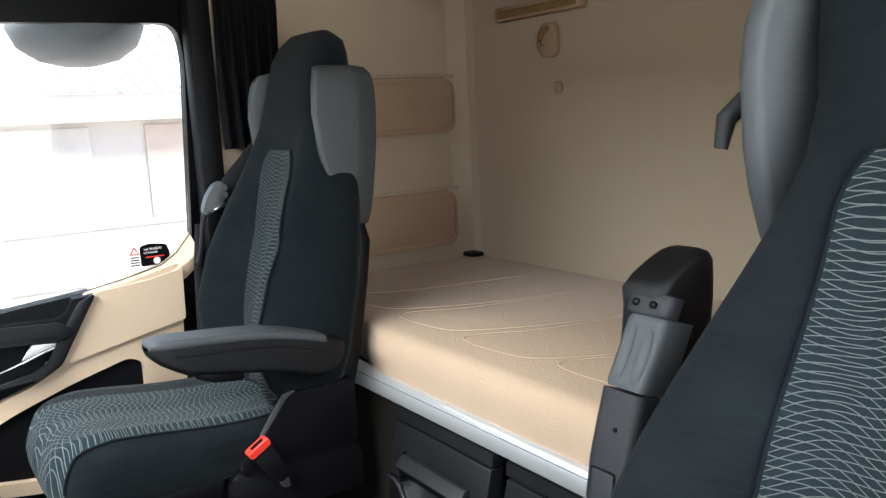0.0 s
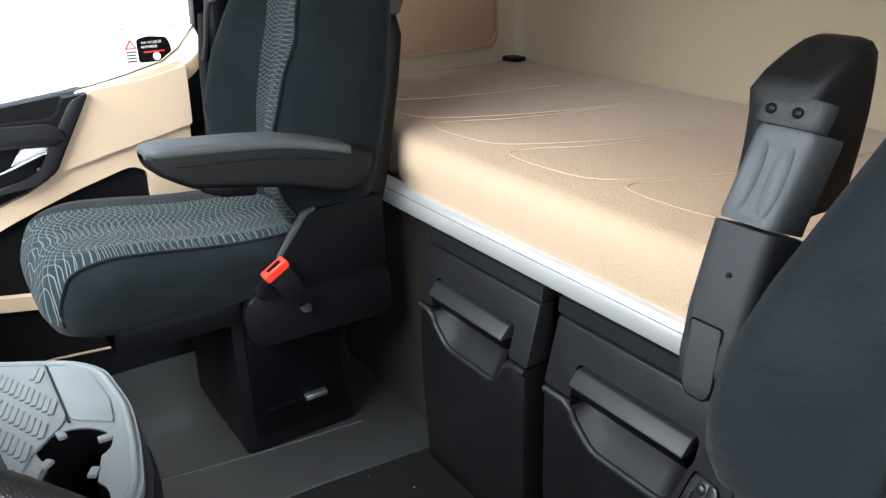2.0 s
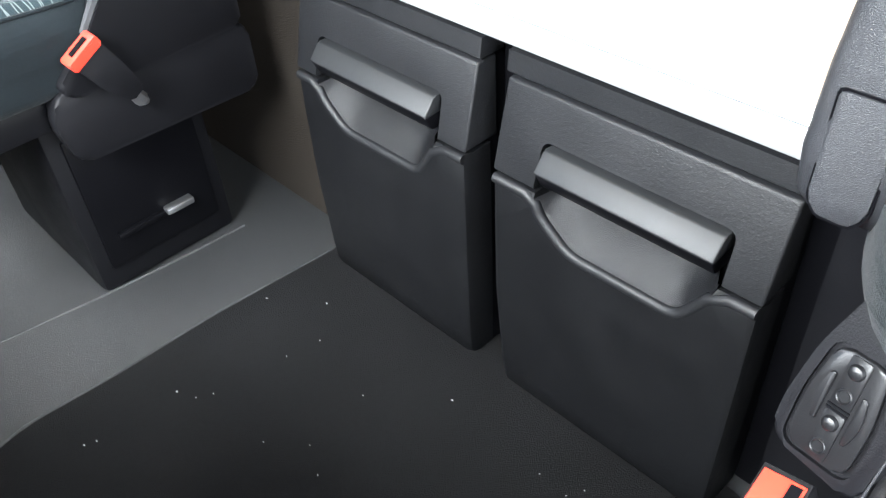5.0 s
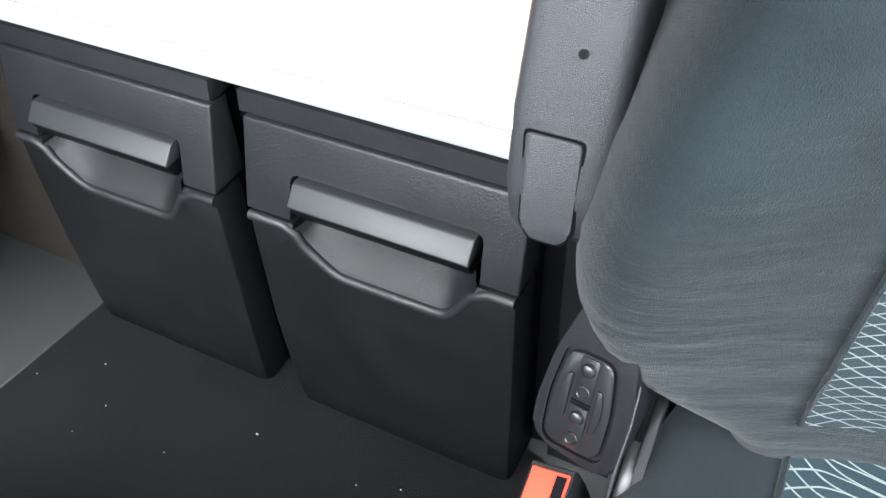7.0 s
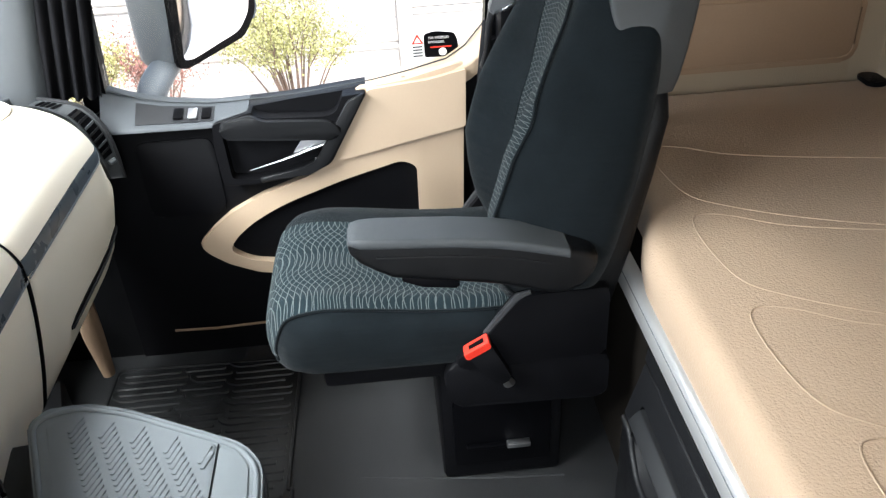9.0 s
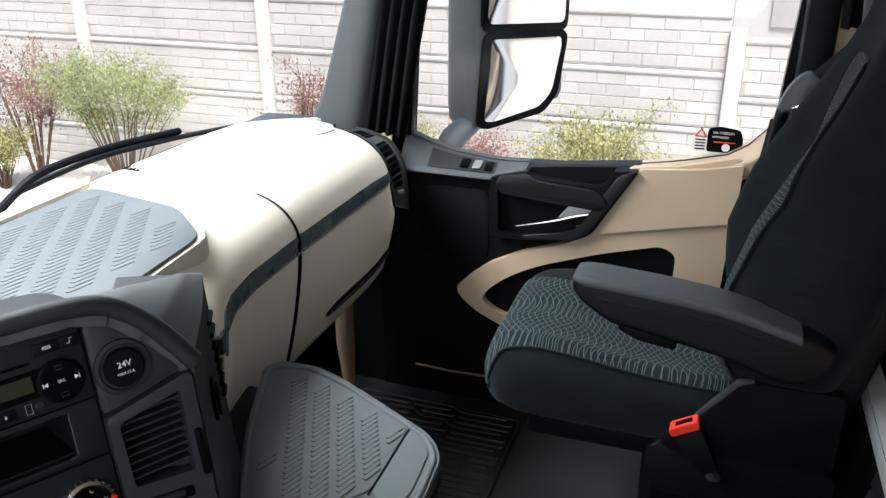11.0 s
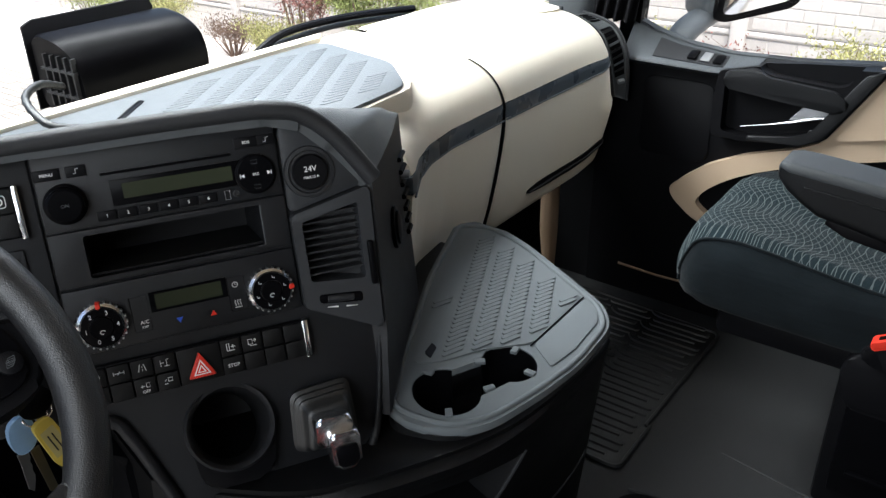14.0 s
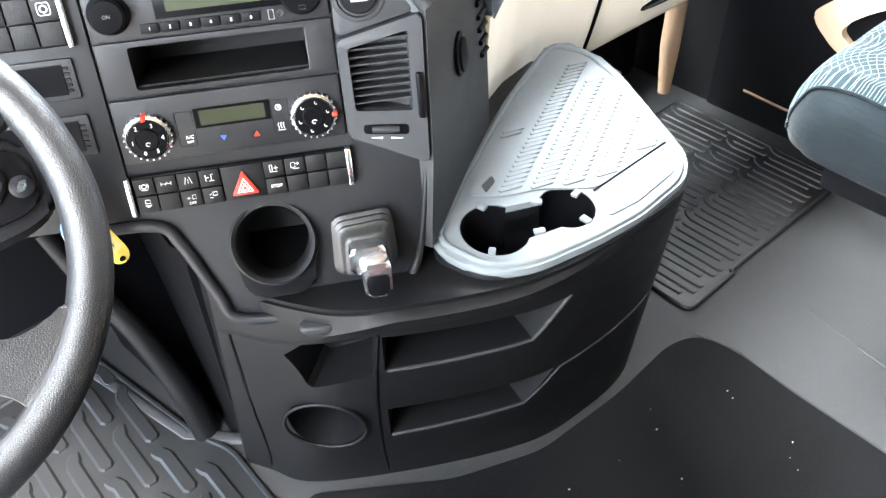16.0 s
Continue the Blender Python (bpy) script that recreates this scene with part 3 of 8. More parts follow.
# tan pockets on the side wall
def pocket(y0, y1, z0, z1, name):
    pts = rounded([(y0, z0), (y1, z0), (y1, z1), (y0, z1)], 0.035, 5)
    t = thing(name, (1.07, (y0 + y1) / 2, z0), "tan padded cloth storage pocket on the cab wall", "wall pocket", "wall pockets")
    part("panel", slab(pts, 1.056, 1.086, "x", 0.006), TAN, t)
    ring = rounded([(y0 + 0.012, z0 + 0.012), (y1 - 0.012, z0 + 0.012), (y1 - 0.012, z1 - 0.012), (y0 + 0.012, z1 - 0.012)], 0.03, 5)
    part("hem", bar([(1.0556, y, z) for y, z in ring], 0.0022, 6, closed=True), TAN, t, "stitched hem")
    part("rim", bar([(1.070, y0 + 0.03 + (y1 - y0 - 0.06) * i / 8, z1 + 0.002) for i in range(9)], 0.006, 8), TAN, t)
    return t


pocket(-0.685, -0.10, 1.058, 1.222, "wall_pocket")
pocket(-0.675, -0.10, 0.700, 0.868, "wall_pocket")
tagged(part("trim", cube(1.079, 1.0855, -0.71, -0.06, 0.872, 0.884, 0.003), WALL), "beige ledge above the lower pocket", "trim", kind="structure")
tagged(part("trim", cube(1.079, 1.0855, -0.71, -0.06, 1.226, 1.238, 0.003), WALL), "beige ledge above the upper pocket", "trim", kind="structure")
foot = single("mattress_clip", slab(rounded([(1.0, -0.735), (1.065, -0.735), (1.065, -0.69), (1.0, -0.69)], 0.012), 0.657, 0.668, "z", 0.003), BLACK, "small black plastic clip at the mattress corner", "clip")

# coat hook, button and slot on the rear wall
hook = thing("coat_hook", (0.66, -0.745, 1.30), "beige plastic coat hook on the rear wall", "coat hook")
part("plate", slab(rounded([(0.632, 1.255), (0.70, 1.255), (0.70, 1.35), (0.632, 1.35)], 0.025), -0.746, -0.731, "y", 0.005), TAN, hook)
part("hook", bar([(0.667, -0.735, 1.335), (0.667, -0.712, 1.325), (0.667, -0.700, 1.30), (0.667, -0.708, 1.285)], 0.007), BROWN, hook, "dark brown hook")
single("wall_button", turned([(0.017, 0), (0.017, 0.006), (0.012, 0.010)], 20, Matrix.Translation((0.64, -0.745, 1.172)) @ pose(0, 0, 0, -90)), TAN, "small tan fixing button on the rear wall", "button")
slot_thing = thing("reading_light", (0.70, -0.74, 1.40), "long narrow brown light slot high on the rear wall", "light")
part("housing", cube(0.52, 0.88, -0.746, -0.715, 1.372, 1.412, 0.006), TAN, slot_thing)
part("lens", cube(0.535, 0.865, -0.7165, -0.712, 1.380, 1.402, 0.003), BROWN, slot_thing)
single("upper_shelf", cube(-1.08, 1.08, -0.745, -0.42, 1.475, 1.51, 0.012), WALL, "beige shelf under the ceiling over the bunk", "shelf")

# ---- seats ----
BACK = dict(
    front=[(0.47, 0.150), (0.54, 0.160), (0.62, 0.156), (0.70, 0.146), (0.80, 0.124), (0.90, 0.098), (1.00, 0.074), (1.10, 0.055), (1.20, 0.042), (1.28, 0.022), (1.315, -0.015)],
    rear=[(0.47, 0.05), (0.60, 0.005), (0.75, -0.03), (0.90, -0.052), (1.05, -0.070), (1.20, -0.080), (1.29, -0.075), (1.315, -0.045)],
    half=[(0.47, 0.17), (0.52, 0.215), (0.60, 0.240), (0.76, 0.238), (0.88, 0.226), (0.98, 0.202), (1.08, 0.168), (1.18, 0.150), (1.26, 0.140), (1.30, 0.115), (1.315, 0.085)],
    wing=[(0.47, 0.06), (0.56, 0.11), (0.68, 0.142), (0.80, 0.130), (0.90, 0.098), (1.00, 0.055), (1.10, 0.022), (1.20, 0.005), (1.315, 0.0)],
)


# the driver seat is broader at the hips and flatter at the shoulders
SLIM = [(0.6, 1.0), (0.70, 0.95), (0.80, 0.78), (0.90, 0.52), (1.0, 0.45)]
BROAD = [(0.428, 0.86), (0.434, 0.95), (0.45, 1.0), (0.485, 1.0), (0.505, 1.10), (0.52, 1.22), (0.56, 1.25), (0.62, 1.20), (0.70, 1.13), (0.80, 0.98), (0.90, 0.86), (0.96, 0.78), (1.02, 0.70), (1.10, 0.76), (1.2, 0.93), (1.3, 1.0)]


def back_ring(z, n=84, grow=0.0, lean=False):
    """A level cut through the backrest: bolsters stand forward at both sides."""
    f, r, h, w = (level(BACK[k], z) for k in ("front", "rear", "half", "wing"))
    c, d = (f + r) / 2, (f - r) / 2
    ring = []
    w *= level(SLIM, z) if lean else 1.0
    h *= level(BROAD, z) if lean else 1.0
    for j in range(n):
        a = 2 * math.pi * j / n
        ca, sa = math.cos(a), math.sin(a)
        x = (h + grow) * math.copysign(abs(ca) ** 0.62, ca)
        y = c + (d + grow) * math.copysign(abs(sa) ** 0.62, sa)
        if sa > 0:
            q = min(abs(x) / max(h, 1e-3), 1)
            y += w * q ** 2.4 * (1 - q ** 8) * 1.75 * sa ** 0.5
        ring.append((x, y, z))
    return ring


def back_front(x, z, lean=False):
    f, r, h, w = (level(BACK[k], z) for k in ("front", "rear", "half", "wing"))
    c, d = (f + r) / 2, (f - r) / 2
    w *= level(SLIM, z) if lean else 1.0
    h *= level(BROAD, z) if lean else 1.0
    q = min(abs(x) / h, 0.999)
    ca = q ** (1 / 0.62)
    sa = math.sqrt(1 - ca * ca)
    return c + d * sa ** 0.62 + w * q ** 2.4 * (1 - q ** 8) * 1.75 * sa ** 0.5


CUSH = [(0.10, 0.505), (0.20, 0.495), (0.34, 0.502), (0.48, 0.522), (0.57, 0.530), (0.625, 0.520), (0.646, 0.488), (0.658, 0.445), (0.650, 0.400), (0.628, 0.388), (0.590, 0.376), (0.40, 0.372), (0.20, 0.370), (0.08, 0.374), (0.06, 0.42), (0.07, 0.48)]


def cushion_ring(x, half, grow=0.0, n=4):
    q = min(abs(x) / half, 1)
    k = (1 - q ** 4.5) ** 0.5 if q < 1 else 0.0
    k = 0.45 + 0.55 * k
    lift = 0.016 * math.exp(-(((q - 0.80) / 0.16) ** 2)) - 0.012 * (1 - q) ** 2
    ring = []
    for p in smooth([(y, z, 0) for y, z in CUSH + CUSH[:1]], n)[:-1]:
        y, z = p.x, p.y
        yy = 0.37 + (y - 0.37) * (1 - (1 - k) * 0.48) * (1 + grow * 2.2)
        zz = 0.43 + (z - 0.43) * k * (1 + grow * 8)
        if z > 0.43:
            zz += lift * min((z - 0.43) / 0.05, 1) * (1.0 if y < 0.55 else max(0.25, 1 - (y - 0.55) / 0.15))
        ring.append((x, yy, zz))
    return ring


def seat(cx, dy, dz, side, group, label, arm_up, short=0.0, strip_k=1.0, low=0.0, panel=(-0.186, 0.305), strip_off=0.0, flare=0.0):
    """An air-sprung truck seat. side: 1 for the passenger's, -1 for the driver's, whose inboard side is mirrored."""
    t = thing("truck_seat", (cx, 0.3 + dy, 0), label, "seat", group)

    def at(p):
        return Vector((cx + side * p[0], p[1] + dy, p[2] + dz))

    def shape(bm):
        for v in bm.verts:
            v.co = at(v.co)
        return bm

    half = 0.212
    xs = [half * s for s in (-1, -0.985, -0.95, -0.90, -0.82, -0.70, -0.5, -0.25, 0, 0.25, 0.5, 0.70, 0.82, 0.90, 0.95, 0.985, 1)]
    part("cushion", loft(bmesh.new(), [[at((p[0], max(p[1] - short * (p[1] - 0.1), 0.10 + 3.6 * (-0.165 - x) if arm_up and x < -0.165 else 0.0), p[2] - low)) for p in cushion_ring(x, half)] for x in xs]), CLOTH, t, sharp=60)
    ring0 = cushion_ring(0, half)
    take = [i for i, p in enumerate(ring0) if p[2] > 0.415 and 0.13 < p[1]]
    lo, hi = take[0], max(i for i in take if ring0[i][1] > 0.4)

    def face(u, v):
        x = panel[0] + panel[1] * v
        ring = cushion_ring(x, half, 0.004)
        i = lo + (hi - lo) * u
        a, b = ring[int(i)], ring[min(int(i) + 1, len(ring) - 1)]
        p = Vector(a).lerp(Vector(b), i - int(i))
        p.y -= short * (p.y - 0.1)
        p.z -= low
        return at(p), (0, 0, 1)

    cover = plate(face, 40, 14, 0.0)
    bmesh.ops.remove_doubles(cover, verts=cover.verts, dist=1e-6)
    part("seat_panel", cover, PATTERN_SEAT, t, "patterned cloth with pale wavy threads", sharp=60)
    # welt along the seam
    seam = [at((p[0], p[1] - short * (p[1] - 0.1), p[2] - low)) for p in cushion_ring(panel[0] - 0.001, half, 0.004)[lo:hi + 1]]
    part("piping", bar(seam, 0.0028, 6), CLOTH, t)
    zs = ([0.428, 0.434, 0.45] if arm_up else []) + [0.47, 0.485, 0.51, 0.54, 0.58, 0.62, 0.68, 0.74, 0.80, 0.86, 0.92, 0.98, 1.04, 1.10, 1.16, 1.22, 1.26, 1.29, 1.305, 1.315]
    part("backrest", loft(bmesh.new(), [[at(p) for p in back_ring(z, lean=arm_up)] for z in zs]), CLOTH, t, sharp=60)

    def strip(u, v):
        z = 0.505 + 0.545 * u
        h = level([(0.50, 0.105), (0.75, 0.110), (0.93, 0.104), (1.00, 0.098), (1.03, 0.086), (1.05, 0.066)], z)
        k = 1.0 if arm_up else level([(0.86, 1.0), (1.0, 0.5), (1.05, 0.3)], z)
        x = (1 + (strip_k - 1) * k) * (-h + 2 * h * v) + strip_off * k - flare * max(0.0, 0.93 - z) * (1 - v)
        return at((x, back_front(x, z, arm_up) + 0.006, z)), (0, side * 0.0 + 1, 0)

    part("back_panel", plate(strip, 30, 10, 0.004), PATTERN_BACK, t, "patterned cloth with pale wavy threads", sharp=60)
    for s in (-1, 1):
        line = []
        for i in range(31):
            z = 0.505 + 0.545 * i / 30
            h = level([(0.50, 0.105), (0.75, 0.110), (0.93, 0.104), (1.00, 0.098), (1.03, 0.086), (1.05, 0.066)], z)
            k = 1.0 if arm_up else level([(0.86, 1.0), (1.0, 0.5), (1.05, 0.3)], z)
            xx = s * h * (1 + (strip_k - 1) * k) + strip_off * k - (flare * max(0.0, 0.93 - z) if s < 0 else 0)
            line.append(at((xx, back_front(xx, z, arm_up) + 0.005, z)))
        part("piping", bar(line, 0.0026, 6), CLOTH, t)
    # plastic shell behind the shoulders
    rings = []
    for z, y0, y1, w in ((0.866, -0.062, -0.030, 0.150), (0.880, -0.068, -0.012, 0.184), (0.905, -0.072, 0.004, 0.193), (0.95, -0.080, 0.026, 0.195), (1.0, -0.087, 0.044, 0.196), (1.05, -0.093, 0.056, 0.196), (1.13, -0.099, 0.064, 0.195), (1.18, -0.100, 0.060, 0.192), (1.212, -0.096, 0.052, 0.185), (1.228, -0.088, 0.042, 0.170), (1.233, -0.07, 0.025, 0.15)):
        d = min(-0.02, y1 - 0.01)
        pts = rounded([(-w + 0.016, y0), (w - 0.016, y0), (w, y0 + 0.055), (w * 0.995, y1), (w - 0.026, y1 - 0.002), (w - 0.050, d), (-w + 0.050, d), (-w + 0.026, y1 - 0.002), (-w * 0.995, y1), (-w, y0 + 0.055)], 0.010, 4)
        rings.append([at((x, y, z)) for x, y in pts])
    part("back_shell", loft(bmesh.new(), rings), SHELL, t, "dark grey plastic shoulder shell", sharp=32)
    # lower rear shell
    rings = []
    for z, y0, y1, w in ((0.44, 0.02, 0.10, 0.19), (0.60, -0.01, 0.06, 0.212), (0.75, -0.040, 0.01, 0.205), (0.84, -0.060, -0.02, 0.190), (0.875, -0.062, -0.03, 0.165)):
        pts = rounded([(-w, y0), (w, y0), (w, y1), (-w, y1)], 0.03, 4)
        rings.append([at((x, y, z)) for x, y in pts])
    part("rear_cover", loft(bmesh.new(), rings), SOFT_BLACK, t, sharp=50)
    # suspension and base
    part("seat_frame", shape(cube(-0.17, 0.17, 0.09, 0.56, 0.325, 0.380 - low, 0.012)), BLACK, t)
    wing = rounded([(0.030, 0.396), (0.296, 0.386), (0.312, 0.408), (0.250, 0.463), (0.192, 0.537), (0.168, 0.545), (0.030, 0.548)], 0.012)
    skirt = rounded([(0.020, 0.285), (0.318, 0.292), (0.334, 0.365), (0.312, 0.402), (0.10, 0.394), (0.020, 0.394)], 0.020)
    for sx in (1,) if arm_up else (-1, 1):
        lo_x, hi_x = sorted((sx * 0.194, sx * 0.226))
        vl = part("valance", shape(slab(wing, lo_x, hi_x, "x", 0.006)), BLACK, t, "black plastic side valance")
        # lighter bar that lays the highlight of the sloped bevel into colour
        part("slope_edge", shape(bar([(sx * 0.216, 0.252, 0.462), (sx * 0.216, 0.222, 0.500), (sx * 0.216, 0.193, 0.537), (sx * 0.216, 0.170, 0.545)], [0.006, 0.008, 0.009, 0.005], 8)), CHARCOAL, vl, "grey painted highlight along the valance's sloped edge")
        part("skirt", shape(slab(skirt, lo_x + 0.006 * (sx < 0), hi_x - 0.006 * (sx > 0), "x", 0.006)), BLACK, t, "black lower side cover")
    ped = part("pedestal", shape(cube(-0.135, 0.20, 0.085, 0.340, 0.0 - dz, 0.365, 0.012)), BLACK, t, "black steel seat pedestal box")
    part("side_plate", shape(cube(-0.142, -0.132, 0.11, 0.315, 0.045, 0.29, 0.004)), GLOSS_BLACK, ped)
    part("latch", shape(cube(-0.158, -0.140, 0.155, 0.205, 0.100, 0.112, 0.003)), STEEL, ped, "small bright steel latch")
    part("handle", shape(cube(-0.152, -0.140, 0.205, 0.29, 0.098, 0.108, 0.003)), GLOSS_BLACK, ped)
    # armrest, inboard
    if not arm_up:
        run = [(0.474, 0.712, 0.700, 0.020), (0.470, 0.719, 0.690, 0.029), (0.455, 0.722, 0.676, 0.035), (0.43, 0.721, 0.660, 0.0375), (0.405, 0.719, 0.646, 0.038), (0.36, 0.716, 0.639, 0.038), (0.30, 0.711, 0.628, 0.038), (0.24, 0.703, 0.616, 0.038), (0.19, 0.692, 0.602, 0.038), (0.15, 0.681, 0.588, 0.038), (0.12, 0.672, 0.586, 0.037), (0.095, 0.664, 0.596, 0.035), (0.078, 0.656, 0.615, 0.031), (0.070, 0.648, 0.630, 0.022)]
        arm = part("armrest", loft(bmesh.new(), [[at((-0.250 + x, y, z)) for x, z in rounded([(-w, zb), (w, zb), (w, zt), (-w, zt)], min(0.014, (zt - zb) * 0.45), 5)] for y, zt, zb, w in run]), SOFT_BLACK, t, "black padded armrest, lowered", sharp=60)
        pad_run = [(y, zt + 0.0014, zt - (0.017 if 0.11 < y < 0.46 else 0.008), w + 0.0014) for y, zt, zb, w in run[:-3]]
        # the pad's paler grey puts the window light on the armrest's top into colour
        part("pad", loft(bmesh.new(), [[at((-0.250 + x, y, z)) for x, z in rounded([(-w, zb), (w, zb), (w, zt), (-w, zt)], min(0.013, (zt - zb) * 0.45), 5)] for y, zt, zb, w in pad_run]), SHELL, arm, "upper pad, its grey paler for the light on top", sharp=60)
        part("moulding", shape(bar([(-0.2885, y, zt - 0.030) for y, zt, zb, w in run[3:-4]], 0.0022, 8)), SOFT_BLACK, arm, "raised moulding along the side")
        part("release", shape(slab(rounded([(0.385, 0.652), (0.395, 0.640), (0.36, 0.624), (0.30, 0.616), (0.30, 0.632)], 0.004), -0.283, -0.222, "x", 0.003)), GLOSS_BLACK, arm, "black release flap under the armrest")
        part("pivot", shape(cube(-0.216, -0.18, 0.08, 0.15, 0.585, 0.655, 0.01)), BLACK, arm)
    # buckle on its stalk
    if arm_up:
        return t, at, shape
    bk = part("buckle", shape(slab(rounded([(0.290, 0.442), (0.249, 0.466), (0.226, 0.420), (0.209, 0.380), (0.232, 0.366), (0.262, 0.396)], 0.006), -0.252, -0.228, "x", 0.004)), BLACK, t, "black seat belt buckle")
    part("button", shape(slab(rounded([(0.296, 0.4455), (0.251, 0.4720), (0.2455, 0.4590), (0.2895, 0.4335)], 0.003), -0.254, -0.226, "x", 0.003)), RED, bk, "bright red release button")
    part("slot", shape(slab([(0.2860, 0.4530), (0.2600, 0.4685), (0.2585, 0.4655), (0.2845, 0.4500)], -0.245, -0.235, "x")), GLOSS_BLACK, bk, "dark tongue slot")
    part("stalk", shape(bar([(-0.238, 0.225, 0.378), (-0.234, 0.214, 0.356), (-0.222, 0.205, 0.345)], [0.010, 0.011, 0.007])), STEEL, bk, "steel end of the buckle strap")
    return t, at, shape


passenger, p_at, p_shape = seat(0.715, 0.0, 0.0, 1, "cab seats", "dark teal velour passenger seat with patterned panels, armrest lowered", False, strip_k=1.22, strip_off=-0.068)
driver, d_at, d_shape = seat(-0.715, 0.0, 0.012, -1, "cab seats", "dark velour driver seat with patterned panels, armrest folded up", True, 0.10, 0.84, 0.035, (-0.105, 0.21), 0.018, 0.09)

# the driver's armrest, folded up beside the backrest
ARM_Y = [(0.600, 0.184), (0.64, 0.186), (0.69, 0.179), (0.741, 0.166), (0.785, 0.154), (0.875, 0.108), (0.96, 0.063)]


def arm_ring(z, w, d, lift=0.0):
    """A cut across the folded armrest, square to its lean."""
    y = level(ARM_Y, z) + lift
    pts = rounded([(-w, 0), (w, 0), (w, -d), (-w, -d)], min(w, d) * 0.45, 4)
    return [Vector((-0.428 - 0.022 * (z - 0.69) + x, y + v, z + v * 0.35)) for x, v in pts]


arm = part("armrest", loft(bmesh.new(), [arm_ring(z, w, d, l) for z, w, d, l in ((0.602, 0.014, 0.020, -0.022), (0.606, 0.024, 0.040, -0.010), (0.620, 0.030, 0.056, -0.002), (0.65, 0.033, 0.064, 0), (0.70, 0.034, 0.066, 0), (0.75, 0.033, 0.064, 0), (0.782, 0.032, 0.062, 0))]), CHARCOAL, driver, "grey-black armrest, folded upright", sharp=60)
slide = part("slide", loft(bmesh.new(), [arm_ring(z, w, d, l) for z, w, d, l in ((0.784, 0.029, 0.058, -0.004), (0.79, 0.030, 0.058, -0.002), (0.86, 0.030, 0.058, -0.002), (0.866, 0.028, 0.056, -0.005))]), SHELL, arm, "grey slide with two finger grooves", sharp=60)
for dx in (-0.0135, 0.0135):
    carve(slide, bar([(-0.430 - 0.022 * (z - 0.69) + dx, level(ARM_Y, z) + 0.0030, z) for z in (0.793, 0.800, 0.815, 0.835, 0.850, 0.857)], [0.004, 0.0085, 0.0105, 0.0105, 0.0085, 0.004], 14))
    part("screw", turned([(0.005, 0), (0.005, 0.003), (0.003, 0.004)], 10, Matrix.Translation((-0.431 + dx, 0.109, 0.880)) @ pose(0, 0, 0, -68)), GLOSS_BLACK, arm)
part("bracket", loft(bmesh.new(), [arm_ring(z, w, d, l) for z, w, d, l in ((0.868, 0.031, 0.03, 0.002), (0.872, 0.033, 0.03, 0.004), (0.888, 0.033, 0.03, 0.004), (0.892, 0.031, 0.03, 0.002))]), CHARCOAL, arm)
pad_rings = []
for z, y1, y0, w in ((0.775, 0.120, 0.030, 0.026), (0.80, 0.118, 0.012, 0.032), (0.84, 0.108, 0.006, 0.034), (0.87, 0.104, 0.003, 0.035), (0.893, 0.106, 0.002, 0.035), (0.908, 0.088, 0.001, 0.034), (0.922, 0.060, 0.001, 0.033), (0.931, 0.042, 0.005, 0.029), (0.935, 0.032, 0.014, 0.020)):
    pad_rings.append([Vector((-0.418 + x, y, z)) for x, y in rounded([(-w, y0), (w, y0), (w, y1), (-w, y1)], min(0.016, (y1 - y0) * 0.45), 4)])
part("pad", loft(bmesh.new(), pad_rings), SOFT_BLACK, arm, "soft black arm pad", sharp=60)
cap_pts = rounded([(-0.018, 0.036), (0.018, 0.036), (0.017, -0.030), (0.010, -0.040), (-0.010, -0.040), (-0.017, -0.030)], 0.004, 2)
part("cap", slab(cap_pts, 0.0, 0.003, "y", 0.001, 2, Matrix.Translation((-0.426, 0.1815, 0.652)) @ pose(0, 0, 0, 6)), CHARCOAL, arm, "cover cap over the pivot")
part("cap_joint", slab(rounded([(-0.0195, 0.0375), (0.0195, 0.0375), (0.0185, -0.031), (0.011, -0.042), (-0.011, -0.042), (-0.0185, -0.031)], 0.004, 2), -0.002, 0.0015, "y", 0, 2, Matrix.Translation((-0.426, 0.1815, 0.652)) @ pose(0, 0, 0, 6)), GLOSS_BLACK, arm)
part("hole", turned([(0.0028, 0), (0.0028, 0.0022)], 12, Matrix.Translation((-0.435, level(ARM_Y, 0.738) - 0.0005, 0.738)) @ pose(0, 0, 0, -70)), GLOSS_BLACK, arm)
# switch block on the inboard side of the driver's seat
# its face looks forward and a little up
ctl_m = Matrix(((-0.98, 0.16, 0.09, -0.467), (0.08, -0.42, 0.90, 0.238), (0.18, 0.893, 0.42, 0.522), (0, 0, 0, 1)))
PANEL_M = ctl_m @ Matrix.Translation((0.0107, 0.006, 0)) @ pose(0, 0, 0, 0, 0, -9.8)
house = rounded([(-0.0290, -0.040), (0.0310, -0.046), (0.0345, 0.010), (0.022, 0.085), (-0.008, 0.085), (-0.0255, 0.030), (-0.0310, -0.012)], 0.012, 4)
ctl = part("control_housing", slab(house, -0.05, 0.0, "z", 0.003, 3, m=PANEL_M), BLACK, driver, "charcoal seat adjustment housing", sharp=60)
carve(ctl, slab(rounded([(-0.0225, -0.0385), (0.0225, -0.0385), (0.0235, 0.0), (0.018, 0.0385), (-0.018, 0.0385), (-0.0235, 0.0)], 0.010, 4), -0.004, 0.02, "z", m=PANEL_M))
part("panel", slab(rounded([(-0.0195, -0.0355), (0.0195, -0.0355), (0.0205, 0.0), (0.0155, 0.0355), (-0.0155, 0.0355), (-0.0205, 0.0)], 0.009, 4), -0.0045, 0.001, "z", 0.0015, m=PANEL_M), GRIP, ctl, "dark grey switch panel")
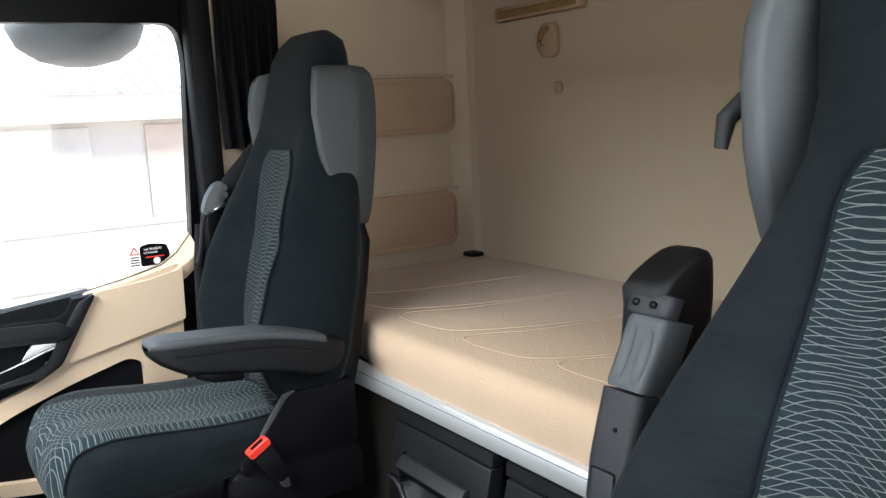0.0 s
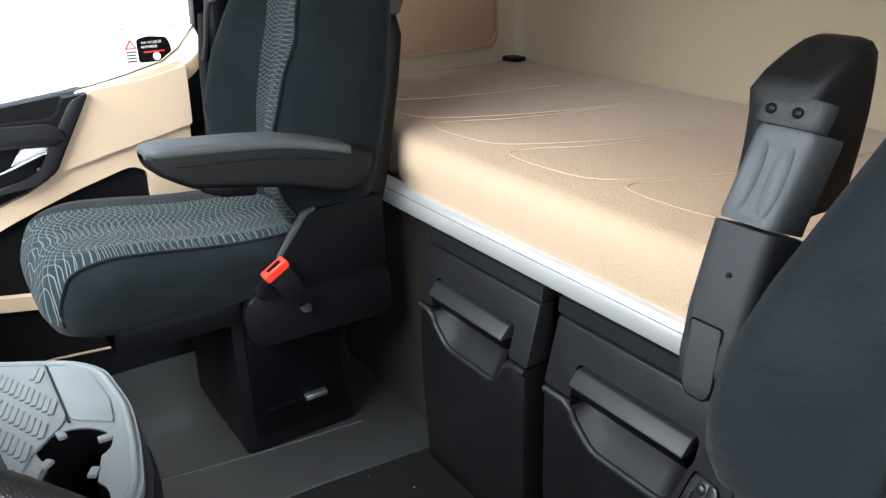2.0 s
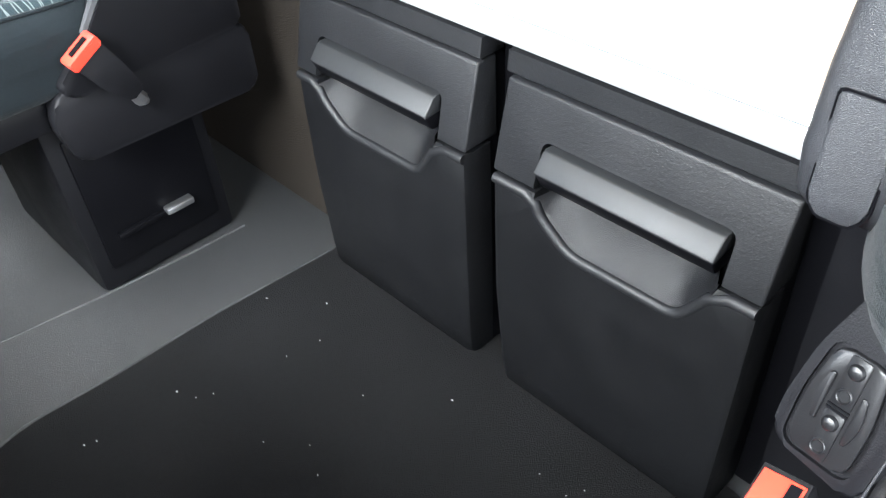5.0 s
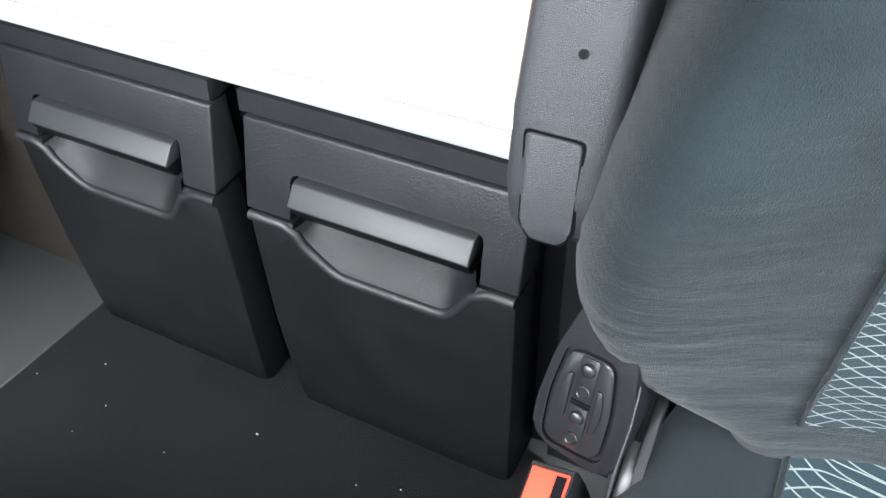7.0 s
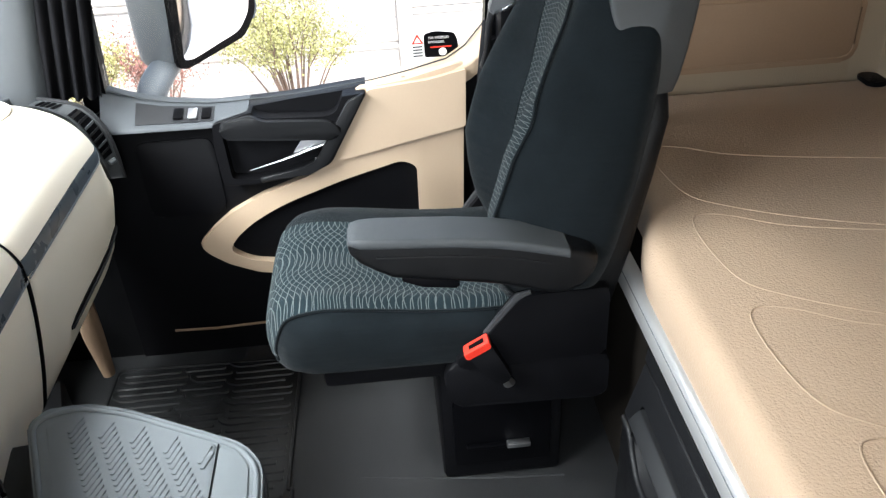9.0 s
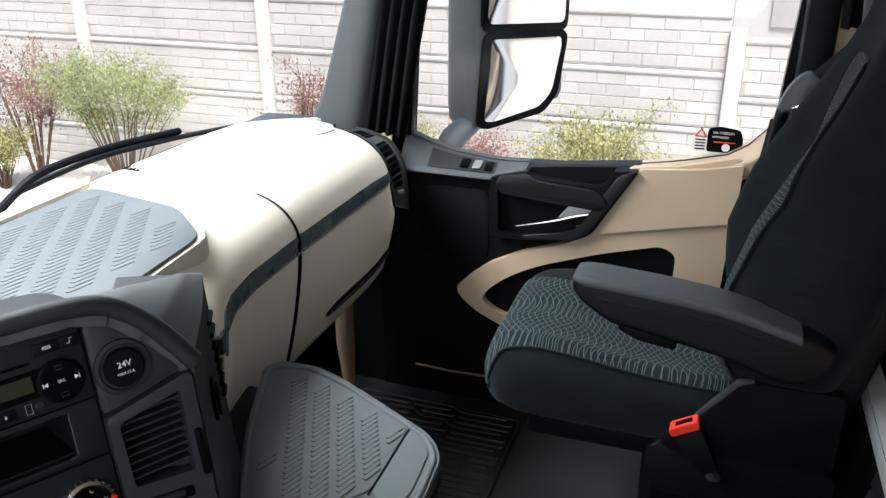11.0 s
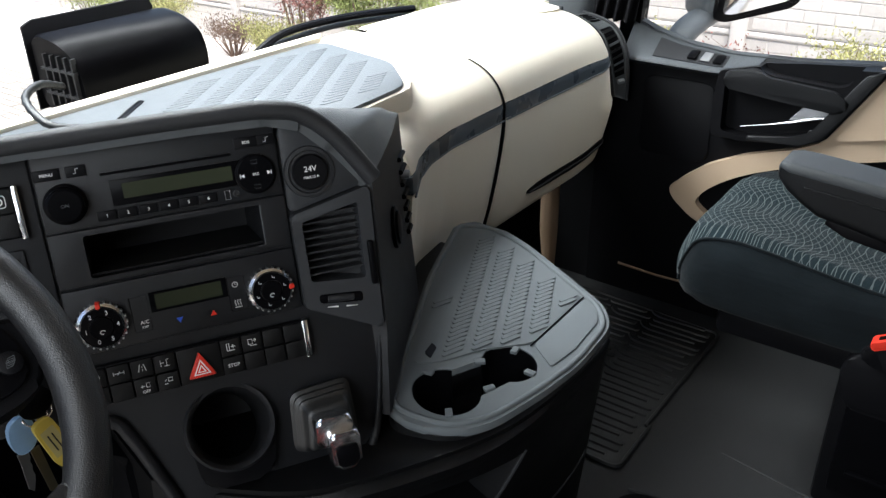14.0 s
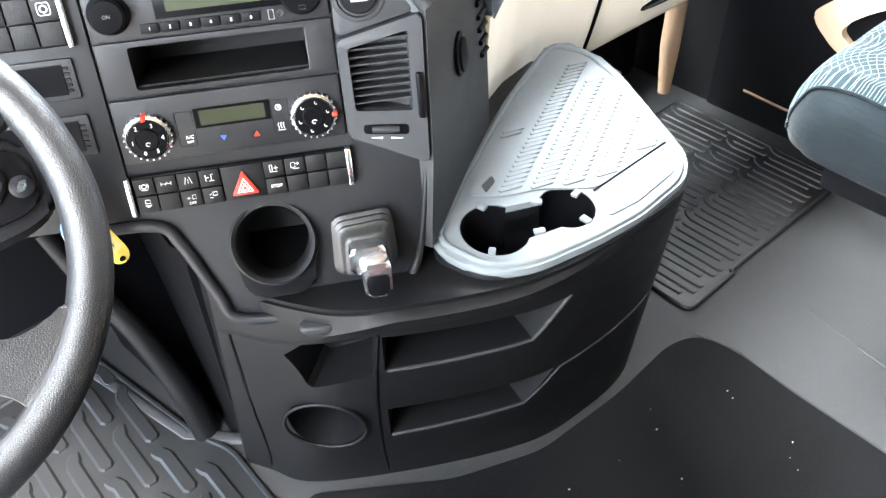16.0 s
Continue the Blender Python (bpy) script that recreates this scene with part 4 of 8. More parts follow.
for y0, y1 in ((-0.0345, -0.0022), (0.0022, 0.0345)):
    part("switch_plate", slab(rounded([(-0.0065, y0), (0.0065, y0), (0.0065, y1), (-0.0065, y1)], 0.002), 0.001, 0.0022, "z", 0.0005, m=PANEL_M), GRIP, ctl)
for y, raised in ((0.0262, True), (0.0095, False), (-0.0095, True), (-0.0262, False)):
    if raised:
        part("knob", turned([(0.0050, 0.002), (0.0050, 0.0035), (0.0040, 0.0055), (0.0020, 0.0064)], 20, PANEL_M @ Matrix.Translation((0.0, y, 0))), GRIP, ctl, "domed push knob")
    else:
        part("knob", turned([(0.0050, 0.002), (0.0050, 0.0036), (0.0043, 0.0042), (0.0036, 0.0036), (0.0034, 0.0028)], 20, PANEL_M @ Matrix.Translation((0.0, y, 0))), GRIP, ctl, "dished push knob")
for s, y in ((-1, 0.0035), (1, -0.0010)):
    part("rocker", slab(rounded([(s * 0.0090, y - 0.0165), (s * 0.0125, y - 0.0160), (s * 0.0150, y - 0.004), (s * 0.0150, y + 0.004), (s * 0.0125, y + 0.0160), (s * 0.0090, y + 0.0165)][::s], 0.0025, 3), 0.001, 0.0035, "z", 0.001, m=PANEL_M), GRIP, ctl, "grey rocker switch")
for y in (-0.0012, 0.0012):
    part("divider", cube(-0.0068, 0.0068, y - 0.0006, y + 0.0006, 0.001, 0.0028, m=PANEL_M), GLOSS_BLACK, ctl)
part("rim_line", bar([PANEL_M @ Vector(p) for p in ((0.0335, 0.03, -0.001), (0.0345, 0.0, -0.001), (0.0325, -0.040, -0.001), (0.033, -0.062, -0.002), (0.022, -0.105, -0.012))], 0.0008, 6), CHARCOAL, ctl)
# dark bracket and loop in the gap between the housing and the cushion
part("side_bracket", slab(rounded([(0.05, 0.20), (0.30, 0.22), (0.285, 0.40), (0.250, 0.455), (0.205, 0.500), (0.05, 0.52)], 0.012, 3), -0.525, -0.517, "x", 0.003), BLACK, driver, "black bracket under the bolster", sharp=50)
part("loop", bar(smooth([(-0.5135, 0.214, 0.478), (-0.5140, 0.236, 0.466), (-0.5135, 0.252, 0.446), (-0.5120, 0.254, 0.420), (-0.5120, 0.240, 0.395)], 4), 0.0062, 8, flat=0.6), GRIP, driver, "black plastic loop beside the housing")
part("flange", slab(rounded([(0.228, 0.508), (0.243, 0.496), (0.276, 0.425), (0.290, 0.370), (0.262, 0.360), (0.246, 0.420)], 0.006, 3), -0.5085, -0.5045, "x", 0.0015), GRIP, driver, "upright black flange", sharp=50)
# the driver's buckle, its red button upward
top = [Vector(p) for p in ((-0.4560, 0.2620, 0.478), (-0.4825, 0.2600, 0.480), (-0.4850, 0.3120, 0.466), (-0.4585, 0.3170, 0.464))]
mid = sum(top, Vector()) / 4
down = Vector((-0.010, -0.030, -0.085))


def buckle_ring(k, s):
    return [p + (p - mid) * k + down * s for p in top]


bk = part("buckle", loft(bmesh.new(), [buckle_ring(0.02, 1.0), buckle_ring(0.16, 0.85), buckle_ring(0.20, 0.4), buckle_ring(0.18, 0.05), buckle_ring(0.12, 0.0)]), GRIP, driver, "black seat belt buckle")
red = part("button", loft(bmesh.new(), [buckle_ring(-0.01, 0.02), buckle_ring(-0.01, -0.020), buckle_ring(-0.06, -0.032)]), RED, bk, "bright red release button")
a, b, c, d = buckle_ring(-0.10, -0.034)
part("slot", loft(bmesh.new(), [[q + down * s for q in (a.lerp(b, 0.70), b, c.lerp(b, 0.12), (d.lerp(c, 0.70)).lerp(a.lerp(b, 0.70), 0.12))] for s in (0.03, -0.004)]), GLOSS_BLACK, red)
part("stalk", bar([mid + down * 0.95, mid + down * 1.3 + Vector((-0.01, 0, 0)), mid + down * 1.6 + Vector((-0.04, 0, 0))], 0.009), STEEL, bk)
# release lever behind the driver's shoulder
part("lever", bar([(-0.515, -0.010, 1.115), (-0.492, 0.008, 1.112), (-0.478, 0.022, 1.092), (-0.475, 0.028, 1.058)], [0.014, 0.013, 0.012, 0.008], 10), CHARCOAL, driver, "grey curved lever")

# the passenger's belt
belt = thing("seat_belt", (1.06, 0.10, 0.4), "black seat belt hanging beside the passenger seat", "seat belt")
part("webbing", bar([(1.050, 0.165, 0.86), (1.055, 0.178, 0.74), (1.062, 0.182, 0.58), (1.065, 0.17, 0.40)], 0.012, 8, flat=0.25, up=(1, 0, 0)), BELT, belt)
part("webbing", bar([(1.003, 0.135, 0.915), (1.000, 0.075, 0.982), (0.985, 0.010, 1.055), (0.95, -0.06, 1.135)], 0.022, 8, flat=0.10, up=(1, 0, 0)), BELT, belt)
guide = part("guide", slab(rounded([(0.098, 0.944), (0.106, 0.972), (0.130, 0.971), (0.156, 0.938), (0.172, 0.893), (0.152, 0.886), (0.136, 0.905), (0.110, 0.916)], 0.014, 4), 0.988, 1.018, "x", 0.008), GREY, belt, "pale grey belt guide")
part("tongue", slab(rounded([(0.146, 0.902), (0.112, 0.918), (0.108, 0.911), (0.142, 0.895)], 0.003), 0.982, 0.996, "x", 0.002), CHROME, guide, "chrome belt tongue")
part("stem", bar([(1.003, 0.162, 0.895), (1.010, 0.168, 0.865), (1.030, 0.172, 0.80), (1.045, 0.178, 0.76)], [0.009, 0.007, 0.006, 0.008], 8), CHARCOAL, guide, "thin stem below the guide")
part("anchor", cube(1.035, 1.075, 0.14, 0.20, 0.36, 0.46, 0.01), BLACK, belt)

# ---- passenger door ----
SILL = [(0.16, 0.835), (0.19, 0.790), (0.25, 0.752), (0.35, 0.728), (0.46, 0.714), (0.60, 0.702), (0.75, 0.698), (0.90, 0.704), (0.99, 0.722), (1.03, 0.745)]
door_side = thing("door_1", (1.14, 0.6, 0.05), "beige and black passenger door panel, closed, under its window", "door", kind="structure")
core = [(0.14, -0.02), (1.10, -0.02), (1.10, 0.66)] + [(y, z - 0.045) for y, z in SILL[::-1]] + [(0.14, 0.80)]
part("door_panel", slab(core, 1.112, 1.17, "x"), BLACK, door_side, "black inner door panel", sharp=50)
# beige swept surround with a black pocket inside
outer = [(0.215, 0.760)] + [(y, z) for y, z in SILL[3:5]] + [(0.470, 0.700), (0.505, 0.600), (0.545, 0.533), (0.60, 0.506), (0.707, 0.470), (0.790, 0.428), (0.842, 0.386), (0.882, 0.346), (0.864, 0.318), (0.820, 0.284), (0.75, 0.252), (0.62, 0.230), (0.40, 0.216), (0.30, 0.212), (0.235, 0.22)]
ring = part("surround", slab([tuple(p) for p in rounded(outer, 0.012, 4)], 1.090, 1.113, "x", 0.006, 3), BEIGE, door_side, "beige swept door trim", sharp=50)
hole = [(0.340, 0.250), (0.62, 0.265), (0.765, 0.288), (0.812, 0.322), (0.790, 0.356), (0.750, 0.390), (0.70, 0.420), (0.645, 0.445), (0.51, 0.492), (0.37, 0.530), (0.335, 0.512)]
carve(ring, slab(rounded(hole, 0.03, 4), 1.05, 1.15, "x"))
part("pocket_back", slab(rounded(hole, 0.02, 3), 1.1135, 1.117, "x"), GLOSS_BLACK, door_side)
upper = rounded([(0.432, 0.716), (0.530, 0.556), (0.555, 0.541), (0.52, 0.547), (0.398, 0.573), (0.275, 0.598), (0.217, 0.610), (0.213, 0.746), (0.30, 0.728)], 0.006, 3)
part("upper_trim", slab(upper, 1.077, 1.092, "x"), BEIGE, ring, "beige upper door trim", sharp=50)
# sill under the window: beige at the rear, grey in front, sloping to the cab
LOW = [(0.16, 0.800), (0.19, 0.765), (0.25, 0.735), (0.35, 0.722), (0.44, 0.715), (0.60, 0.698), (0.70, 0.686), (0.79, 0.666), (1.03, 0.669)]
HIGH = [(0.16, 0.835), (0.19, 0.790), (0.25, 0.752), (0.35, 0.728), (0.435, 0.713), (0.623, 0.694), (0.784, 0.689), (0.90, 0.702), (0.973, 0.722), (1.03, 0.745)]


def sill_strip(y0, y1, inn=0.0, lip=0.045):
    rings = []
    for i in range(17):
        y = y0 + (y1 - y0) * i / 16
        a, b = level(LOW, y), level(HIGH, y)
        rings.append([Vector((1.084 + inn, y, a - lip)), Vector((1.070 + inn, y, a - 0.008)), Vector((1.0715 + inn, y, a - 0.002)), Vector((1.077 + inn, y, a + 0.001)), Vector((1.142, y, b)), Vector((1.165, y, b + 0.002)), Vector((1.165, y, a - 0.05))])
    return loft(bmesh.new(), rings)


part("sill", sill_strip(0.165, 0.437, 0.013), BEIGE, door_side, "beige window sill", sharp=50)
part("sill", sill_strip(0.439, 0.704, 0.036, 0.012), GRAINED, door_side, "slim charcoal sill over the grab recess", sharp=50)
part("sill", sill_strip(0.705, 1.03, 0.0, 0.013), PILLAR, door_side, "grey window sill", sharp=50)
part("window_seal", bar([(1.139, 0.165 + 0.85 * i / 20, level(HIGH, 0.165 + 0.85 * i / 20) + 0.001) for i in range(21)], 0.0016, 8), SHELL, door_side, "grey rubber window seal")
# black armrest with grab recess and release recess
rest = [(0.436, 0.714), (0.60, 0.700), (0.70, 0.688), (0.785, 0.668), (0.790, 0.60), (0.786, 0.512), (0.704, 0.512), (0.583, 0.527), (0.533, 0.549)]
arm_in = part("armrest", slab(rounded(rest, 0.010, 3), 1.066, 1.114, "x", 0.0015, 1), BLACK, door_side, "black armrest panel with grab recess", sharp=50)
carve(arm_in, slab(rounded([(0.480, 0.730), (0.700, 0.730), (0.694, 0.682), (0.668, 0.672), (0.530, 0.666), (0.508, 0.674)], 0.010, 3), 1.03, 1.104, "x"))
dent = [(0.768, 0.650), (0.53, 0.640), (0.516, 0.611), (0.552, 0.556), (0.62, 0.537), (0.705, 0.523), (0.764, 0.528)]
carve(arm_in, slab(rounded(dent, 0.012, 3), 1.03, 1.100, "x"))
part("recess", slab(rounded(dent, 0.010, 3), 1.1005, 1.104, "x"), GLOSS_BLACK, arm_in)
part("grab_bar", slab(rounded([(0.768, 0.671), (0.768, 0.634), (0.640, 0.622), (0.512, 0.613), (0.496, 0.638), (0.530, 0.660), (0.672, 0.670), (0.698, 0.686)], 0.012, 4), 1.052, 1.082, "x", 0.008, 3), GRAINED, arm_in, "rounded charcoal grab bar", sharp=60)
part("border", slab(rounded([(0.441, 0.716), (0.480, 0.701), (0.566, 0.562), (0.60, 0.546), (0.70, 0.530), (0.70, 0.516), (0.584, 0.529), (0.536, 0.552)], 0.006, 3), 1.058, 1.068, "x", 0.004, 3), GRAINED, arm_in, "bevelled charcoal border", sharp=60)
part("grab_back", slab(rounded([(0.485, 0.705), (0.692, 0.690), (0.668, 0.668), (0.515, 0.668)], 0.006, 3), 1.1045, 1.108, "x"), GLOSS_BLACK, arm_in)
blade = [(0.722, 0.5440, 0.0012), (0.66, 0.5600, 0.0025), (0.613, 0.5740, 0.0045), (0.57, 0.5890, 0.0055), (0.527, 0.6000, 0.0035)]
lever = part("door_handle", bar([(1.074, y, z) for y, z, r in blade], [r for y, z, r in blade], 8, flat=0.7), STEEL, door_side, "chrome door release")
part("backplate", slab(rounded([(0.616, 0.576), (0.591, 0.611), (0.526, 0.605), (0.530, 0.601), (0.57, 0.590)], 0.003), 1.080, 1.090, "x", 0.002), STEEL, lever, "brushed steel finger plate")
part("edge_line", bar([(1.079, 0.617, 0.577), (1.079, 0.592, 0.6115), (1.079, 0.526, 0.6055)], 0.0012, 6), STEEL, lever)


def sill_top(y, x):
    a, b = level(LOW, y) + 0.001, level(HIGH, y)
    return a + (b - a) * (x - 1.077) / 0.065


def switch_face(u, v):
    y, x = 0.955 - 0.172 * u, 1.082 + 0.046 * v
    return Vector((x, y, sill_top(y, x) + 0.0022)), Vector((-0.3, 0, 0.95))


sw = part("switch_panel", plate(switch_face, 16, 3, 0.004), CHARCOAL, door_side, "window switch panel")
for y, mt in ((0.862, GLOSS_BLACK), (0.830, STEEL), (0.800, GLOSS_BLACK)):
    part("switch", cube(-0.018, 0.018, -0.011, 0.011, 0.0, 0.006, 0.003, m=Matrix.Translation((1.105, y, sill_top(y, 1.105) + 0.001)) @ pose(0, 0, 0, 0, -18)), mt, sw)
part("speaker_grille", slab(rounded([(0.80, 0.42), (0.98, 0.42), (0.98, 0.62), (0.80, 0.62)], 0.03), 1.108, 1.1135, "x", 0.003), BLACK, door_side)
part("step_strip", bar([(1.112, 0.16, 0.050), (1.104, 0.27, 0.058), (1.100, 0.46, 0.080), (1.100, 0.62, 0.092), (1.100, 0.89, 0.082), (1.100, 1.00, 0.086)], 0.0034, 8), TAN, door_side, "narrow tan strip along the door's foot")
# window frame and glass
win_out = [(0.085, 0.62), (1.075, 0.62), (1.05, 1.12), (0.98, 1.46), (0.085, 1.46)]
win_in = [(0.165, 0.765), (0.25, 0.692), (0.46, 0.655), (0.75, 0.643), (0.985, 0.668), (1.018, 0.708), (1.000, 1.05), (0.92, 1.375), (0.15, 1.385), (0.135, 1.30)]
wf = thing("window_1", (1.15, 0.55, 0.7), "passenger door window with a black rubber frame", "window", kind="structure")
fr = part("window_frame", slab(win_out, 1.135, 1.175, "x"), GLOSS_BLACK, wf, "black window frame", sharp=50)
carve(fr, slab(rounded(win_in, 0.05, 5), 1.0, 1.3, "x"))
pane = part("pane", slab(rounded(win_in, 0.05, 5), 1.157, 1.160, "x"), GLASS, wf, "clear door window pane")
pane.visible_shadow = False
tagged(part("wall_right", cube(1.12, 1.17, 1.10, 1.58, -0.05, 0.68), SOFT_BLACK), "black lined side of the footwell", "wall", kind="structure")
wall_door = tagged(part("wall_right", cube(1.12, 1.17, 0.086, 1.10, 1.462, 1.85), WALL), "beige lining above the passenger door", "wall", kind="structure")
tagged(part("cab_skin", cube(1.178, 1.190, -0.80, 0.082, -0.60, 1.90, 0.004), ROOFING), "white painted outer side of the cab", "cab side", kind="structure")
tagged(part("door_skin", slab([(0.090, -0.60), (1.09, -0.60), (1.10, 0.615), (0.090, 0.615)], 1.178, 1.190, "x", 0.004), ROOFING), "white painted outer skin of the passenger door", "door skin", kind="structure")
# rear door pillar with dark curtain
tagged(part("pillar_rear", cube(1.065, 1.135, 0.075, 0.138, 0.0, 1.85, 0.012), BLACK), "black rear door pillar", "pillar", kind="structure")


def curtain(x, y0, y1, z0, z1, folds, depth, name, lean=0.0):
    """A hanging cloth in deep folds, gathered."""
    def fn(u, v):
        y = y0 + (y1 - y0) * u
        a = u * folds * 2 * math.pi
        k = 0.75 + 0.25 * math.sin(v * 5 + u * 3)
        return Vector((x + depth * math.sin(a) * k, y - lean * v * (z1 - z0) + 0.004 * math.sin(v * 9 + a), z0 + (z1 - z0) * v)), Vector((-1, 0, 0))
    return tagged(part(name, plate(fn, int(folds * 10), 8, 0.002), CURTAIN, sharp=70), "black pleated cab curtain gathered at the door", "curtain", "curtains")


curtain(1.082, 1.008, 1.122, 0.745, 1.80, 4, 0.016, "curtain", 0.17)
curtain(1.055, -0.10, 0.075, 1.05, 1.80, 5, 0.022, "curtain")

# sticker on the pane: a warning triangle, dark body and unreadable rows
st = thing("window_sticker", (1.152, 0.27, 0.75), "black and white warning sticker on the door window", "sticker")
part("body", slab(rounded([(0.222, 0.752), (0.298, 0.752), (0.298, 0.806), (0.272, 0.812), (0.228, 0.806), (0.220, 0.785)], 0.008), 1.1545, 1.1565, "x"), GLOSS_BLACK, st)
part("panel", slab(rounded([(0.298, 0.752), (0.328, 0.752), (0.328, 0.785), (0.298, 0.785)], 0.002), 1.1545, 1.1565, "x"), WHITE, st, "white box with small unreadable print")
part("warning_triangle", slab([(0.3265, 0.7855), (0.2985, 0.7855), (0.3125, 0.8085)], 1.153, 1.1544, "x"), RED, st, "red and white warning triangle")
part("triangle_face", slab([(0.3205, 0.7885), (0.3045, 0.7885), (0.3125, 0.8015)], 1.152, 1.1529, "x"), WHITE, st)
for body, z, y, s in (("NA WSZELKI", 0.797, 0.264, 0.0080), ("WYPADEK", 0.787, 0.270, 0.0080)):
    lettering("print", body, s, WHITE, st, Matrix(((0, 1, 0, 1.1540), (-1, 0, 0, y), (0, 0, 1, z), (0, 0, 0, 1))))
part("print", cube(1.1535, 1.1543, 0.236, 0.284, 0.774, 0.777), RED, st)
part("print", turned([(0.009, 0), (0.009, 0.001)], 20, Matrix.Translation((1.1543, 0.256, 0.764)) @ pose(0, 0, 0, 0, -90, 0)), WHITE, st)
for i in range(4):
    part("print", cube(1.1535, 1.1543, 0.302, 0.324, 0.756 + i * 0.007, 0.759 + i * 0.007), CHARCOAL, st)

# outside mirror
mir = thing("door_mirror", (1.36, 0.87, 0.68), "large grey-black truck door mirror with two glasses", "mirror")
MM = Matrix.Translation((1.262, 0.885, 0.0)) @ pose(0, 0, 0, 0, 0, -40)


def shell(z0, z1):
    rings = []
    for z, k in ((z0, 0.86), (z0 + 0.02, 0.95), (z0 + 0.06, 1.0), (z1 - 0.03, 1.0), (z1, 0.93)):
        pts = rounded([(-0.012, 0.0), (0.290, 0.0), (0.288, 0.03), (0.24, 0.10 * k), (0.10, 0.125 * k), (-0.005, 0.118 * k), (-0.035, 0.085 * k)], 0.025, 4)
        rings.append([MM @ Vector((0.13 + (x - 0.13) * (1 if k > 0.9 else 0.93), y, z + (0.05 * (x / 0.29) if z < 0.9 else 0))) for x, y in pts])
    return loft(bmesh.new(), rings)


part("housing", shell(0.735, 1.36), SLATE, mir, "grey-black mirror housing", sharp=50)
lower = [(0.000, 0.735), (0.030, 0.728), (0.215, 0.752), (0.262, 0.800), (0.286, 0.945), (0.280, 0.968), (0.020, 0.978), (0.012, 0.90)]
upper_glass = [(0.012, 0.978), (0.284, 0.968), (0.290, 1.30), (0.275, 1.345), (0.030, 1.345), (0.012, 1.31)]


def inset(pts, k):
    c = sum((Vector(p) for p in pts), Vector((0, 0))) / len(pts)
    return [tuple(Vector(p) + (c - Vector(p)).normalized() * k) for p in pts]


for outline in (lower, upper_glass):
    rim = part("glass_rim", slab(rounded(outline, 0.02, 5), -0.014, 0.0005, "y", 0.004, m=MM), GLOSS_BLACK, mir)
    c = sum((Vector(p) for p in outline), Vector((0, 0))) / len(outline)
    edge = rounded(inset(outline, 0.024), 0.02, 5)
    edge = [tuple(Vector(p).lerp(Vector(edge[(i + 1) % len(edge)]), k / n)) for i, p in enumerate(edge) for n in (1 + int((Vector(edge[(i + 1) % len(edge)]) - Vector(p)).length / 0.006),) for k in range(n)]
    rings = [[MM @ Vector((c.x + (x - c.x) * k, -0.0150 - 0.004 * (1 - k * k), c.y + (z - c.y) * k)) for x, z in edge] for k in (1.0, 0.93, 0.86, 0.78, 0.7, 0.6, 0.5, 0.4, 0.3, 0.2, 0.1, 0.02)]
    back = [[MM @ Vector((x, -0.0142, z)) for x, z in edge]]
    part("mirror_glass", loft(bmesh.new(), back + rings), MIRROR, rim, "curved mirror glass", sharp=80)
arm_path = [(1.196, 0.944, 0.655), (1.205, 0.940, 0.690), (1.232, 0.930, 0.715), (1.285, 0.912, 0.735), (1.330, 0.895, 0.750)]
part("bracket", bar(smooth(arm_path, 5), [0.034 + 0.004 * math.sin(i / 20 * math.pi) for i in range(21)], 12, flat=0.75), SLATE, mir, "grey mirror arm", sharp=60)

# ---- passenger dashboard ----
FRONT = [(0.055, 0.885), (0.10, 0.907), (0.16, 0.945), (0.22, 0.970), (0.30, 0.984), (0.5, 0.988), (0.9, 0.986), (1.00, 0.995), (1.06, 1.02), (1.085, 1.06)]
PROFILE = [(0.110, 0.395), (0.060, 0.405), (0.040, 0.455), (0.020, 0.540), (0.006, 0.620), (0.0, 0.680), (0.002, 0.712), (0.022, 0.748), (0.060, 0.775), (0.130, 0.793), (0.250, 0.803), (0.40, 0.802), (0.56, 0.795)]


def dash_point(x, s):
    """A point on the dashboard's skin at x. s: the place along the profile, from 0 under the knees to 1 at the screen."""
    k = s * (len(PROFILE) - 1)
    i = min(int(k), len(PROFILE) - 2)
    f = k - i
    a, b, c, d = (Vector(PROFILE[min(max(j, 0), len(PROFILE) - 1)]) for j in (i - 1, i, i + 1, i + 2))
    p = 0.5 * (2 * b + (c - a) * f + (2 * a - 5 * b + 4 * c - d) * f * f + (3 * b - a - 3 * c + d) * f ** 3)
    y0 = level(FRONT, x)
    reach = 1.0 - max(0.0, (x - 0.5) / 0.6) ** 2 * 0.42
    drop = 0.03 * max(0.0, (x - 0.75) / 0.33) ** 2 if p.y > 0.7 else 0.0
    y = y0 + p.x * (reach if p.x > 0.15 else 1)
    y += 0.085 * (max(0.0, x - 0.88) / 0.15) ** 2 * min(max((p.y - 0.56) / 0.17, 0), 1)
    y = min(y, 1.362 + max(0.0, x - 0.36) * 0.45, 1.42 - max(0.0, x - 0.7) * 0.3, 1.36 - 3.2 * max(0.0, x - 0.86) ** 2)
    return Vector((x, y, p.y - drop))


dash = thing("dashboard", (0.6, 1.2, 0.40), "cream passenger dashboard with a dark satin strip and glovebox", "dashboard")


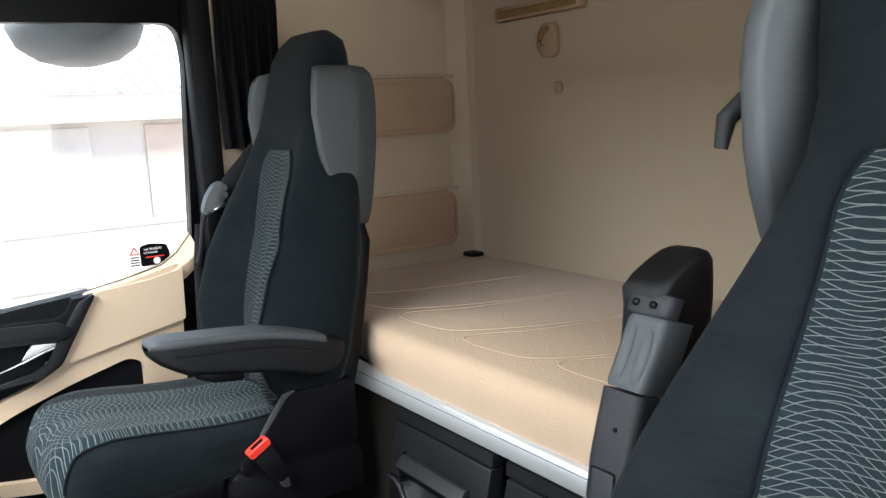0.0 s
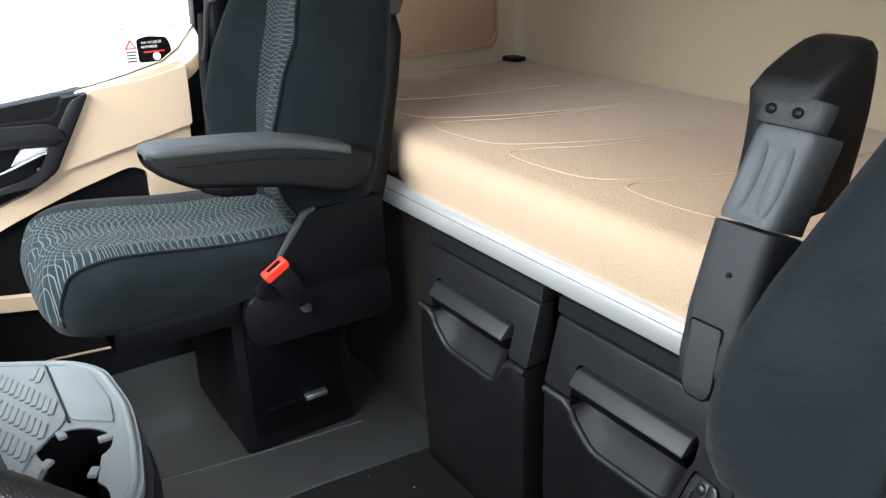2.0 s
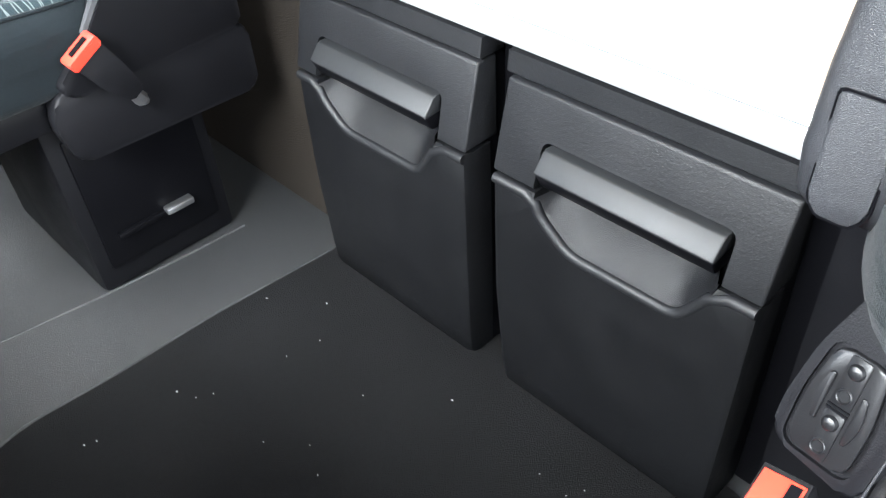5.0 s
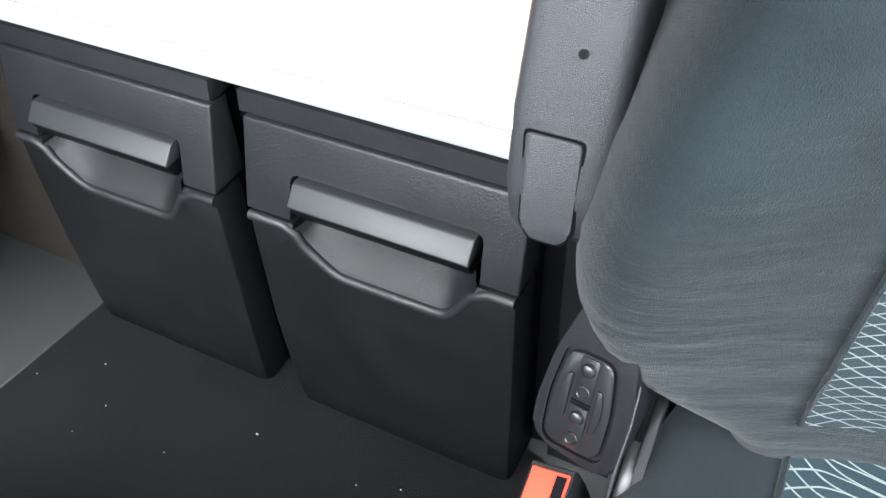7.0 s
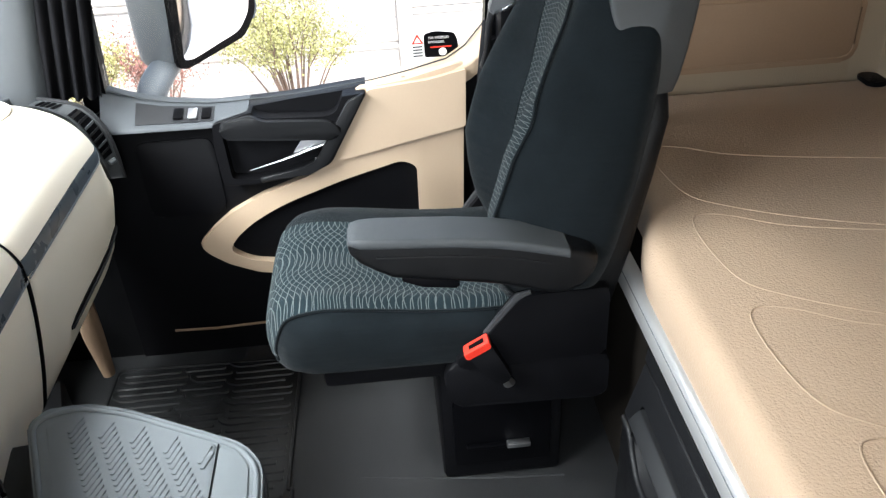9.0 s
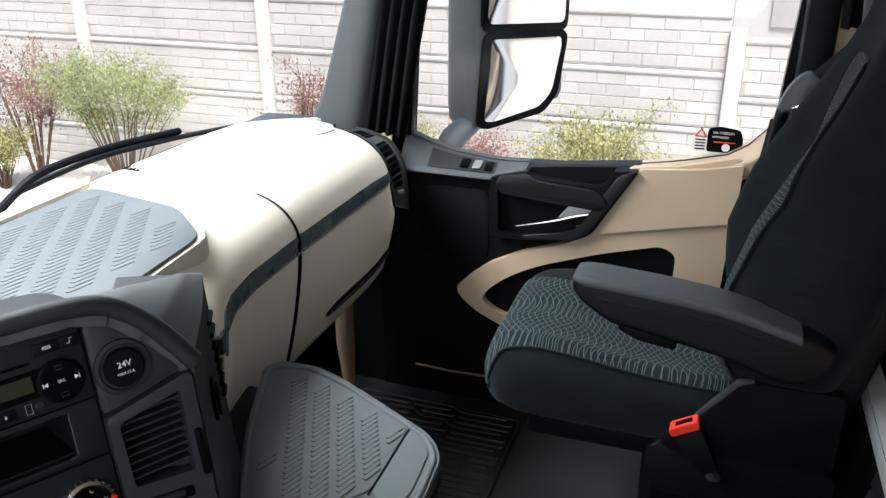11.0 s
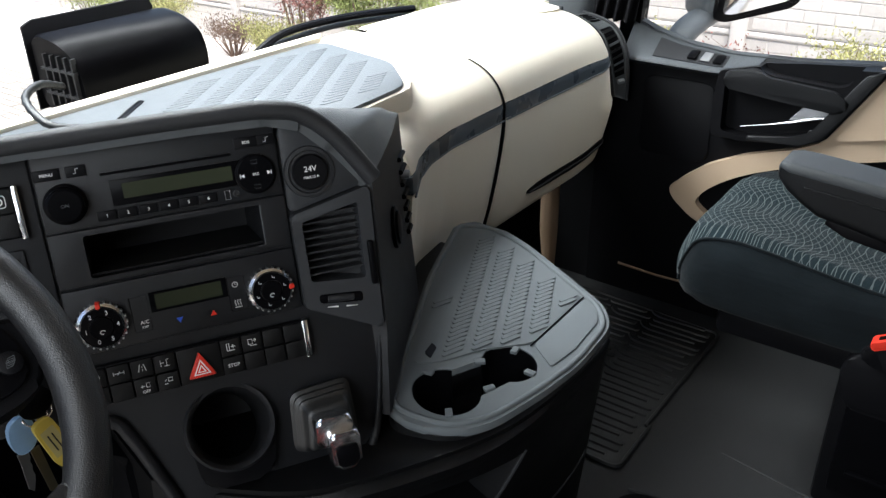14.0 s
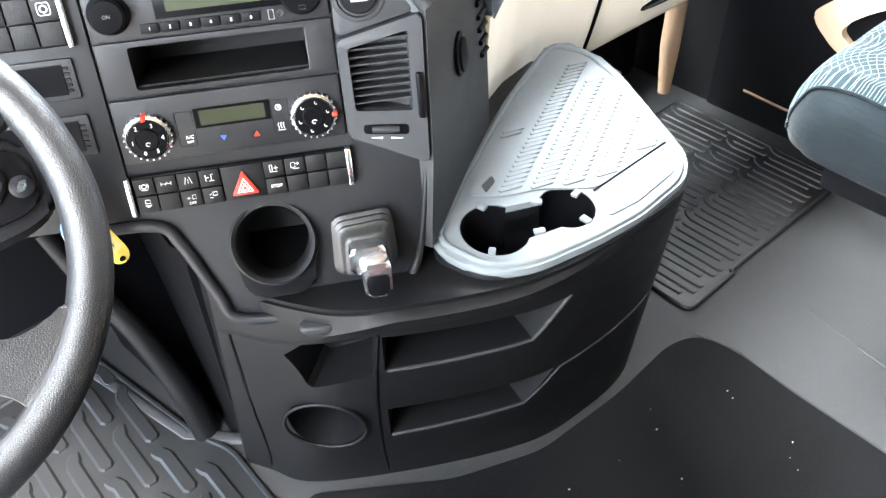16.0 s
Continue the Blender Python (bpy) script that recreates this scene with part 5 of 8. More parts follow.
def skin(x0, x1, s0, s1, nx, ns, off=0.0, thick=0.012, left=1, right=1):
    def fn(u, v):
        x, s = x0 + (x1 - x0) * u, s0 + (s1 - s0) * v
        p, q = dash_point(x, s), dash_point(x, min(s + 0.01, 1)) - dash_point(x, max(s - 0.01, 0))
        r = dash_point(min(x + 0.005, 1.085), s) - dash_point(x - 0.005, s)
        w = r.cross(q).normalized()
        w = -w if w.y > 0 and s < 0.6 or w.z < -0.2 and s >= 0.5 else w
        edge = min(u if left else 1, 1 - u if right else 1) * (x1 - x0)
        sink = 0.004 * (1 - min(edge / 0.006, 1)) ** 2
        return p + w * (off - sink), w
    return plate(fn, nx, ns, thick)


S_STRIP0, S_STRIP1 = 0.408, 0.492
part("upper_pad", skin(0.105, 0.4745, S_STRIP1, 1.0, 30, 26), CREAM, dash, "cream upper pad", sharp=60)
part("upper_pad", skin(0.4835, 1.052, S_STRIP1, 1.0, 34, 26, right=0), CREAM, dash, "cream upper pad", sharp=60)
part("upper_pad", skin(1.0521, 1.085, 0.74, 0.86, 6, 10, left=0), CREAM, dash, "cream upper pad", sharp=60)
part("lower_panel", skin(0.098, 0.4745, 0.0, S_STRIP0, 30, 18), CREAM, dash, "cream lower panel", sharp=60)
glove = part("glovebox_lid", skin(0.4835, 1.082, 0.0, S_STRIP0, 34, 18), CREAM, dash, "cream glovebox lid", sharp=60)
for a, b in ((0.100, 0.4745), (0.4835, 1.035)):
    part("trim_strip", skin(a, b, S_STRIP0 + 0.004, S_STRIP1 - 0.004, 26, 4, 0.001), STRIP, dash, "dark blue-grey satin strip", sharp=60)
    part("trim_line", bar([dash_point(a + (b - a) * i / 24, S_STRIP0 + 0.001) + Vector((0, -0.0012, 0)) for i in range(25)], 0.0018, 6), SLATE, dash)
part("joint", bar([dash_point(0.4790, i / 60) + Vector((0, 0.0025 - 0.00008 * max(i - 28, 0), -0.001 - 0.0001 * max(i - 28, 0))) for i in range(43)], [0.0036 if i < 25 else 0.0024 - 0.0001 * max(i - 30, 0) for i in range(43)], 8), GLOSS_BLACK, dash, "dark joint between the dashboard panels")
part("core", skin(0.104, 1.045, 0.02, 1.0, 30, 26, -0.016, 0.01), GLOSS_BLACK, dash)
# slot grip of the glovebox
def slot(u, v):
    x = 0.632 + 0.40 * u
    s = level([(0, 0.175), (0.5, 0.170), (1, 0.178)], u) + (v - 0.5) * 0.03 * (1 - abs(2 * u - 1) ** 6 * 0.7)
    p = dash_point(x, s)
    return p + Vector((0, -0.0025, 0)), Vector((0, -1, 0))


grip = part("grip_slot", plate(slot, 24, 3, 0.004), GLOSS_BLACK, glove, "black slot grip", sharp=60)
part("grip_edge", bar([dash_point(0.636 + 0.392 * i / 20, 0.172) + Vector((0, -0.004, 0)) for i in range(21)], 0.002, 6), CHARCOAL, grip)
# end vent by the door
vent = thing("dash_vent", (1.07, 1.06, 0.56), "black slatted air vent at the dashboard's end", "air vent")
INNER = smooth([(1.022, 1.150, 0.756), (1.025, 1.118, 0.748), (1.025, 1.068, 0.720), (1.025, 1.042, 0.672), (1.025, 1.030, 0.625), (1.025, 1.022, 0.577)], 6)
OUTER = smooth([(1.060, 1.135, 0.756), (1.057, 1.090, 0.750), (1.055, 1.042, 0.734), (1.055, 1.014, 0.692), (1.055, 1.004, 0.640), (1.055, 1.002, 0.564)], 6)


def band(u, v, off=0.0):
    k = u * (len(INNER) - 1)
    i = min(int(k), len(INNER) - 2)
    a, b = INNER[i].lerp(INNER[i + 1], k - i), OUTER[i].lerp(OUTER[i + 1], k - i)
    w = (b - a).cross(INNER[i + 1] - INNER[i]).normalized()
    w = -w if w.y > 0 or w.z < -0.5 else w
    return a.lerp(b, v) + w * off, w


part("frame", plate(lambda u, v: band(u, v, 0.003 + (0.004 if v in (0, 1) or u == 1 else 0)), 40, 8, 0.05), SHELL, vent, "grey vent surround", sharp=50)
part("recess", plate(lambda u, v: band(0.36 + 0.46 * u, 0.16 + 0.60 * v, 0.0042), 24, 3, 0.004), GLOSS_BLACK, vent, sharp=60)
part("outer_rim", bar([band(i / 30, 0.98, 0.006)[0] for i in range(31)], 0.004, 8), CHARCOAL, vent)
for i in range(7):
    u = 0.385 + 0.062 * i
    part("slat", plate(lambda a, b: band(u + 0.022 * a, 0.18 + 0.56 * b, 0.009 - 0.004 * a), 2, 4, 0.004), SLATE if i in (2, 5) else CHARCOAL, vent)
part("thumb_wheel", bar([band(0.86, 0.3, 0.008)[0], band(0.86, 0.7, 0.008)[0]], 0.006, 12), SLATE, vent)
for i in range(4):
    u = 0.10 + 0.045 * i
    part("grille_slot", plate(lambda a, b: band(u + 0.022 * a, 0.25 + 0.5 * b, 0.0055), 2, 4, 0.003), GLOSS_BLACK, vent)
# knee bolster leg and dark kick panel
single("beige_support", bar([(0.93, 1.13, 0.42), (0.93, 1.13, 0.22), (0.93, 1.125, 0.10)], [0.024, 0.024, 0.015], 10), TAN, "tan plastic support under the dashboard", "support")
single("kick_panel", cube(0.20, 1.10, 1.33, 1.40, 0.0, 0.5, 0.02), SOFT_BLACK, "black kick panel in the footwell", "panel")
single("footwell_bin", slab([(0.62, 1.12), (0.86, 1.20), (0.86, 1.33), (0.60, 1.33)], 0.0, 0.16, "z", 0.02), SOFT_BLACK, "black plastic footwell step", "step")

# ---- centre shelf ----
shelf = thing("dash_shelf", (0.0, 1.2, 0.78), "cream edged dash shelf with a ribbed grey rubber liner", "shelf")
part("edge", slab(rounded([(0.388, 1.366), (0.336, 1.115), (0.228, 1.005), (-0.22, 0.97), (-0.66, 1.18), (-1.0, 1.25), (-1.0, 1.352)], 0.03), 0.760, 0.800, "z", 0.006), CREAM, shelf, "cream shelf surround")
part("liner", slab(rounded([(0.352, 1.332), (0.308, 1.120), (0.212, 1.010), (-0.19, 0.98), (-0.62, 1.23), (-0.95, 1.33)], 0.03), 0.798, 0.806, "z", 0.002), SLATE, shelf, "grey rubber liner")


def rib(bm, x, y, l, a, z, w=0.0028, h=0.0016):
    m = Matrix.Translation((x, y, z)) @ pose(0, 0, 0, 0, 0, a)
    pts = rounded([(-l / 2, -w), (l / 2, -w), (l / 2, w), (-l / 2, w)], w * 0.9, 2)
    prism(bm, pts, 0, h, "z", m=m)


def inside(pts, x, y):
    hit = False
    for (x0, y0), (x1, y1) in zip(pts, pts[1:] + pts[:1]):
        if (y0 > y) != (y1 > y) and x < (x1 - x0) * (y - y0) / (y1 - y0) + x0:
            hit = not hit
    return hit


area = [(0.332, 1.312), (0.292, 1.128), (0.205, 1.030), (-0.02, 1.045), (-0.30, 1.20), (-0.30, 1.308)]
bm = bmesh.new()
for c in range(-3, 12):
    for r in range(-46, 14):
        x, y = 0.310 + c * 0.013 + r * 0.0129, 1.296 - c * 0.0456 + r * 0.0079
        if inside(area, x + 0.018, y - 0.004) and inside(area, x - 0.018, y + 0.004):
            rib(bm, x, y, 0.040, -12, 0.8052, 0.0042, 0.0016)
ribs = part("ribs", bm, SLATE, shelf, "rows of raised anti-slip ribs")
ribs["kind"] = "stuff"
part("pen_groove", bar([(-0.085, 1.293, 0.8065), (-0.152, 1.246, 0.8065)], 0.006, 8, flat=0.3), GLOSS_BLACK, shelf, "dark pen groove")
part("lip", slab([(-1.0, 1.322), (0.353, 1.337), (0.388, 1.366), (-1.0, 1.352)], 0.797, 0.813, "z", 0.004), CREAM, shelf, "raised cream lip")

# black cooler unit standing on the shelf
CM = Matrix.Translation((0.010, 1.465, 0.760)) @ pose(0, 0, 0, 0, 0, 3)
cool = thing("dash_cooler", (0.010, 1.465, 0.760), "black box-shaped air unit on the dash shelf", "air unit")
def cool_ring(x, k=1.0):
    pts = [(-0.055, 0.0), (0.07, 0.0), (0.07, 0.118), (0.045, 0.130), (-0.01, 0.122), (-0.052, 0.095), (-0.062, 0.05)]
    return [CM @ Vector((x, 0.005 + (y - 0.005) * k, 0.06 + (z - 0.06) * k)) for y, z in rounded(pts, 0.03, 4)]


part("casing", loft(bmesh.new(), [cool_ring(x, k) for x, k in ((-0.122, 0.94), (-0.115, 1.0), (0.118, 1.0), (0.130, 0.97), (0.136, 0.90))]), GLOSS_BLACK, cool, sharp=50)
part("screen_shield", slab([(-0.128, 0.0), (0.128, 0.0), (0.130, 0.128), (0.122, 0.146), (-0.108, 0.146), (-0.128, 0.138)], 0.072, 0.077, "y", 0.001, 1, CM), BLACK, cool)
for i in range(5):
    part("fin", cube(-0.129, -0.120, -0.045 + i * 0.018, -0.041 + i * 0.018, 0.015, 0.10, 0.0, m=CM), CHARCOAL, cool)
for z in (0.045, 0.085):
    part("fin", cube(-0.130, -0.121, -0.048, 0.04, z - 0.01, z - 0.006, 0.0, m=CM), CHARCOAL, cool)
part("hose", bar(smooth([(-0.15, 1.39, 0.83), (-0.20, 1.36, 0.850), (-0.245, 1.32, 0.845), (-0.25, 1.26, 0.822), (-0.215, 1.225, 0.815)], 8), [0.0052 + 0.0011 * (i % 2) for i in range(33)], 10), RUBBER, cool, "black corrugated cable hose")
single("paper_scrap", slab([(-0.20, 1.205), (-0.165, 1.215), (-0.15, 1.195), (-0.19, 1.185)], 0.8065, 0.813, "z", 0.001), WHITE, "crumpled scrap of white paper on the shelf", "paper")

# wipers beyond the screen
wip = thing("wiper", (0.55, 1.6, 0.80), "black windscreen wiper arm with blade", "wiper", "wipers")
part("arm", bar(smooth([(0.37, 1.62, 0.69), (0.43, 1.60, 0.738), (0.52, 1.60, 0.761), (0.725, 1.60, 0.758), (0.975, 1.60, 0.735)], 6), 0.009, 8), BLACK, wip)
part("blade", bar(smooth([(0.45, 1.61, 0.735), (0.60, 1.61, 0.742), (0.744, 1.61, 0.738), (1.0, 1.60, 0.716), (1.20, 1.58, 0.695)], 6), 0.007, 8), RUBBER, wip)

# ---- centre console: panel facing the driver ----
PANEL = Matrix(((0.867, 0.485, 0.121, -0.327), (-0.5, 0.841, 0.210, 0.8945), (0.0, -0.242, 0.970, 0.703), (0, 0, 0, 1)))


def on(u, v, w=0.0):
    """A point on the panel: u along it, v up it, w proud of it."""
    return PANEL @ Vector((u, -w, v))


def pad(bm, u0, u1, v0, v1, w0, w1, bev=0.0, seg=2):
    return block(bm, u0, u1, -w1, -w0, v0, v1, bev, seg, PANEL)


def tile(u0, u1, v0, v1, w0, w1, bev=0.0, seg=2):
    return pad(bmesh.new(), u0, u1, v0, v1, w0, w1, bev, seg)


def face(pts, w0, w1, bev=0.0, seg=2):
    return slab(pts, -w1, -w0, "y", bev, seg, PANEL)


def knob_m(u, v, w=0.0):
    return PANEL @ Matrix.Translation((u, -w, v)) @ pose(0, 0, 0, 90)


def mark(parent, body, u, v, size, w, material=None):
    return lettering("print", body, size, material or WHITE, parent, PANEL @ Matrix.Translation((u, -w, v)))


console = thing("centre_console", (-0.2, 0.9, 0.0), "black centre console with radio, climate dials and switches", "console")
outline = [(-0.64, 0.195), (0.05, 0.200), (0.150, 0.190), (0.196, 0.152), (0.228, 0.104), (0.222, -0.085), (0.208, -0.195), (0.165, -0.247), (0.055, -0.262), (-0.040, -0.255), (-0.060, -0.215), (-0.088, -0.140), (-0.112, -0.112), (-0.16, -0.104), (-0.64, -0.104)]
body = part("panel_body", face(rounded(outline, 0.012, 3), -0.20, -0.004, 0.004), FASCIA, console, "black panel body", sharp=50)
CUP_M = PANEL @ Matrix.Translation((0.019, 0.0, -0.156)) @ pose(0, 0, 0, 68)
carve(body, turned([(0.0455, -0.145), (0.0455, 0.06)], 36, CUP_M))
# rounded black bead along the lower edge
bead = [(-0.20, -0.108), (-0.112, -0.112), (-0.088, -0.142), (-0.060, -0.217), (-0.040, -0.257), (0.055, -0.266), (0.160, -0.254), (0.190, -0.226), (0.205, -0.165), (0.216, -0.090)]
bead_line = [(u, v) for u, v, _ in smooth([(a, b, 0) for a, b in bead], 5)]
part("edge_bead", bar([on(u, v, -0.001 if u < 0.1 else -0.003) for u, v in bead_line], [0.0078 if u < 0.10 else 0.0070 - 0.0035 * min((v + 0.26) / 0.09, 1) for u, v in bead_line], 10), FASCIA, console, "rounded lower edge")
# radio
radio = part("radio", tile(-0.125, 0.125, 0.106, 0.190, -0.004, 0.004, 0.002), FASCIA, console, "black radio with preset keys")
part("display", tile(-0.043, 0.072, 0.131, 0.147, 0.004, 0.005), LCD, radio, "grey-green display")
part("display_frame", tile(-0.055, 0.092, 0.124, 0.152, 0.0035, 0.0045, 0.001), GLOSS_BLACK, radio)
part("cassette_line", tile(-0.062, 0.074, 0.158, 0.161, 0.0035, 0.005), GLOSS_BLACK, radio)
for i in range(6):
    k = part("preset_key", tile(-0.073 + i * 0.021, -0.0535 + i * 0.021, 0.1105, 0.121, 0.003, 0.0065, 0.001), BLACK, radio)
    mark(k, str(i + 1), -0.063 + i * 0.021, 0.1158, 0.0050, 0.0068)
for u, v, s in ((-0.112, 0.167, "MENU"), (0.092, 0.170, "RDS")):
    k = part("key", tile(u - 0.013, u + 0.013, v - 0.006, v + 0.006, 0.003, 0.006, 0.001), BLACK, radio)
    mark(k, s, u, v, 0.0046, 0.0063)
for u, v in ((-0.083, 0.167), (0.115, 0.170)):
    k = part("key", tile(u - 0.011, u + 0.009, v - 0.006, v + 0.006, 0.003, 0.006, 0.001), BLACK, radio)
    part("print", bar([on(u - 0.004, v - 0.002, 0.0063), on(u - 0.001, v - 0.002, 0.0063), on(u - 0.001, v + 0.0028, 0.0063), on(u + 0.002, v + 0.0028, 0.0063)], 0.0003, 5), WHITE, k)
dial = part("volume_knob", turned([(0.0215, 0), (0.0215, 0.004), (0.0185, 0.006), (0.0185, 0.016), (0.016, 0.018)], 32, knob_m(-0.1, 0.135, 0.003)), GLOSS_BLACK, radio, "round volume knob")
mark(dial, "ON", -0.1, 0.135, 0.0052, 0.0214, GREY)
nav = part("nav_ring", turned([(0.0225, 0), (0.0225, 0.004), (0.020, 0.006)], 32, knob_m(0.097, 0.134, 0.003)), GLOSS_BLACK, radio, "round track selector")
mark(nav, "SRC", 0.097, 0.134, 0.0042, 0.0094)
for du, dv in ((-0.015, 0), (0.015, 0), (0, 0.014), (0, -0.014)):
    if du:
        q = 1 if du > 0 else -1
        part("print", face([(0.097 + du - q * 0.0022, 0.1317), (0.097 + du + q * 0.0016, 0.134), (0.097 + du - q * 0.0022, 0.1363)][::q], 0.008, 0.0094), WHITE, nav)
        part("print", tile(0.097 + du + q * 0.0022 - 0.0004, 0.097 + du + q * 0.0022 + 0.0004, 0.1317, 0.1363, 0.008, 0.0094), WHITE, nav)
    else:
        part("print", bar([on(0.097 + a, 0.134 + dv + b, 0.0092) for a, b in ((-0.0032, -0.0020), (0.0032, -0.0020), (0.0032, 0.0020), (-0.0032, 0.0020))], 0.00022, 5, closed=True), GREY, nav)
part("usb_port", bar([on(a, b, 0.0048) for a, b in ((0.0605, 0.1105), (0.0660, 0.1105), (0.0660, 0.1205), (0.0605, 0.1205))], 0.0006, 5, closed=True), STEEL, radio, "outlined data socket")
part("audio_jack", turned([(0.0042, 0.0), (0.0042, 0.002), (0.0030, 0.0024), (0.0026, 0.0008)], 20, knob_m(0.0735, 0.1155, 0.0035)), CHARCOAL, radio, "round audio socket")
# open storage slot
tray = part("storage_slot", face([(-0.125, 0.045), (0.125, 0.045), (0.125, 0.104), (-0.125, 0.104)], -0.004, 0.002, 0.001), FASCIA, console, "open storage slot")
hole = rounded([(-0.092, 0.051), (0.095, 0.051), (0.096, 0.098), (-0.092, 0.098)], 0.004, 2)
carve(tray, face(hole, -0.1, 0.05))
carve(body, face(hole, -0.12, 0.05))
part("slot_floor", tile(-0.091, 0.094, 0.0525, 0.055, -0.115, -0.004), SOFT_BLACK, tray)
part("slot_rim", bar([on(u, v, 0.002) for u, v in ((0.096, 0.097), (0.096, 0.052), (0.088, 0.0505))], 0.0011, 6), SHELL, tray)
# climate unit
clim = part("climate_unit", tile(-0.125, 0.125, -0.031, 0.042, -0.004, 0.004, 0.002), FASCIA, console, "climate control unit")
part("display", tile(-0.034, 0.038, 0.004, 0.021, 0.004, 0.005), LCD, clim, "grey-green display")
part("display_frame", tile(-0.040, 0.044, 0.001, 0.024, 0.0035, 0.0045), GLOSS_BLACK, clim)


def climate_knob(u, v, glyphs):
    k = part("dial", turned([(0.0245, 0), (0.0255, 0.003), (0.0255, 0.009), (0.0225, 0.012), (0.0215, 0.0105)], 40, knob_m(u, v, 0.003)), CHROME, clim, "climate dial with a chrome ring")
    part("face", turned([(0.0212, 0.010), (0.0212, 0.013), (0.013, 0.0135), (0.0125, 0.0115)], 36, knob_m(u, v, 0.003)), GLOSS_BLACK, k)
    part("pointer", cube(-0.0025, 0.0025, -0.0175, -0.0005, 0.0205, 0.0265, 0.001, m=PANEL @ Matrix.Translation((u, 0, v))) if glyphs else cube(0.0205, 0.0265, -0.0175, -0.0005, -0.0025, 0.0025, 0.001, m=PANEL @ Matrix.Translation((u, 0, v))), RED, k, "red pointer")
    for i in range(24):
        a = 2 * math.pi * i / 24
        part("notch", tile(u + 0.0256 * math.cos(a) - 0.0009, u + 0.0256 * math.cos(a) + 0.0009, v + 0.0256 * math.sin(a) - 0.0009, v + 0.0256 * math.sin(a) + 0.0009, 0.005, 0.0125), STEEL, k)
    if glyphs:
        for i, s in enumerate("012345"):
            a = math.radians(250 - i * 62)
            mark(k, s, u + 0.0165 * math.cos(a), v + 0.0165 * math.sin(a), 0.0068, 0.0168)
    else:
        for i in range(6):
            a = math.radians(75 + i * 60)
            part("print", bar([on(u + 0.0165 * math.cos(a) + p, v + 0.0165 * math.sin(a) + q, 0.0166) for p, q in ((-0.0012, 0.0018), (-0.0012, -0.0006), (0.0004, -0.0016), (0.0016, -0.0004))], 0.00036, 5), WHITE, k)
    part("inner_disc", turned([(0.0122, 0.0110), (0.0122, 0.0142), (0.0112, 0.0150)], 28, knob_m(u, v, 0.003)), GLOSS_BLACK, k)
    part("print", bar([on(u + 0.0026 * math.cos(a), v - 0.0050 + 0.0020 * math.sin(a), 0.0182) for a in (0.4 + 4.6 * i / 10 for i in range(11))], 0.0005, 5), WHITE, k)


climate_knob(-0.092, 0.0, True)
climate_knob(0.091, 0.0, False)
mark(clim, "A/C", -0.049, -0.008, 0.0056, 0.0042)
mark(clim, "REST", -0.049, -0.0135, 0.0035, 0.0042)
part("down_arrow", face([(-0.016, -0.011), (-0.009, -0.011), (-0.0125, -0.017)], 0.003, 0.0046), BLUE, clim, "blue cooler arrow")
part("up_arrow", face([(0.021, -0.017), (0.028, -0.017), (0.0245, -0.011)], 0.003, 0.0046), RED, clim, "red warmer arrow")
part("print", bar([on(0.053 + 0.003 * math.cos(a), 0.013 + 0.003 * math.sin(a), 0.0044) for a in (2 * math.pi * i / 14 for i in range(14))], 0.0004, 5, closed=True), WHITE, clim)
part("print", bar([on(0.053, 0.0150, 0.0044), on(0.053, 0.0130, 0.0044), on(0.0545, 0.0130, 0.0044)], 0.00035, 5), WHITE, clim)
for i in range(3):
    part("print", bar([on(0.0502 + i * 0.0028 + 0.0006 * math.sin(j * 1.6), -0.0120 + j * 0.0014, 0.0043) for j in range(6)], 0.0004, 5), WHITE, clim)
part("print", tile(0.0490, 0.0575, -0.0142, -0.0136, 0.004, 0.0045), WHITE, clim)
for u0, u1, v0, v1 in ((-0.0605, -0.0425, -0.0180, 0.0220), (0.0450, 0.0640, -0.0180, 0.0220)):
    part("key_joint", bar([on(a, b, 0.0040) for a, b in ((u0, v0), (u1, v0), (u1, v1), (u0, v1))], 0.0004, 5, closed=True), GLOSS_BLACK, clim, "fine joint round a key")
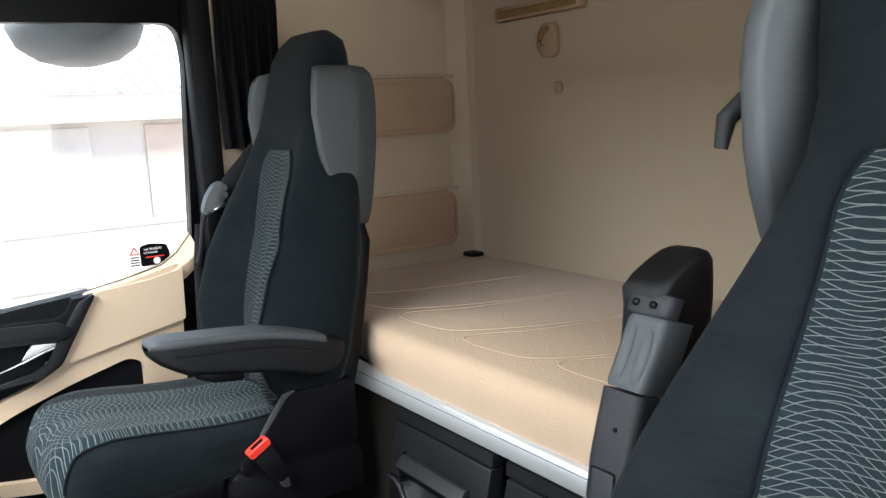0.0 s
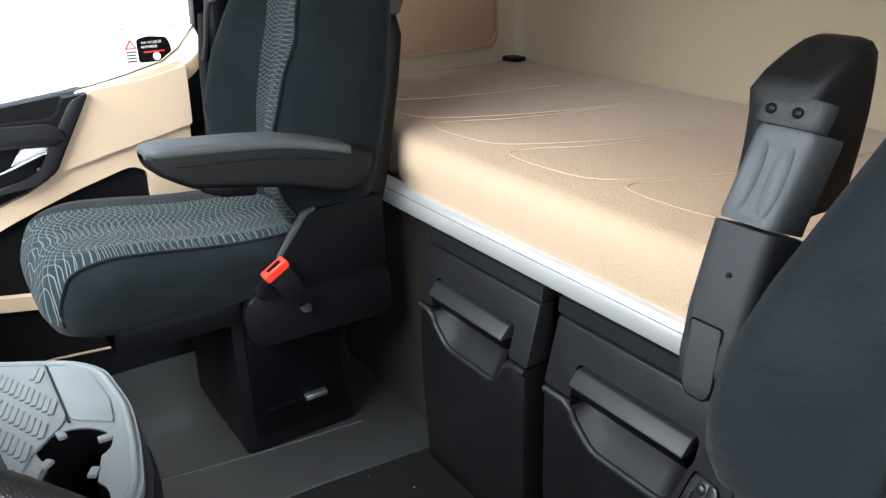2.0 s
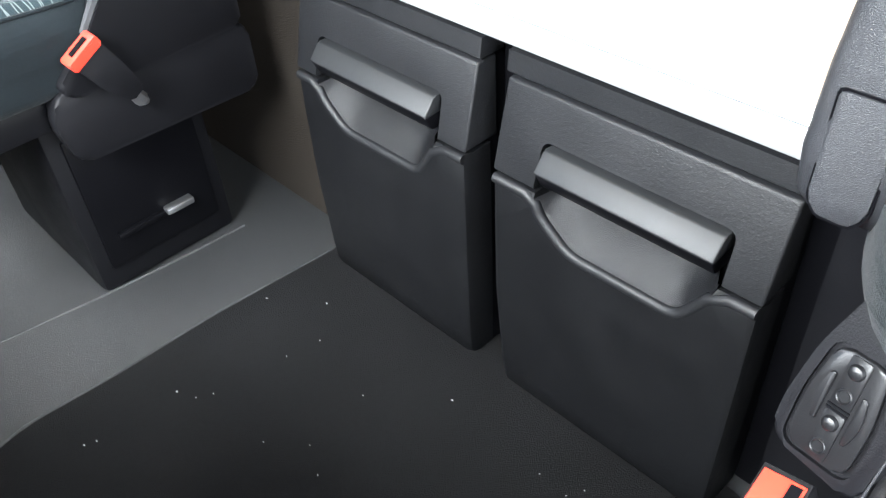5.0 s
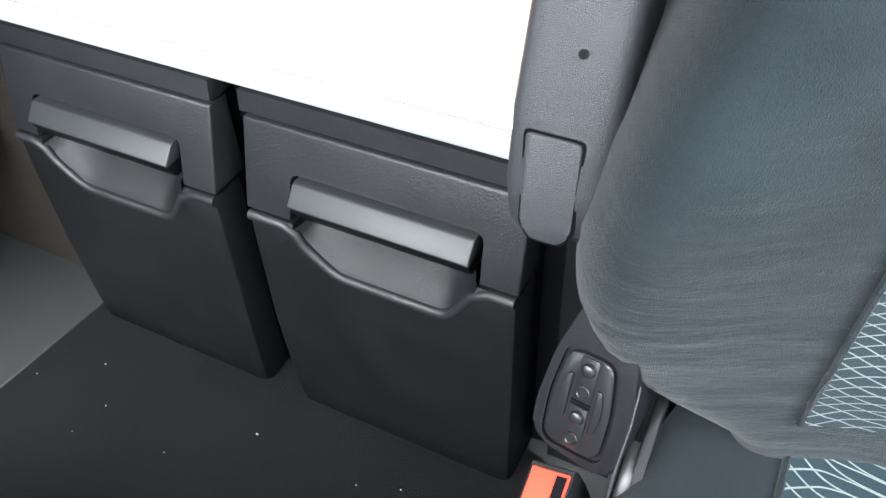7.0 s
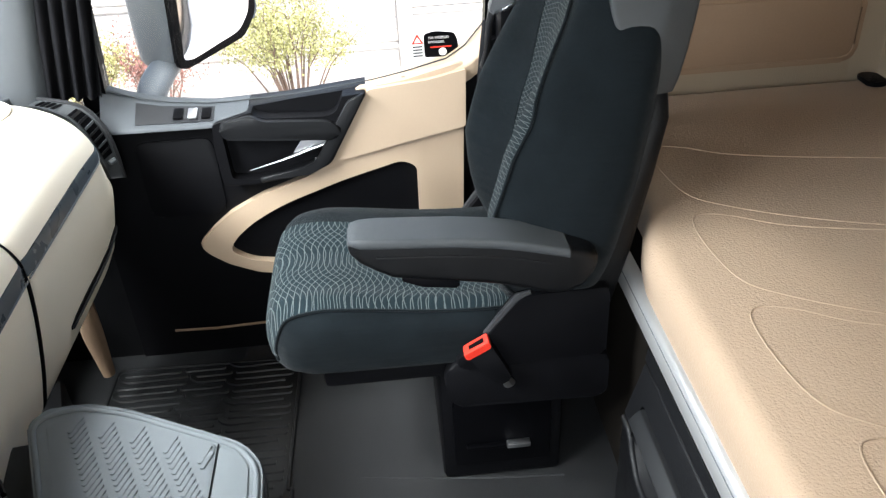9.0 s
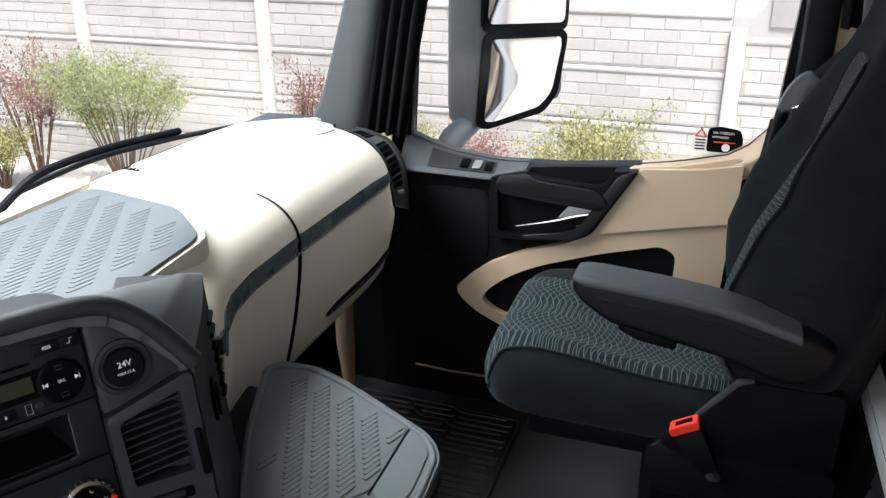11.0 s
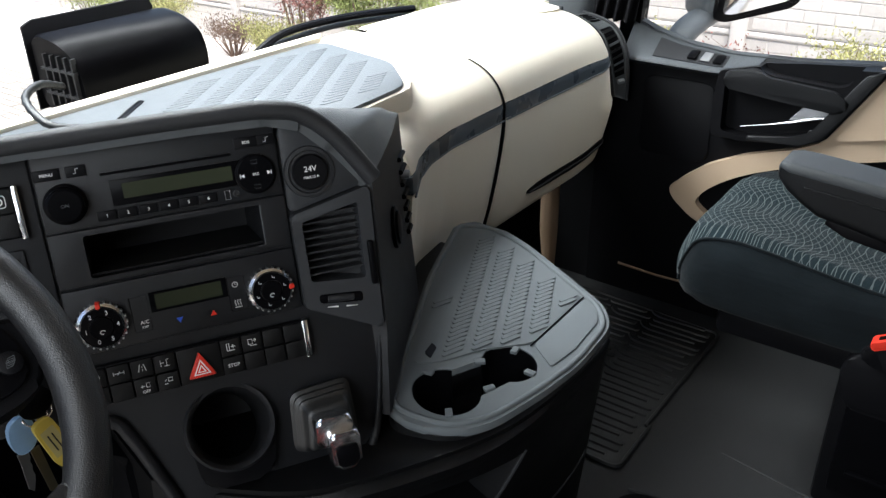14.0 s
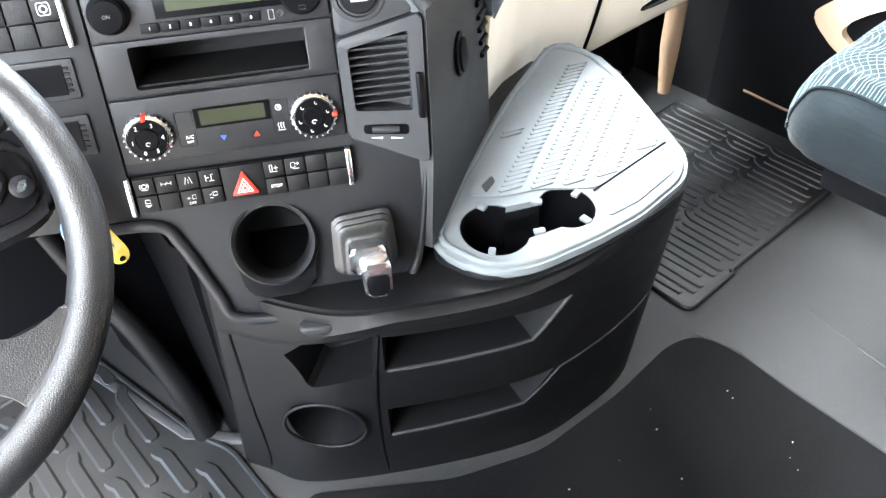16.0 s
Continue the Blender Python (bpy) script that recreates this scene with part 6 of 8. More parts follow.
# switch bar
bank = part("switch_bar", tile(-0.129, 0.128, -0.092, -0.047, -0.004, 0.003, 0.001), GLOSS_BLACK, console, "two rows of rocker switches")
for u in (-0.1285, 0.1235):
    part("end_cap", tile(u - 0.0035, u + 0.0035, -0.093, -0.046, 0.0, 0.010, 0.002), CHROME, bank, "chrome end piece")
ROUND = [(3 * math.cos(a), 3 * math.sin(a)) for a in (2 * math.pi * i / 14 for i in range(15))]
SYMBOLS = {
    1: [ROUND, [(-4.2, -3.2), (-5.4, 0), (-4.2, 3.2)], [(4.2, -3.2), (5.4, 0), (4.2, 3.2)], [(-4, -5), (4, -5)]],
    2: [[(-6, 0), (6, 0)], [(-6, -2.5), (-6, 2.5)], [(6, -2.5), (6, 2.5)], [(-1.5, -2), (1.5, 2)]],
    3: [[(-4.5, -5), (-2, 5)], [(4.5, -5), (2, 5)], [(0, -4), (0, -2)], [(0, 0), (0, 2)]],
    4: [[(-5, -5), (-5, 4)], [(-5, 0), (-1, 0)], [(2, -5), (2, 4), (5, 4)], [(-1, -5), (5, -5)]],
    5: [[(-3, 1), (-3, 6), (3, 6), (3, 1), (-3, 1)], [(-4, -2), (4, -2)], [(-2, -4), (2, -4)]],
    6: [[(-6, 0), (-1, 0)], [(-4, 2), (-4, -2)], [(1, -2), (1, 4), (5, 4), (5, -2), (1, -2)]],
    7: [[(-5, -4), (-1, -4)], [(0, -1), (0, 4), (5, 4), (5, -1), (0, -1)], [(-4, 0), (-2, 2)]],
    8: [[(-5, -4), (-5, 5), (-2, 5), (-2, -4)], [(0, 0), (5, 0)], [(2.5, -2.5), (2.5, 2.5)], [(-5, -5), (4, -5)]],
    9: [[(-5, -3), (-5, 4), (0, 4), (0, -3), (-5, -3)], [(1, 2), (5, 2)], [(3, 0), (5, 2), (3, 4)], [(-3, -5), (5, -5)]],
}
icons = {(0, 0): 1, (1, 0): 2, (2, 0): 3, (3, 0): 4, (0, 1): 5, (2, 1): 6, (3, 1): 7, (6, 0): 8, (7, 0): 9}
for col in range(10):
    if col in (4, 5):
        continue
    for row in range(2):
        u0 = -0.1235 + col * 0.0245
        v1 = -0.048 - row * 0.022
        s = part("switch", tile(u0 + 0.0006, u0 + 0.0238, v1 - 0.0212, v1 - 0.0006, 0.002, 0.0065, 0.0012), SOFT_BLACK, bank)
        c, r = u0 + 0.0122, v1 - 0.0105
        kind = icons.get((col, row), 0)
        if (col, row) == (6, 1):
            mark(s, "STOP", c, r, 0.0056, 0.0068)
        if kind == 6:
            mark(s, "OFF", c, r - 0.006, 0.0048, 0.0068)
        if kind:
            for path in SYMBOLS[kind]:
                part("symbol", bar([on(c + a * 0.00092, r + 0.0005 + b * 0.00085, 0.0066) for a, b in path], 0.00042, 5), WHITE, s)
part("hazard_base", tile(-0.0245, 0.0235, -0.0912, -0.0486, 0.002, 0.006, 0.0012), SOFT_BLACK, bank)
tri = part("hazard_button", face(rounded([(-0.0165, -0.085), (0.0155, -0.085), (-0.0005, -0.0545)], 0.003, 3), 0.005, 0.010, 0.0015), RED, bank, "red triangular hazard button")
for k, mt, w in ((0.60, WHITE, 0.0104), (0.46, RED, 0.0107), (0.30, WHITE, 0.0110), (0.18, RED, 0.0113)):
    part("triangle_line", face([(-0.0005 - 0.016 * k, -0.0755 - 0.0095 * k), (-0.0005 + 0.016 * k, -0.0755 - 0.0095 * k), (-0.0005, -0.0755 + 0.021 * k)], 0.009, w), mt, tri)
# side socket
sock_face = part("socket_panel", face(rounded([(0.128, 0.082), (0.218, 0.102), (0.190, 0.150), (0.160, 0.180), (0.129, 0.182)], 0.008), -0.004, 0.003, 0.002), VENT_GREY, console, "dark grey corner panel")
ring = part("socket_ring", turned([(0.030, 0), (0.029, 0.003), (0.025, 0.0035), (0.0235, 0.001)], 36, knob_m(0.158, 0.126, 0.003)), CHARCOAL, sock_face)
capk = part("socket_cap", turned([(0.0205, 0), (0.0205, 0.006), (0.019, 0.008)], 32, knob_m(0.158, 0.126, 0.003)), BLACK, sock_face, "24 volt socket cap")
mark(capk, "24V", 0.158, 0.130, 0.0092, 0.0114)
mark(capk, "MAX.15 A", 0.158, 0.1205, 0.0042, 0.0114)
# vent with slats
vent_out = [(0.127, 0.080), (0.224, 0.100), (0.219, -0.078), (0.127, -0.032)]
vf = part("vent_frame", face(rounded(vent_out, 0.006), -0.004, 0.012, 0.004), VENT_GREY, console, "dark grey vent frame")
cut = rounded([(0.138, 0.070), (0.207, 0.083), (0.205, -0.010), (0.139, -0.002)], 0.004, 2)
carve(vf, face(cut, -0.06, 0.06))
carve(body, face(cut, -0.05, 0.05))
for i in range(9):
    part("slat", tile(0.137, 0.207, 0.004 + i * 0.0088, 0.0058 + i * 0.0088, -0.010, 0.006), CHARCOAL, vf)
part("vent_back", tile(0.135, 0.21, -0.015, 0.088, -0.055, -0.05), GLOSS_BLACK, vf)
part("wheel_recess", face(rounded([(0.145, -0.0190), (0.198, -0.0250), (0.198, -0.0380), (0.145, -0.0300)], 0.004, 2), 0.008, 0.0128, 0.0005), GLOSS_BLACK, vf)
part("thumb_wheel", bar([on(0.155, -0.0260, 0.0118), on(0.170, -0.0275, 0.0135), on(0.186, -0.0298, 0.0118)], [0.0040, 0.0046, 0.0040], 12), CHARCOAL, vf, "ribbed thumb wheel")
part("side_wheel", tile(0.211, 0.219, -0.02, 0.035, 0.010, 0.018, 0.003), GLOSS_BLACK, vf)
for a, b in ((0.153, 0.166), (0.176, 0.190)):
    part("print", bar([on(a, -0.0345 - (a - 0.145) * 0.15, 0.0128), on(b, -0.0345 - (b - 0.145) * 0.15, 0.0128)], [0.0003, 0.0011] if a < 0.17 else [0.0011, 0.0003], 5), WHITE, vf)
# panels towards the instruments
cluster = part("cluster_panel", tile(-0.42, -0.128, -0.100, 0.188, -0.004, 0.001, 0.001), FASCIA, console, "black instrument side panel")
for v0, v1, n in ((0.052, 0.096, 0), (-0.012, 0.034, 0)):
    f = part("blank_slot", tile(-0.26, -0.148, v0, v1, 0.0, 0.006, 0.003), CHARCOAL, cluster)
    part("slot_face", tile(-0.25, -0.160, v0 + 0.006, v1 - 0.006, 0.005, 0.0075), GLOSS_BLACK, f)
    for i in range(5):
        part("tooth", tile(-0.159, -0.154, v0 + 0.009 + i * 0.006, v0 + 0.0115 + i * 0.006, 0.005, 0.008), BLACK, f)
bank2 = part("switch_bar", tile(-0.29, -0.142, 0.108, 0.162, 0.0, 0.004, 0.001), GLOSS_BLACK, cluster)
part("end_cap", tile(-0.1465, -0.140, 0.107, 0.163, 0.002, 0.010, 0.002), CHROME, bank2, "chrome end piece")
for i in range(4):
    for j in range(2):
        s = part("switch", tile(-0.172 - i * 0.026, -0.1475 - i * 0.026, 0.110 + j * 0.0255, 0.1345 + j * 0.0255, 0.003, 0.0075, 0.0012), SOFT_BLACK, bank2)
        if (i, j) == (0, 1):
            part("symbol", bar([on(-0.160 + a * 0.0062, 0.148 + b * 0.0062, 0.0077) for a, b in rounded([(-1, -1), (1, -1), (1, 1), (-1, 1)], 0.45, 3)], 0.0004, 5, closed=True), WHITE, s)
            part("symbol", bar([on(-0.160 + 0.0034 * math.cos(a), 0.148 + 0.0034 * math.sin(a), 0.0077) for a in (2 * math.pi * k / 12 for k in range(12))], 0.0007, 5, closed=True), WHITE, s)
# hood over the panel
A = [on(-0.64, 0.199, 0.012), on(-0.30, 0.200, 0.012), on(-0.10, 0.203, 0.012), on(0.05, 0.204, 0.012), on(0.120, 0.202, 0.012), on(0.160, 0.190, 0.012), on(0.196, 0.155, 0.012), on(0.230, 0.105, 0.010)]
B = [Vector(p) for p in ((-0.78, 1.25, 0.85), (-0.50, 1.10, 0.85), (-0.30, 1.02, 0.848), (-0.172, 0.988, 0.846), (-0.085, 0.952, 0.845), (-0.020, 0.936, 0.840), (0.060, 0.924, 0.829), (0.086, 0.922, 0.818))]


def hood(u, v):
    k = u * (len(A) - 1)
    i = min(int(k), len(A) - 2)
    f = k - i
    a, b = A[i].lerp(A[i + 1], f), B[i].lerp(B[i + 1], f)
    n = (B[i] - A[i]).cross(A[i + 1] - A[i]).normalized()
    n = -n if n.z < 0 else n
    p = a.lerp(b, v) + n * (0.007 * math.sin(v * math.pi) - 0.006 * (1 - v) ** 3)
    if v > 0.85:
        p.z -= (v - 0.85) * 0.06
    return p, n


part("hood", plate(hood, 56, 14, 0.012), SHELL, console, "dark grey grained hood", sharp=60)
part("hood_lip", bar([p.lerp(q, 0.02) for p, q in zip(smooth(A, 6), smooth(B, 6))], 0.011, 10), CHARCOAL, console)
# side cheek towards the passenger
P = [on(0.230, 0.105, 0.006), Vector((0.088, 0.924, 0.808)), Vector((0.097, 0.916, 0.62)), Vector((0.070, 0.880, 0.50)), on(0.214, -0.200, 0.0), on(0.224, -0.08, 0.006)]
c_in = Vector((-0.05, 0.10, 0.0))
bm = bmesh.new()
loft(bm, [P, [p + c_in for p in P]])
cheek = part("side_cheek", bm, CHARCOAL, console, "charcoal side cheek", sharp=30)
def side_at(f, z):
    p = P[5].lerp(P[2], f)
    q = P[0].lerp(P[1], f)
    k = (z - p.z) / (q.z - p.z)
    return p.lerp(q, k)


n_side = (P[1] - P[0]).cross(P[5] - P[0]).normalized()
n_side = -n_side if n_side.y > 0 else n_side
rot = n_side.to_track_quat("Z", "Y").to_matrix().to_4x4()
part("side_socket", turned([(0.022, -0.004), (0.022, 0.003), (0.018, 0.004), (0.017, 0.007), (0.014, 0.008)], 24, Matrix.Translation(side_at(0.50, 0.690)) @ rot, 1.4), GLOSS_BLACK, cheek, "round side socket")
for i in range(7):
    z = 0.755 - i * 0.020
    a, b = side_at(0.80 + 0.01 * i, z), side_at(0.97, z - 0.004)
    part("slat", bar([a + n_side * 0.002, b + n_side * 0.002], 0.004, 6), GLOSS_BLACK, cheek)
part("vent_knob", turned([(0.007, 0), (0.006, 0.012)], 10, Matrix.Translation(side_at(0.88, 0.725)) @ rot), STEEL, cheek)

# cup ring on the panel
part("cup_holder", turned([(0.040, -0.135), (0.044, -0.004), (0.046, 0.010), (0.050, 0.014), (0.053, 0.008), (0.054, -0.03)], 40, CUP_M, 1.0, False), CHARCOAL, console, "round cup holder", sharp=60)
apron = part("cup_apron", slab(rounded([(-0.032, -0.150), (0.070, -0.150), (0.060, -0.228), (-0.022, -0.226)], 0.02), -0.012, 0.0, "y", 0.005, 2, PANEL), BLACK, console)
carve(apron, turned([(0.0455, -0.145), (0.0455, 0.06)], 36, CUP_M))
# gear selector
gear = thing("gear_selector", tuple(on(0.128, -0.17)), "black rubber gaiter with a chrome gear selector knob", "gear selector")
rings = []
for k, w in ((1.0, 0.0), (1.03, 0.008), (0.92, 0.011), (0.95, 0.018), (0.84, 0.021), (0.87, 0.028), (0.74, 0.031), (0.72, 0.042), (0.60, 0.046)):
    rings.append([on(0.128 + x * k, -0.170 + y * k, w) for x, y in rounded([(-0.040, -0.040), (0.040, -0.036), (0.036, 0.040), (-0.036, 0.036)], 0.012, 3)])
part("gaiter", loft(bmesh.new(), rings), RUBBER, gear, "black ribbed gaiter", sharp=60)
stem = part("knob", slab(rounded([(0.104, -0.182), (0.150, -0.182), (0.148, -0.148), (0.106, -0.148)], 0.008), -0.070, -0.040, "y", 0.006, 3, PANEL), CHROME, gear, "chrome selector head")
part("lever", slab(rounded([(0.118, -0.208), (0.150, -0.208), (0.152, -0.163), (0.116, -0.163)], 0.008), -0.085, -0.055, "y", 0.006, 3, PANEL), CHROME, stem)
part("insert", slab(rounded([(0.122, -0.204), (0.146, -0.204), (0.148, -0.178), (0.120, -0.178)], 0.006), -0.088, -0.084, "y", 0.002, 2, PANEL), GLOSS_BLACK, stem)

# ---- tray with cup holders ----
def tz(y):
    return 0.495 + 0.11 * (y - 0.64)


tray_pts = rounded([(-0.165, 0.757), (-0.075, 0.810), (0.13, 0.912), (0.318, 0.985), (0.352, 0.925), (0.334, 0.842), (0.255, 0.652), (0.212, 0.620), (0.10, 0.612), (0.012, 0.622), (-0.088, 0.642), (-0.142, 0.676)], 0.03, 4)


def tilted(bm):
    for v in bm.verts:
        v.co.z += 0.11 * (v.co.y - 0.64)
    return bm


table = thing("console_tray", (0.08, 0.78, 0.48), "slate grey console tray with ribbed mat and two cup holders", "tray")
deck = part("deck", tilted(slab(tray_pts, 0.480, 0.492, "z", 0.006, 3)), TRAY, table, "slate grey tray top", sharp=50)
skirt = part("skirt", tilted(slab([(x + (0.09 - x) * 0.006, y + (0.78 - y) * 0.006) for x, y in tray_pts], 0.440, 0.4815, "z", 0.002)), SOFT_BLACK, table, "black edge below the tray top", sharp=50)
rim_path = [Vector((x, y, 0.494 + 0.11 * (y - 0.64))) for x, y in tray_pts]
ctr = Vector((0.09, 0.76, 0.5))
part("rim", bar([p.lerp(ctr, 0.055) - Vector((0, 0, 0.0015)) for p in rim_path], 0.0045, 8, closed=True), TRAY, table, "raised rim", sharp=60)
C1, C2 = (-0.076, 0.722), (0.031, 0.690)
CHANNEL = [(-0.06, 0.684), (0.02, 0.662), (0.034, 0.715), (-0.046, 0.748)]
for c, r in ((C1, 0.047), (C2, 0.040)):
    for body in (deck, skirt):
        carve(body, tilted(turned([(r, 0.40), (r, 0.60)], 36, Matrix.Translation((c[0], c[1], 0)))))
for body in (deck, skirt):
    carve(body, tilted(slab(CHANNEL, 0.40, 0.60, "z")))
for c, r in ((C1, 0.0464), (C2, 0.0394)):
    cupw = part("cup_well", tilted(turned([(0.001, 0.395), (r * 0.86, 0.395), (r * 0.9, 0.40), (r, 0.490), (r + 0.0004, 0.490), (r + 0.0004, 0.388), (0.001, 0.388)], 36, Matrix.Translation((c[0], c[1], 0)))), GLOSS_BLACK, table, "black cup well")
    for q in (0.35, 0.6):
        part("well_ring", tilted(bar([(c[0] + r * q * math.cos(a), c[1] + r * q * math.sin(a), 0.396) for a in (2 * math.pi * i / 28 for i in range(28))], 0.0012, 6, closed=True)), GLOSS_BLACK, cupw)
    carve(cupw, tilted(slab(CHANNEL, 0.415, 0.60, "z")))
part("channel_floor", tilted(slab(CHANNEL, 0.409, 0.4145, "z")), GLOSS_BLACK, table, "black floor of the channel between the wells")
for x, y, a in ((-0.108, 0.695, 40), (-0.060, 0.765, -80), (-0.032, 0.682, 150), (0.006, 0.724, -50), (0.062, 0.700, 190), (0.033, 0.657, 90)):
    m = Matrix.Translation((x, y, tz(y) - 0.003)) @ pose(0, 0, 0, 0, 0, a)
    part("cup_grip", cube(-0.008, 0.008, -0.005, 0.005, -0.003, 0.0025, 0.0015, m=m), TRAY, table)
mat_area = [(-0.062, 0.790), (0.06, 0.852), (0.16, 0.897), (0.300, 0.950), (0.326, 0.912), (0.311, 0.846), (0.250, 0.690), (0.092, 0.688), (0.030, 0.735), (-0.030, 0.762)]
matp = part("mat", tilted(slab(rounded(mat_area, 0.012, 3), 0.491, 0.4945, "z", 0.001)), TRAY, table, "ribbed rubber mat")
bm = bmesh.new()
for c in range(-1, 8):
    for r in range(-16, 36):
        x, y = -0.015 + c * 0.030 + r * 0.0104, 0.801 - c * 0.028 + r * 0.0049
        if all(inside(mat_area, x + dx, y + dy) for dx, dy in ((0.020, -0.006), (-0.020, 0.006))):
            rib(bm, x, y, 0.036, -17, 0.4938, 0.0034, 0.0030)
rb = part("ribs", tilted(bm), TRAY, matp, "rows of raised anti-slip ribs")
rb["kind"] = "stuff"
part("strap", tilted(slab(rounded([(0.090, 0.684), (0.247, 0.686), (0.229, 0.655), (0.205, 0.640), (0.120, 0.634), (0.062, 0.640)], 0.008, 3), 0.4915, 0.4945, "z", 0.001)), TRAY, table, "flat grey panel beside the cup wells")
part("strap_groove", tilted(bar([(0.084, 0.687, 0.4940), (0.250, 0.6885, 0.4940)], 0.0013, 6)), GLOSS_BLACK, table, "dark joint before the ribbed mat")
part("slot", tilted(slab(rounded([(-0.038, 0.778), (-0.012, 0.786), (-0.008, 0.798), (-0.034, 0.792)], 0.004), 0.4930, 0.4955, "z")), GLOSS_BLACK, table)

# ---- lower console with open shelves ----
TOPC = [(-0.40, 0.93), (-0.33, 0.80), (-0.269, 0.736), (-0.15, 0.665), (-0.043, 0.625), (0.10, 0.612), (0.20, 0.618), (0.254, 0.652), (0.30, 0.75), (0.33, 0.84)]
BOTC = [(-0.405, 0.985), (-0.383, 0.944), (-0.34, 0.871), (-0.181, 0.763), (-0.017, 0.68), (0.10, 0.662), (0.20, 0.664), (0.26, 0.69), (0.30, 0.76), (0.33, 0.84)]


def bend(table, i, f):
    """A point on the smooth curve through a table's points, after point i."""
    a, b, c, d = (Vector(table[min(max(j, 0), len(table) - 1)]) for j in (i - 1, i, i + 1, i + 2))
    return 0.5 * (2 * b + (c - a) * f + (2 * a - 5 * b + 4 * c - d) * f * f + (3 * b - a - 3 * c + d) * f ** 3)


def cons(s, z, inn=0.0):
    """A point on the lower console's curved front; s runs round it from 0 to 9."""
    i = min(int(s), 8)
    f = s - i
    a, b = bend(TOPC, i, f), bend(BOTC, i, f)
    p = b.lerp(a, z / 0.47)
    if inn:
        p = p.lerp(Vector((0.05, 1.10)), inn / (p - Vector((0.05, 1.10))).length)
    return Vector((p.x, p.y, z))


low = thing("lower_console", (0.0, 0.85, 0.0), "black lower console with open shelves and a round recess", "console")
ss_ = [i * 0.125 for i in range(73)]
rings = []
for z in (0.0, 0.02, 0.12, 0.24, 0.36, 0.44, 0.478):
    rings.append([cons(s, z) for s in ss_] + [Vector((0.30, 1.10, z)), Vector((-0.35, 1.15, z))])
lc = part("body", loft(bmesh.new(), rings), SOFT_BLACK, low, "black plastic console body", sharp=40)


def along_front(pts, inn, k=6):
    """A line on the console's front through points in s and z, close-set."""
    out = []
    for (s0, z0), (s1, z1) in zip(pts, pts[1:]):
        out += [cons(s0 + (s1 - s0) * j / k, z0 + (z1 - z0) * j / k, inn) for j in range(k)]
    return out + [cons(*pts[-1], inn)]


def wedge(pts, depth=0.075):
    """A cutting shape: an outline in s and z, pushed into the console."""
    dense = []
    for (s0, z0), (s1, z1) in zip(pts, pts[1:] + pts[:1]):
        for j in range(5):
            dense.append((s0 + (s1 - s0) * j / 5, z0 + (z1 - z0) * j / 5))
    return loft(bmesh.new(), [[cons(s, z, -0.03) for s, z in dense], [cons(s, z, depth) for s, z in dense]])


carve(lc, wedge([(2.30, 0.332), (3.76, 0.332), (4.14, 0.404), (2.15, 0.414)]))
carve(lc, wedge([(2.56, 0.140), (3.80, 0.151), (4.12, 0.226), (2.45, 0.222)]))
carve(lc, wedge([(1.42, 0.290), (2.20, 0.322), (2.04, 0.424), (1.08, 0.402), (0.84, 0.358), (1.28, 0.297)]))
hub_p = cons(1.86, 0.186)
hub_n = (cons(1.96, 0.186) - cons(1.76, 0.186)).cross(cons(1.86, 0.236) - cons(1.86, 0.136)).normalized()
hub_n = -hub_n if hub_n.y > 0 else hub_n
HUB = Matrix.Translation(hub_p) @ hub_n.to_track_quat("Z", "Y").to_matrix().to_4x4()
carve(lc, turned([(0.058, -0.085), (0.0615, 0.05)], 40, HUB))
part("recess_ring", bar([HUB @ Vector((0.0625 * math.cos(a), 0.0625 * math.sin(a), -0.0005)) for a in (2 * math.pi * i / 48 for i in range(48))], 0.0032, 8, closed=True), SOFT_BLACK, lc, "ring round the recess", sharp=60)
part("lip", bar(along_front([(2.32, 0.329), (3.76, 0.330), (4.16, 0.406)], 0.001), 0.0032, 8), CHARCOAL, lc)
part("lip", bar(along_front([(2.57, 0.138), (3.81, 0.149), (4.22, 0.222), (5.0, 0.225), (6.0, 0.245)], 0.001), 0.0032, 8), CHARCOAL, lc)
part("joint", bar([cons(2.10 + 0.108 * i, 0.42 - 0.08 * i, 0.0) for i in range(6)], 0.0025, 6), GLOSS_BLACK, lc)
part("joint", bar([cons(s, z, 0.0) for s, z in ((0.20, 0.40), (0.24, 0.356), (0.32, 0.29), (0.40, 0.224), (0.52, 0.17), (0.65, 0.125), (0.80, 0.08), (0.90, 0.052), (0.985, 0.02))], 0.0025, 6), GLOSS_BLACK, lc)
# shoulder between the panel and the lower console, up to the tray
rings = []
for s in [0.2 + i * 0.1 for i in range(60)]:
    p = cons(min(s, 8.9), 0.47)
    out = p.lerp(Vector((0.05, 0.95, 0.47)), -0.02 if s > 1.2 else 0.0)
    z0 = level([(0, 0.385), (0.7, 0.395), (1.5, 0.425), (2.2, 0.445), (4, 0.445), (7, 0.445)], s)
    b = level([(0, 1), (3.2, 1), (4.6, 0.15), (9, 0.15)], s)
    low_p = cons(min(s, 8.9), z0, -0.012 * b)
    inn = cons(min(s, 8.9), 0.478, 0.06)
    rings.append([low_p, cons(min(s, 8.9), z0 + 0.02, -0.016 * b), cons(min(s, 8.9), 0.470, -0.004 * b), inn, Vector((inn.x, inn.y, z0))])
shoulder = part("shoulder", loft(bmesh.new(), rings), SOFT_BLACK, low, "smooth shoulder below the tray", sharp=60)
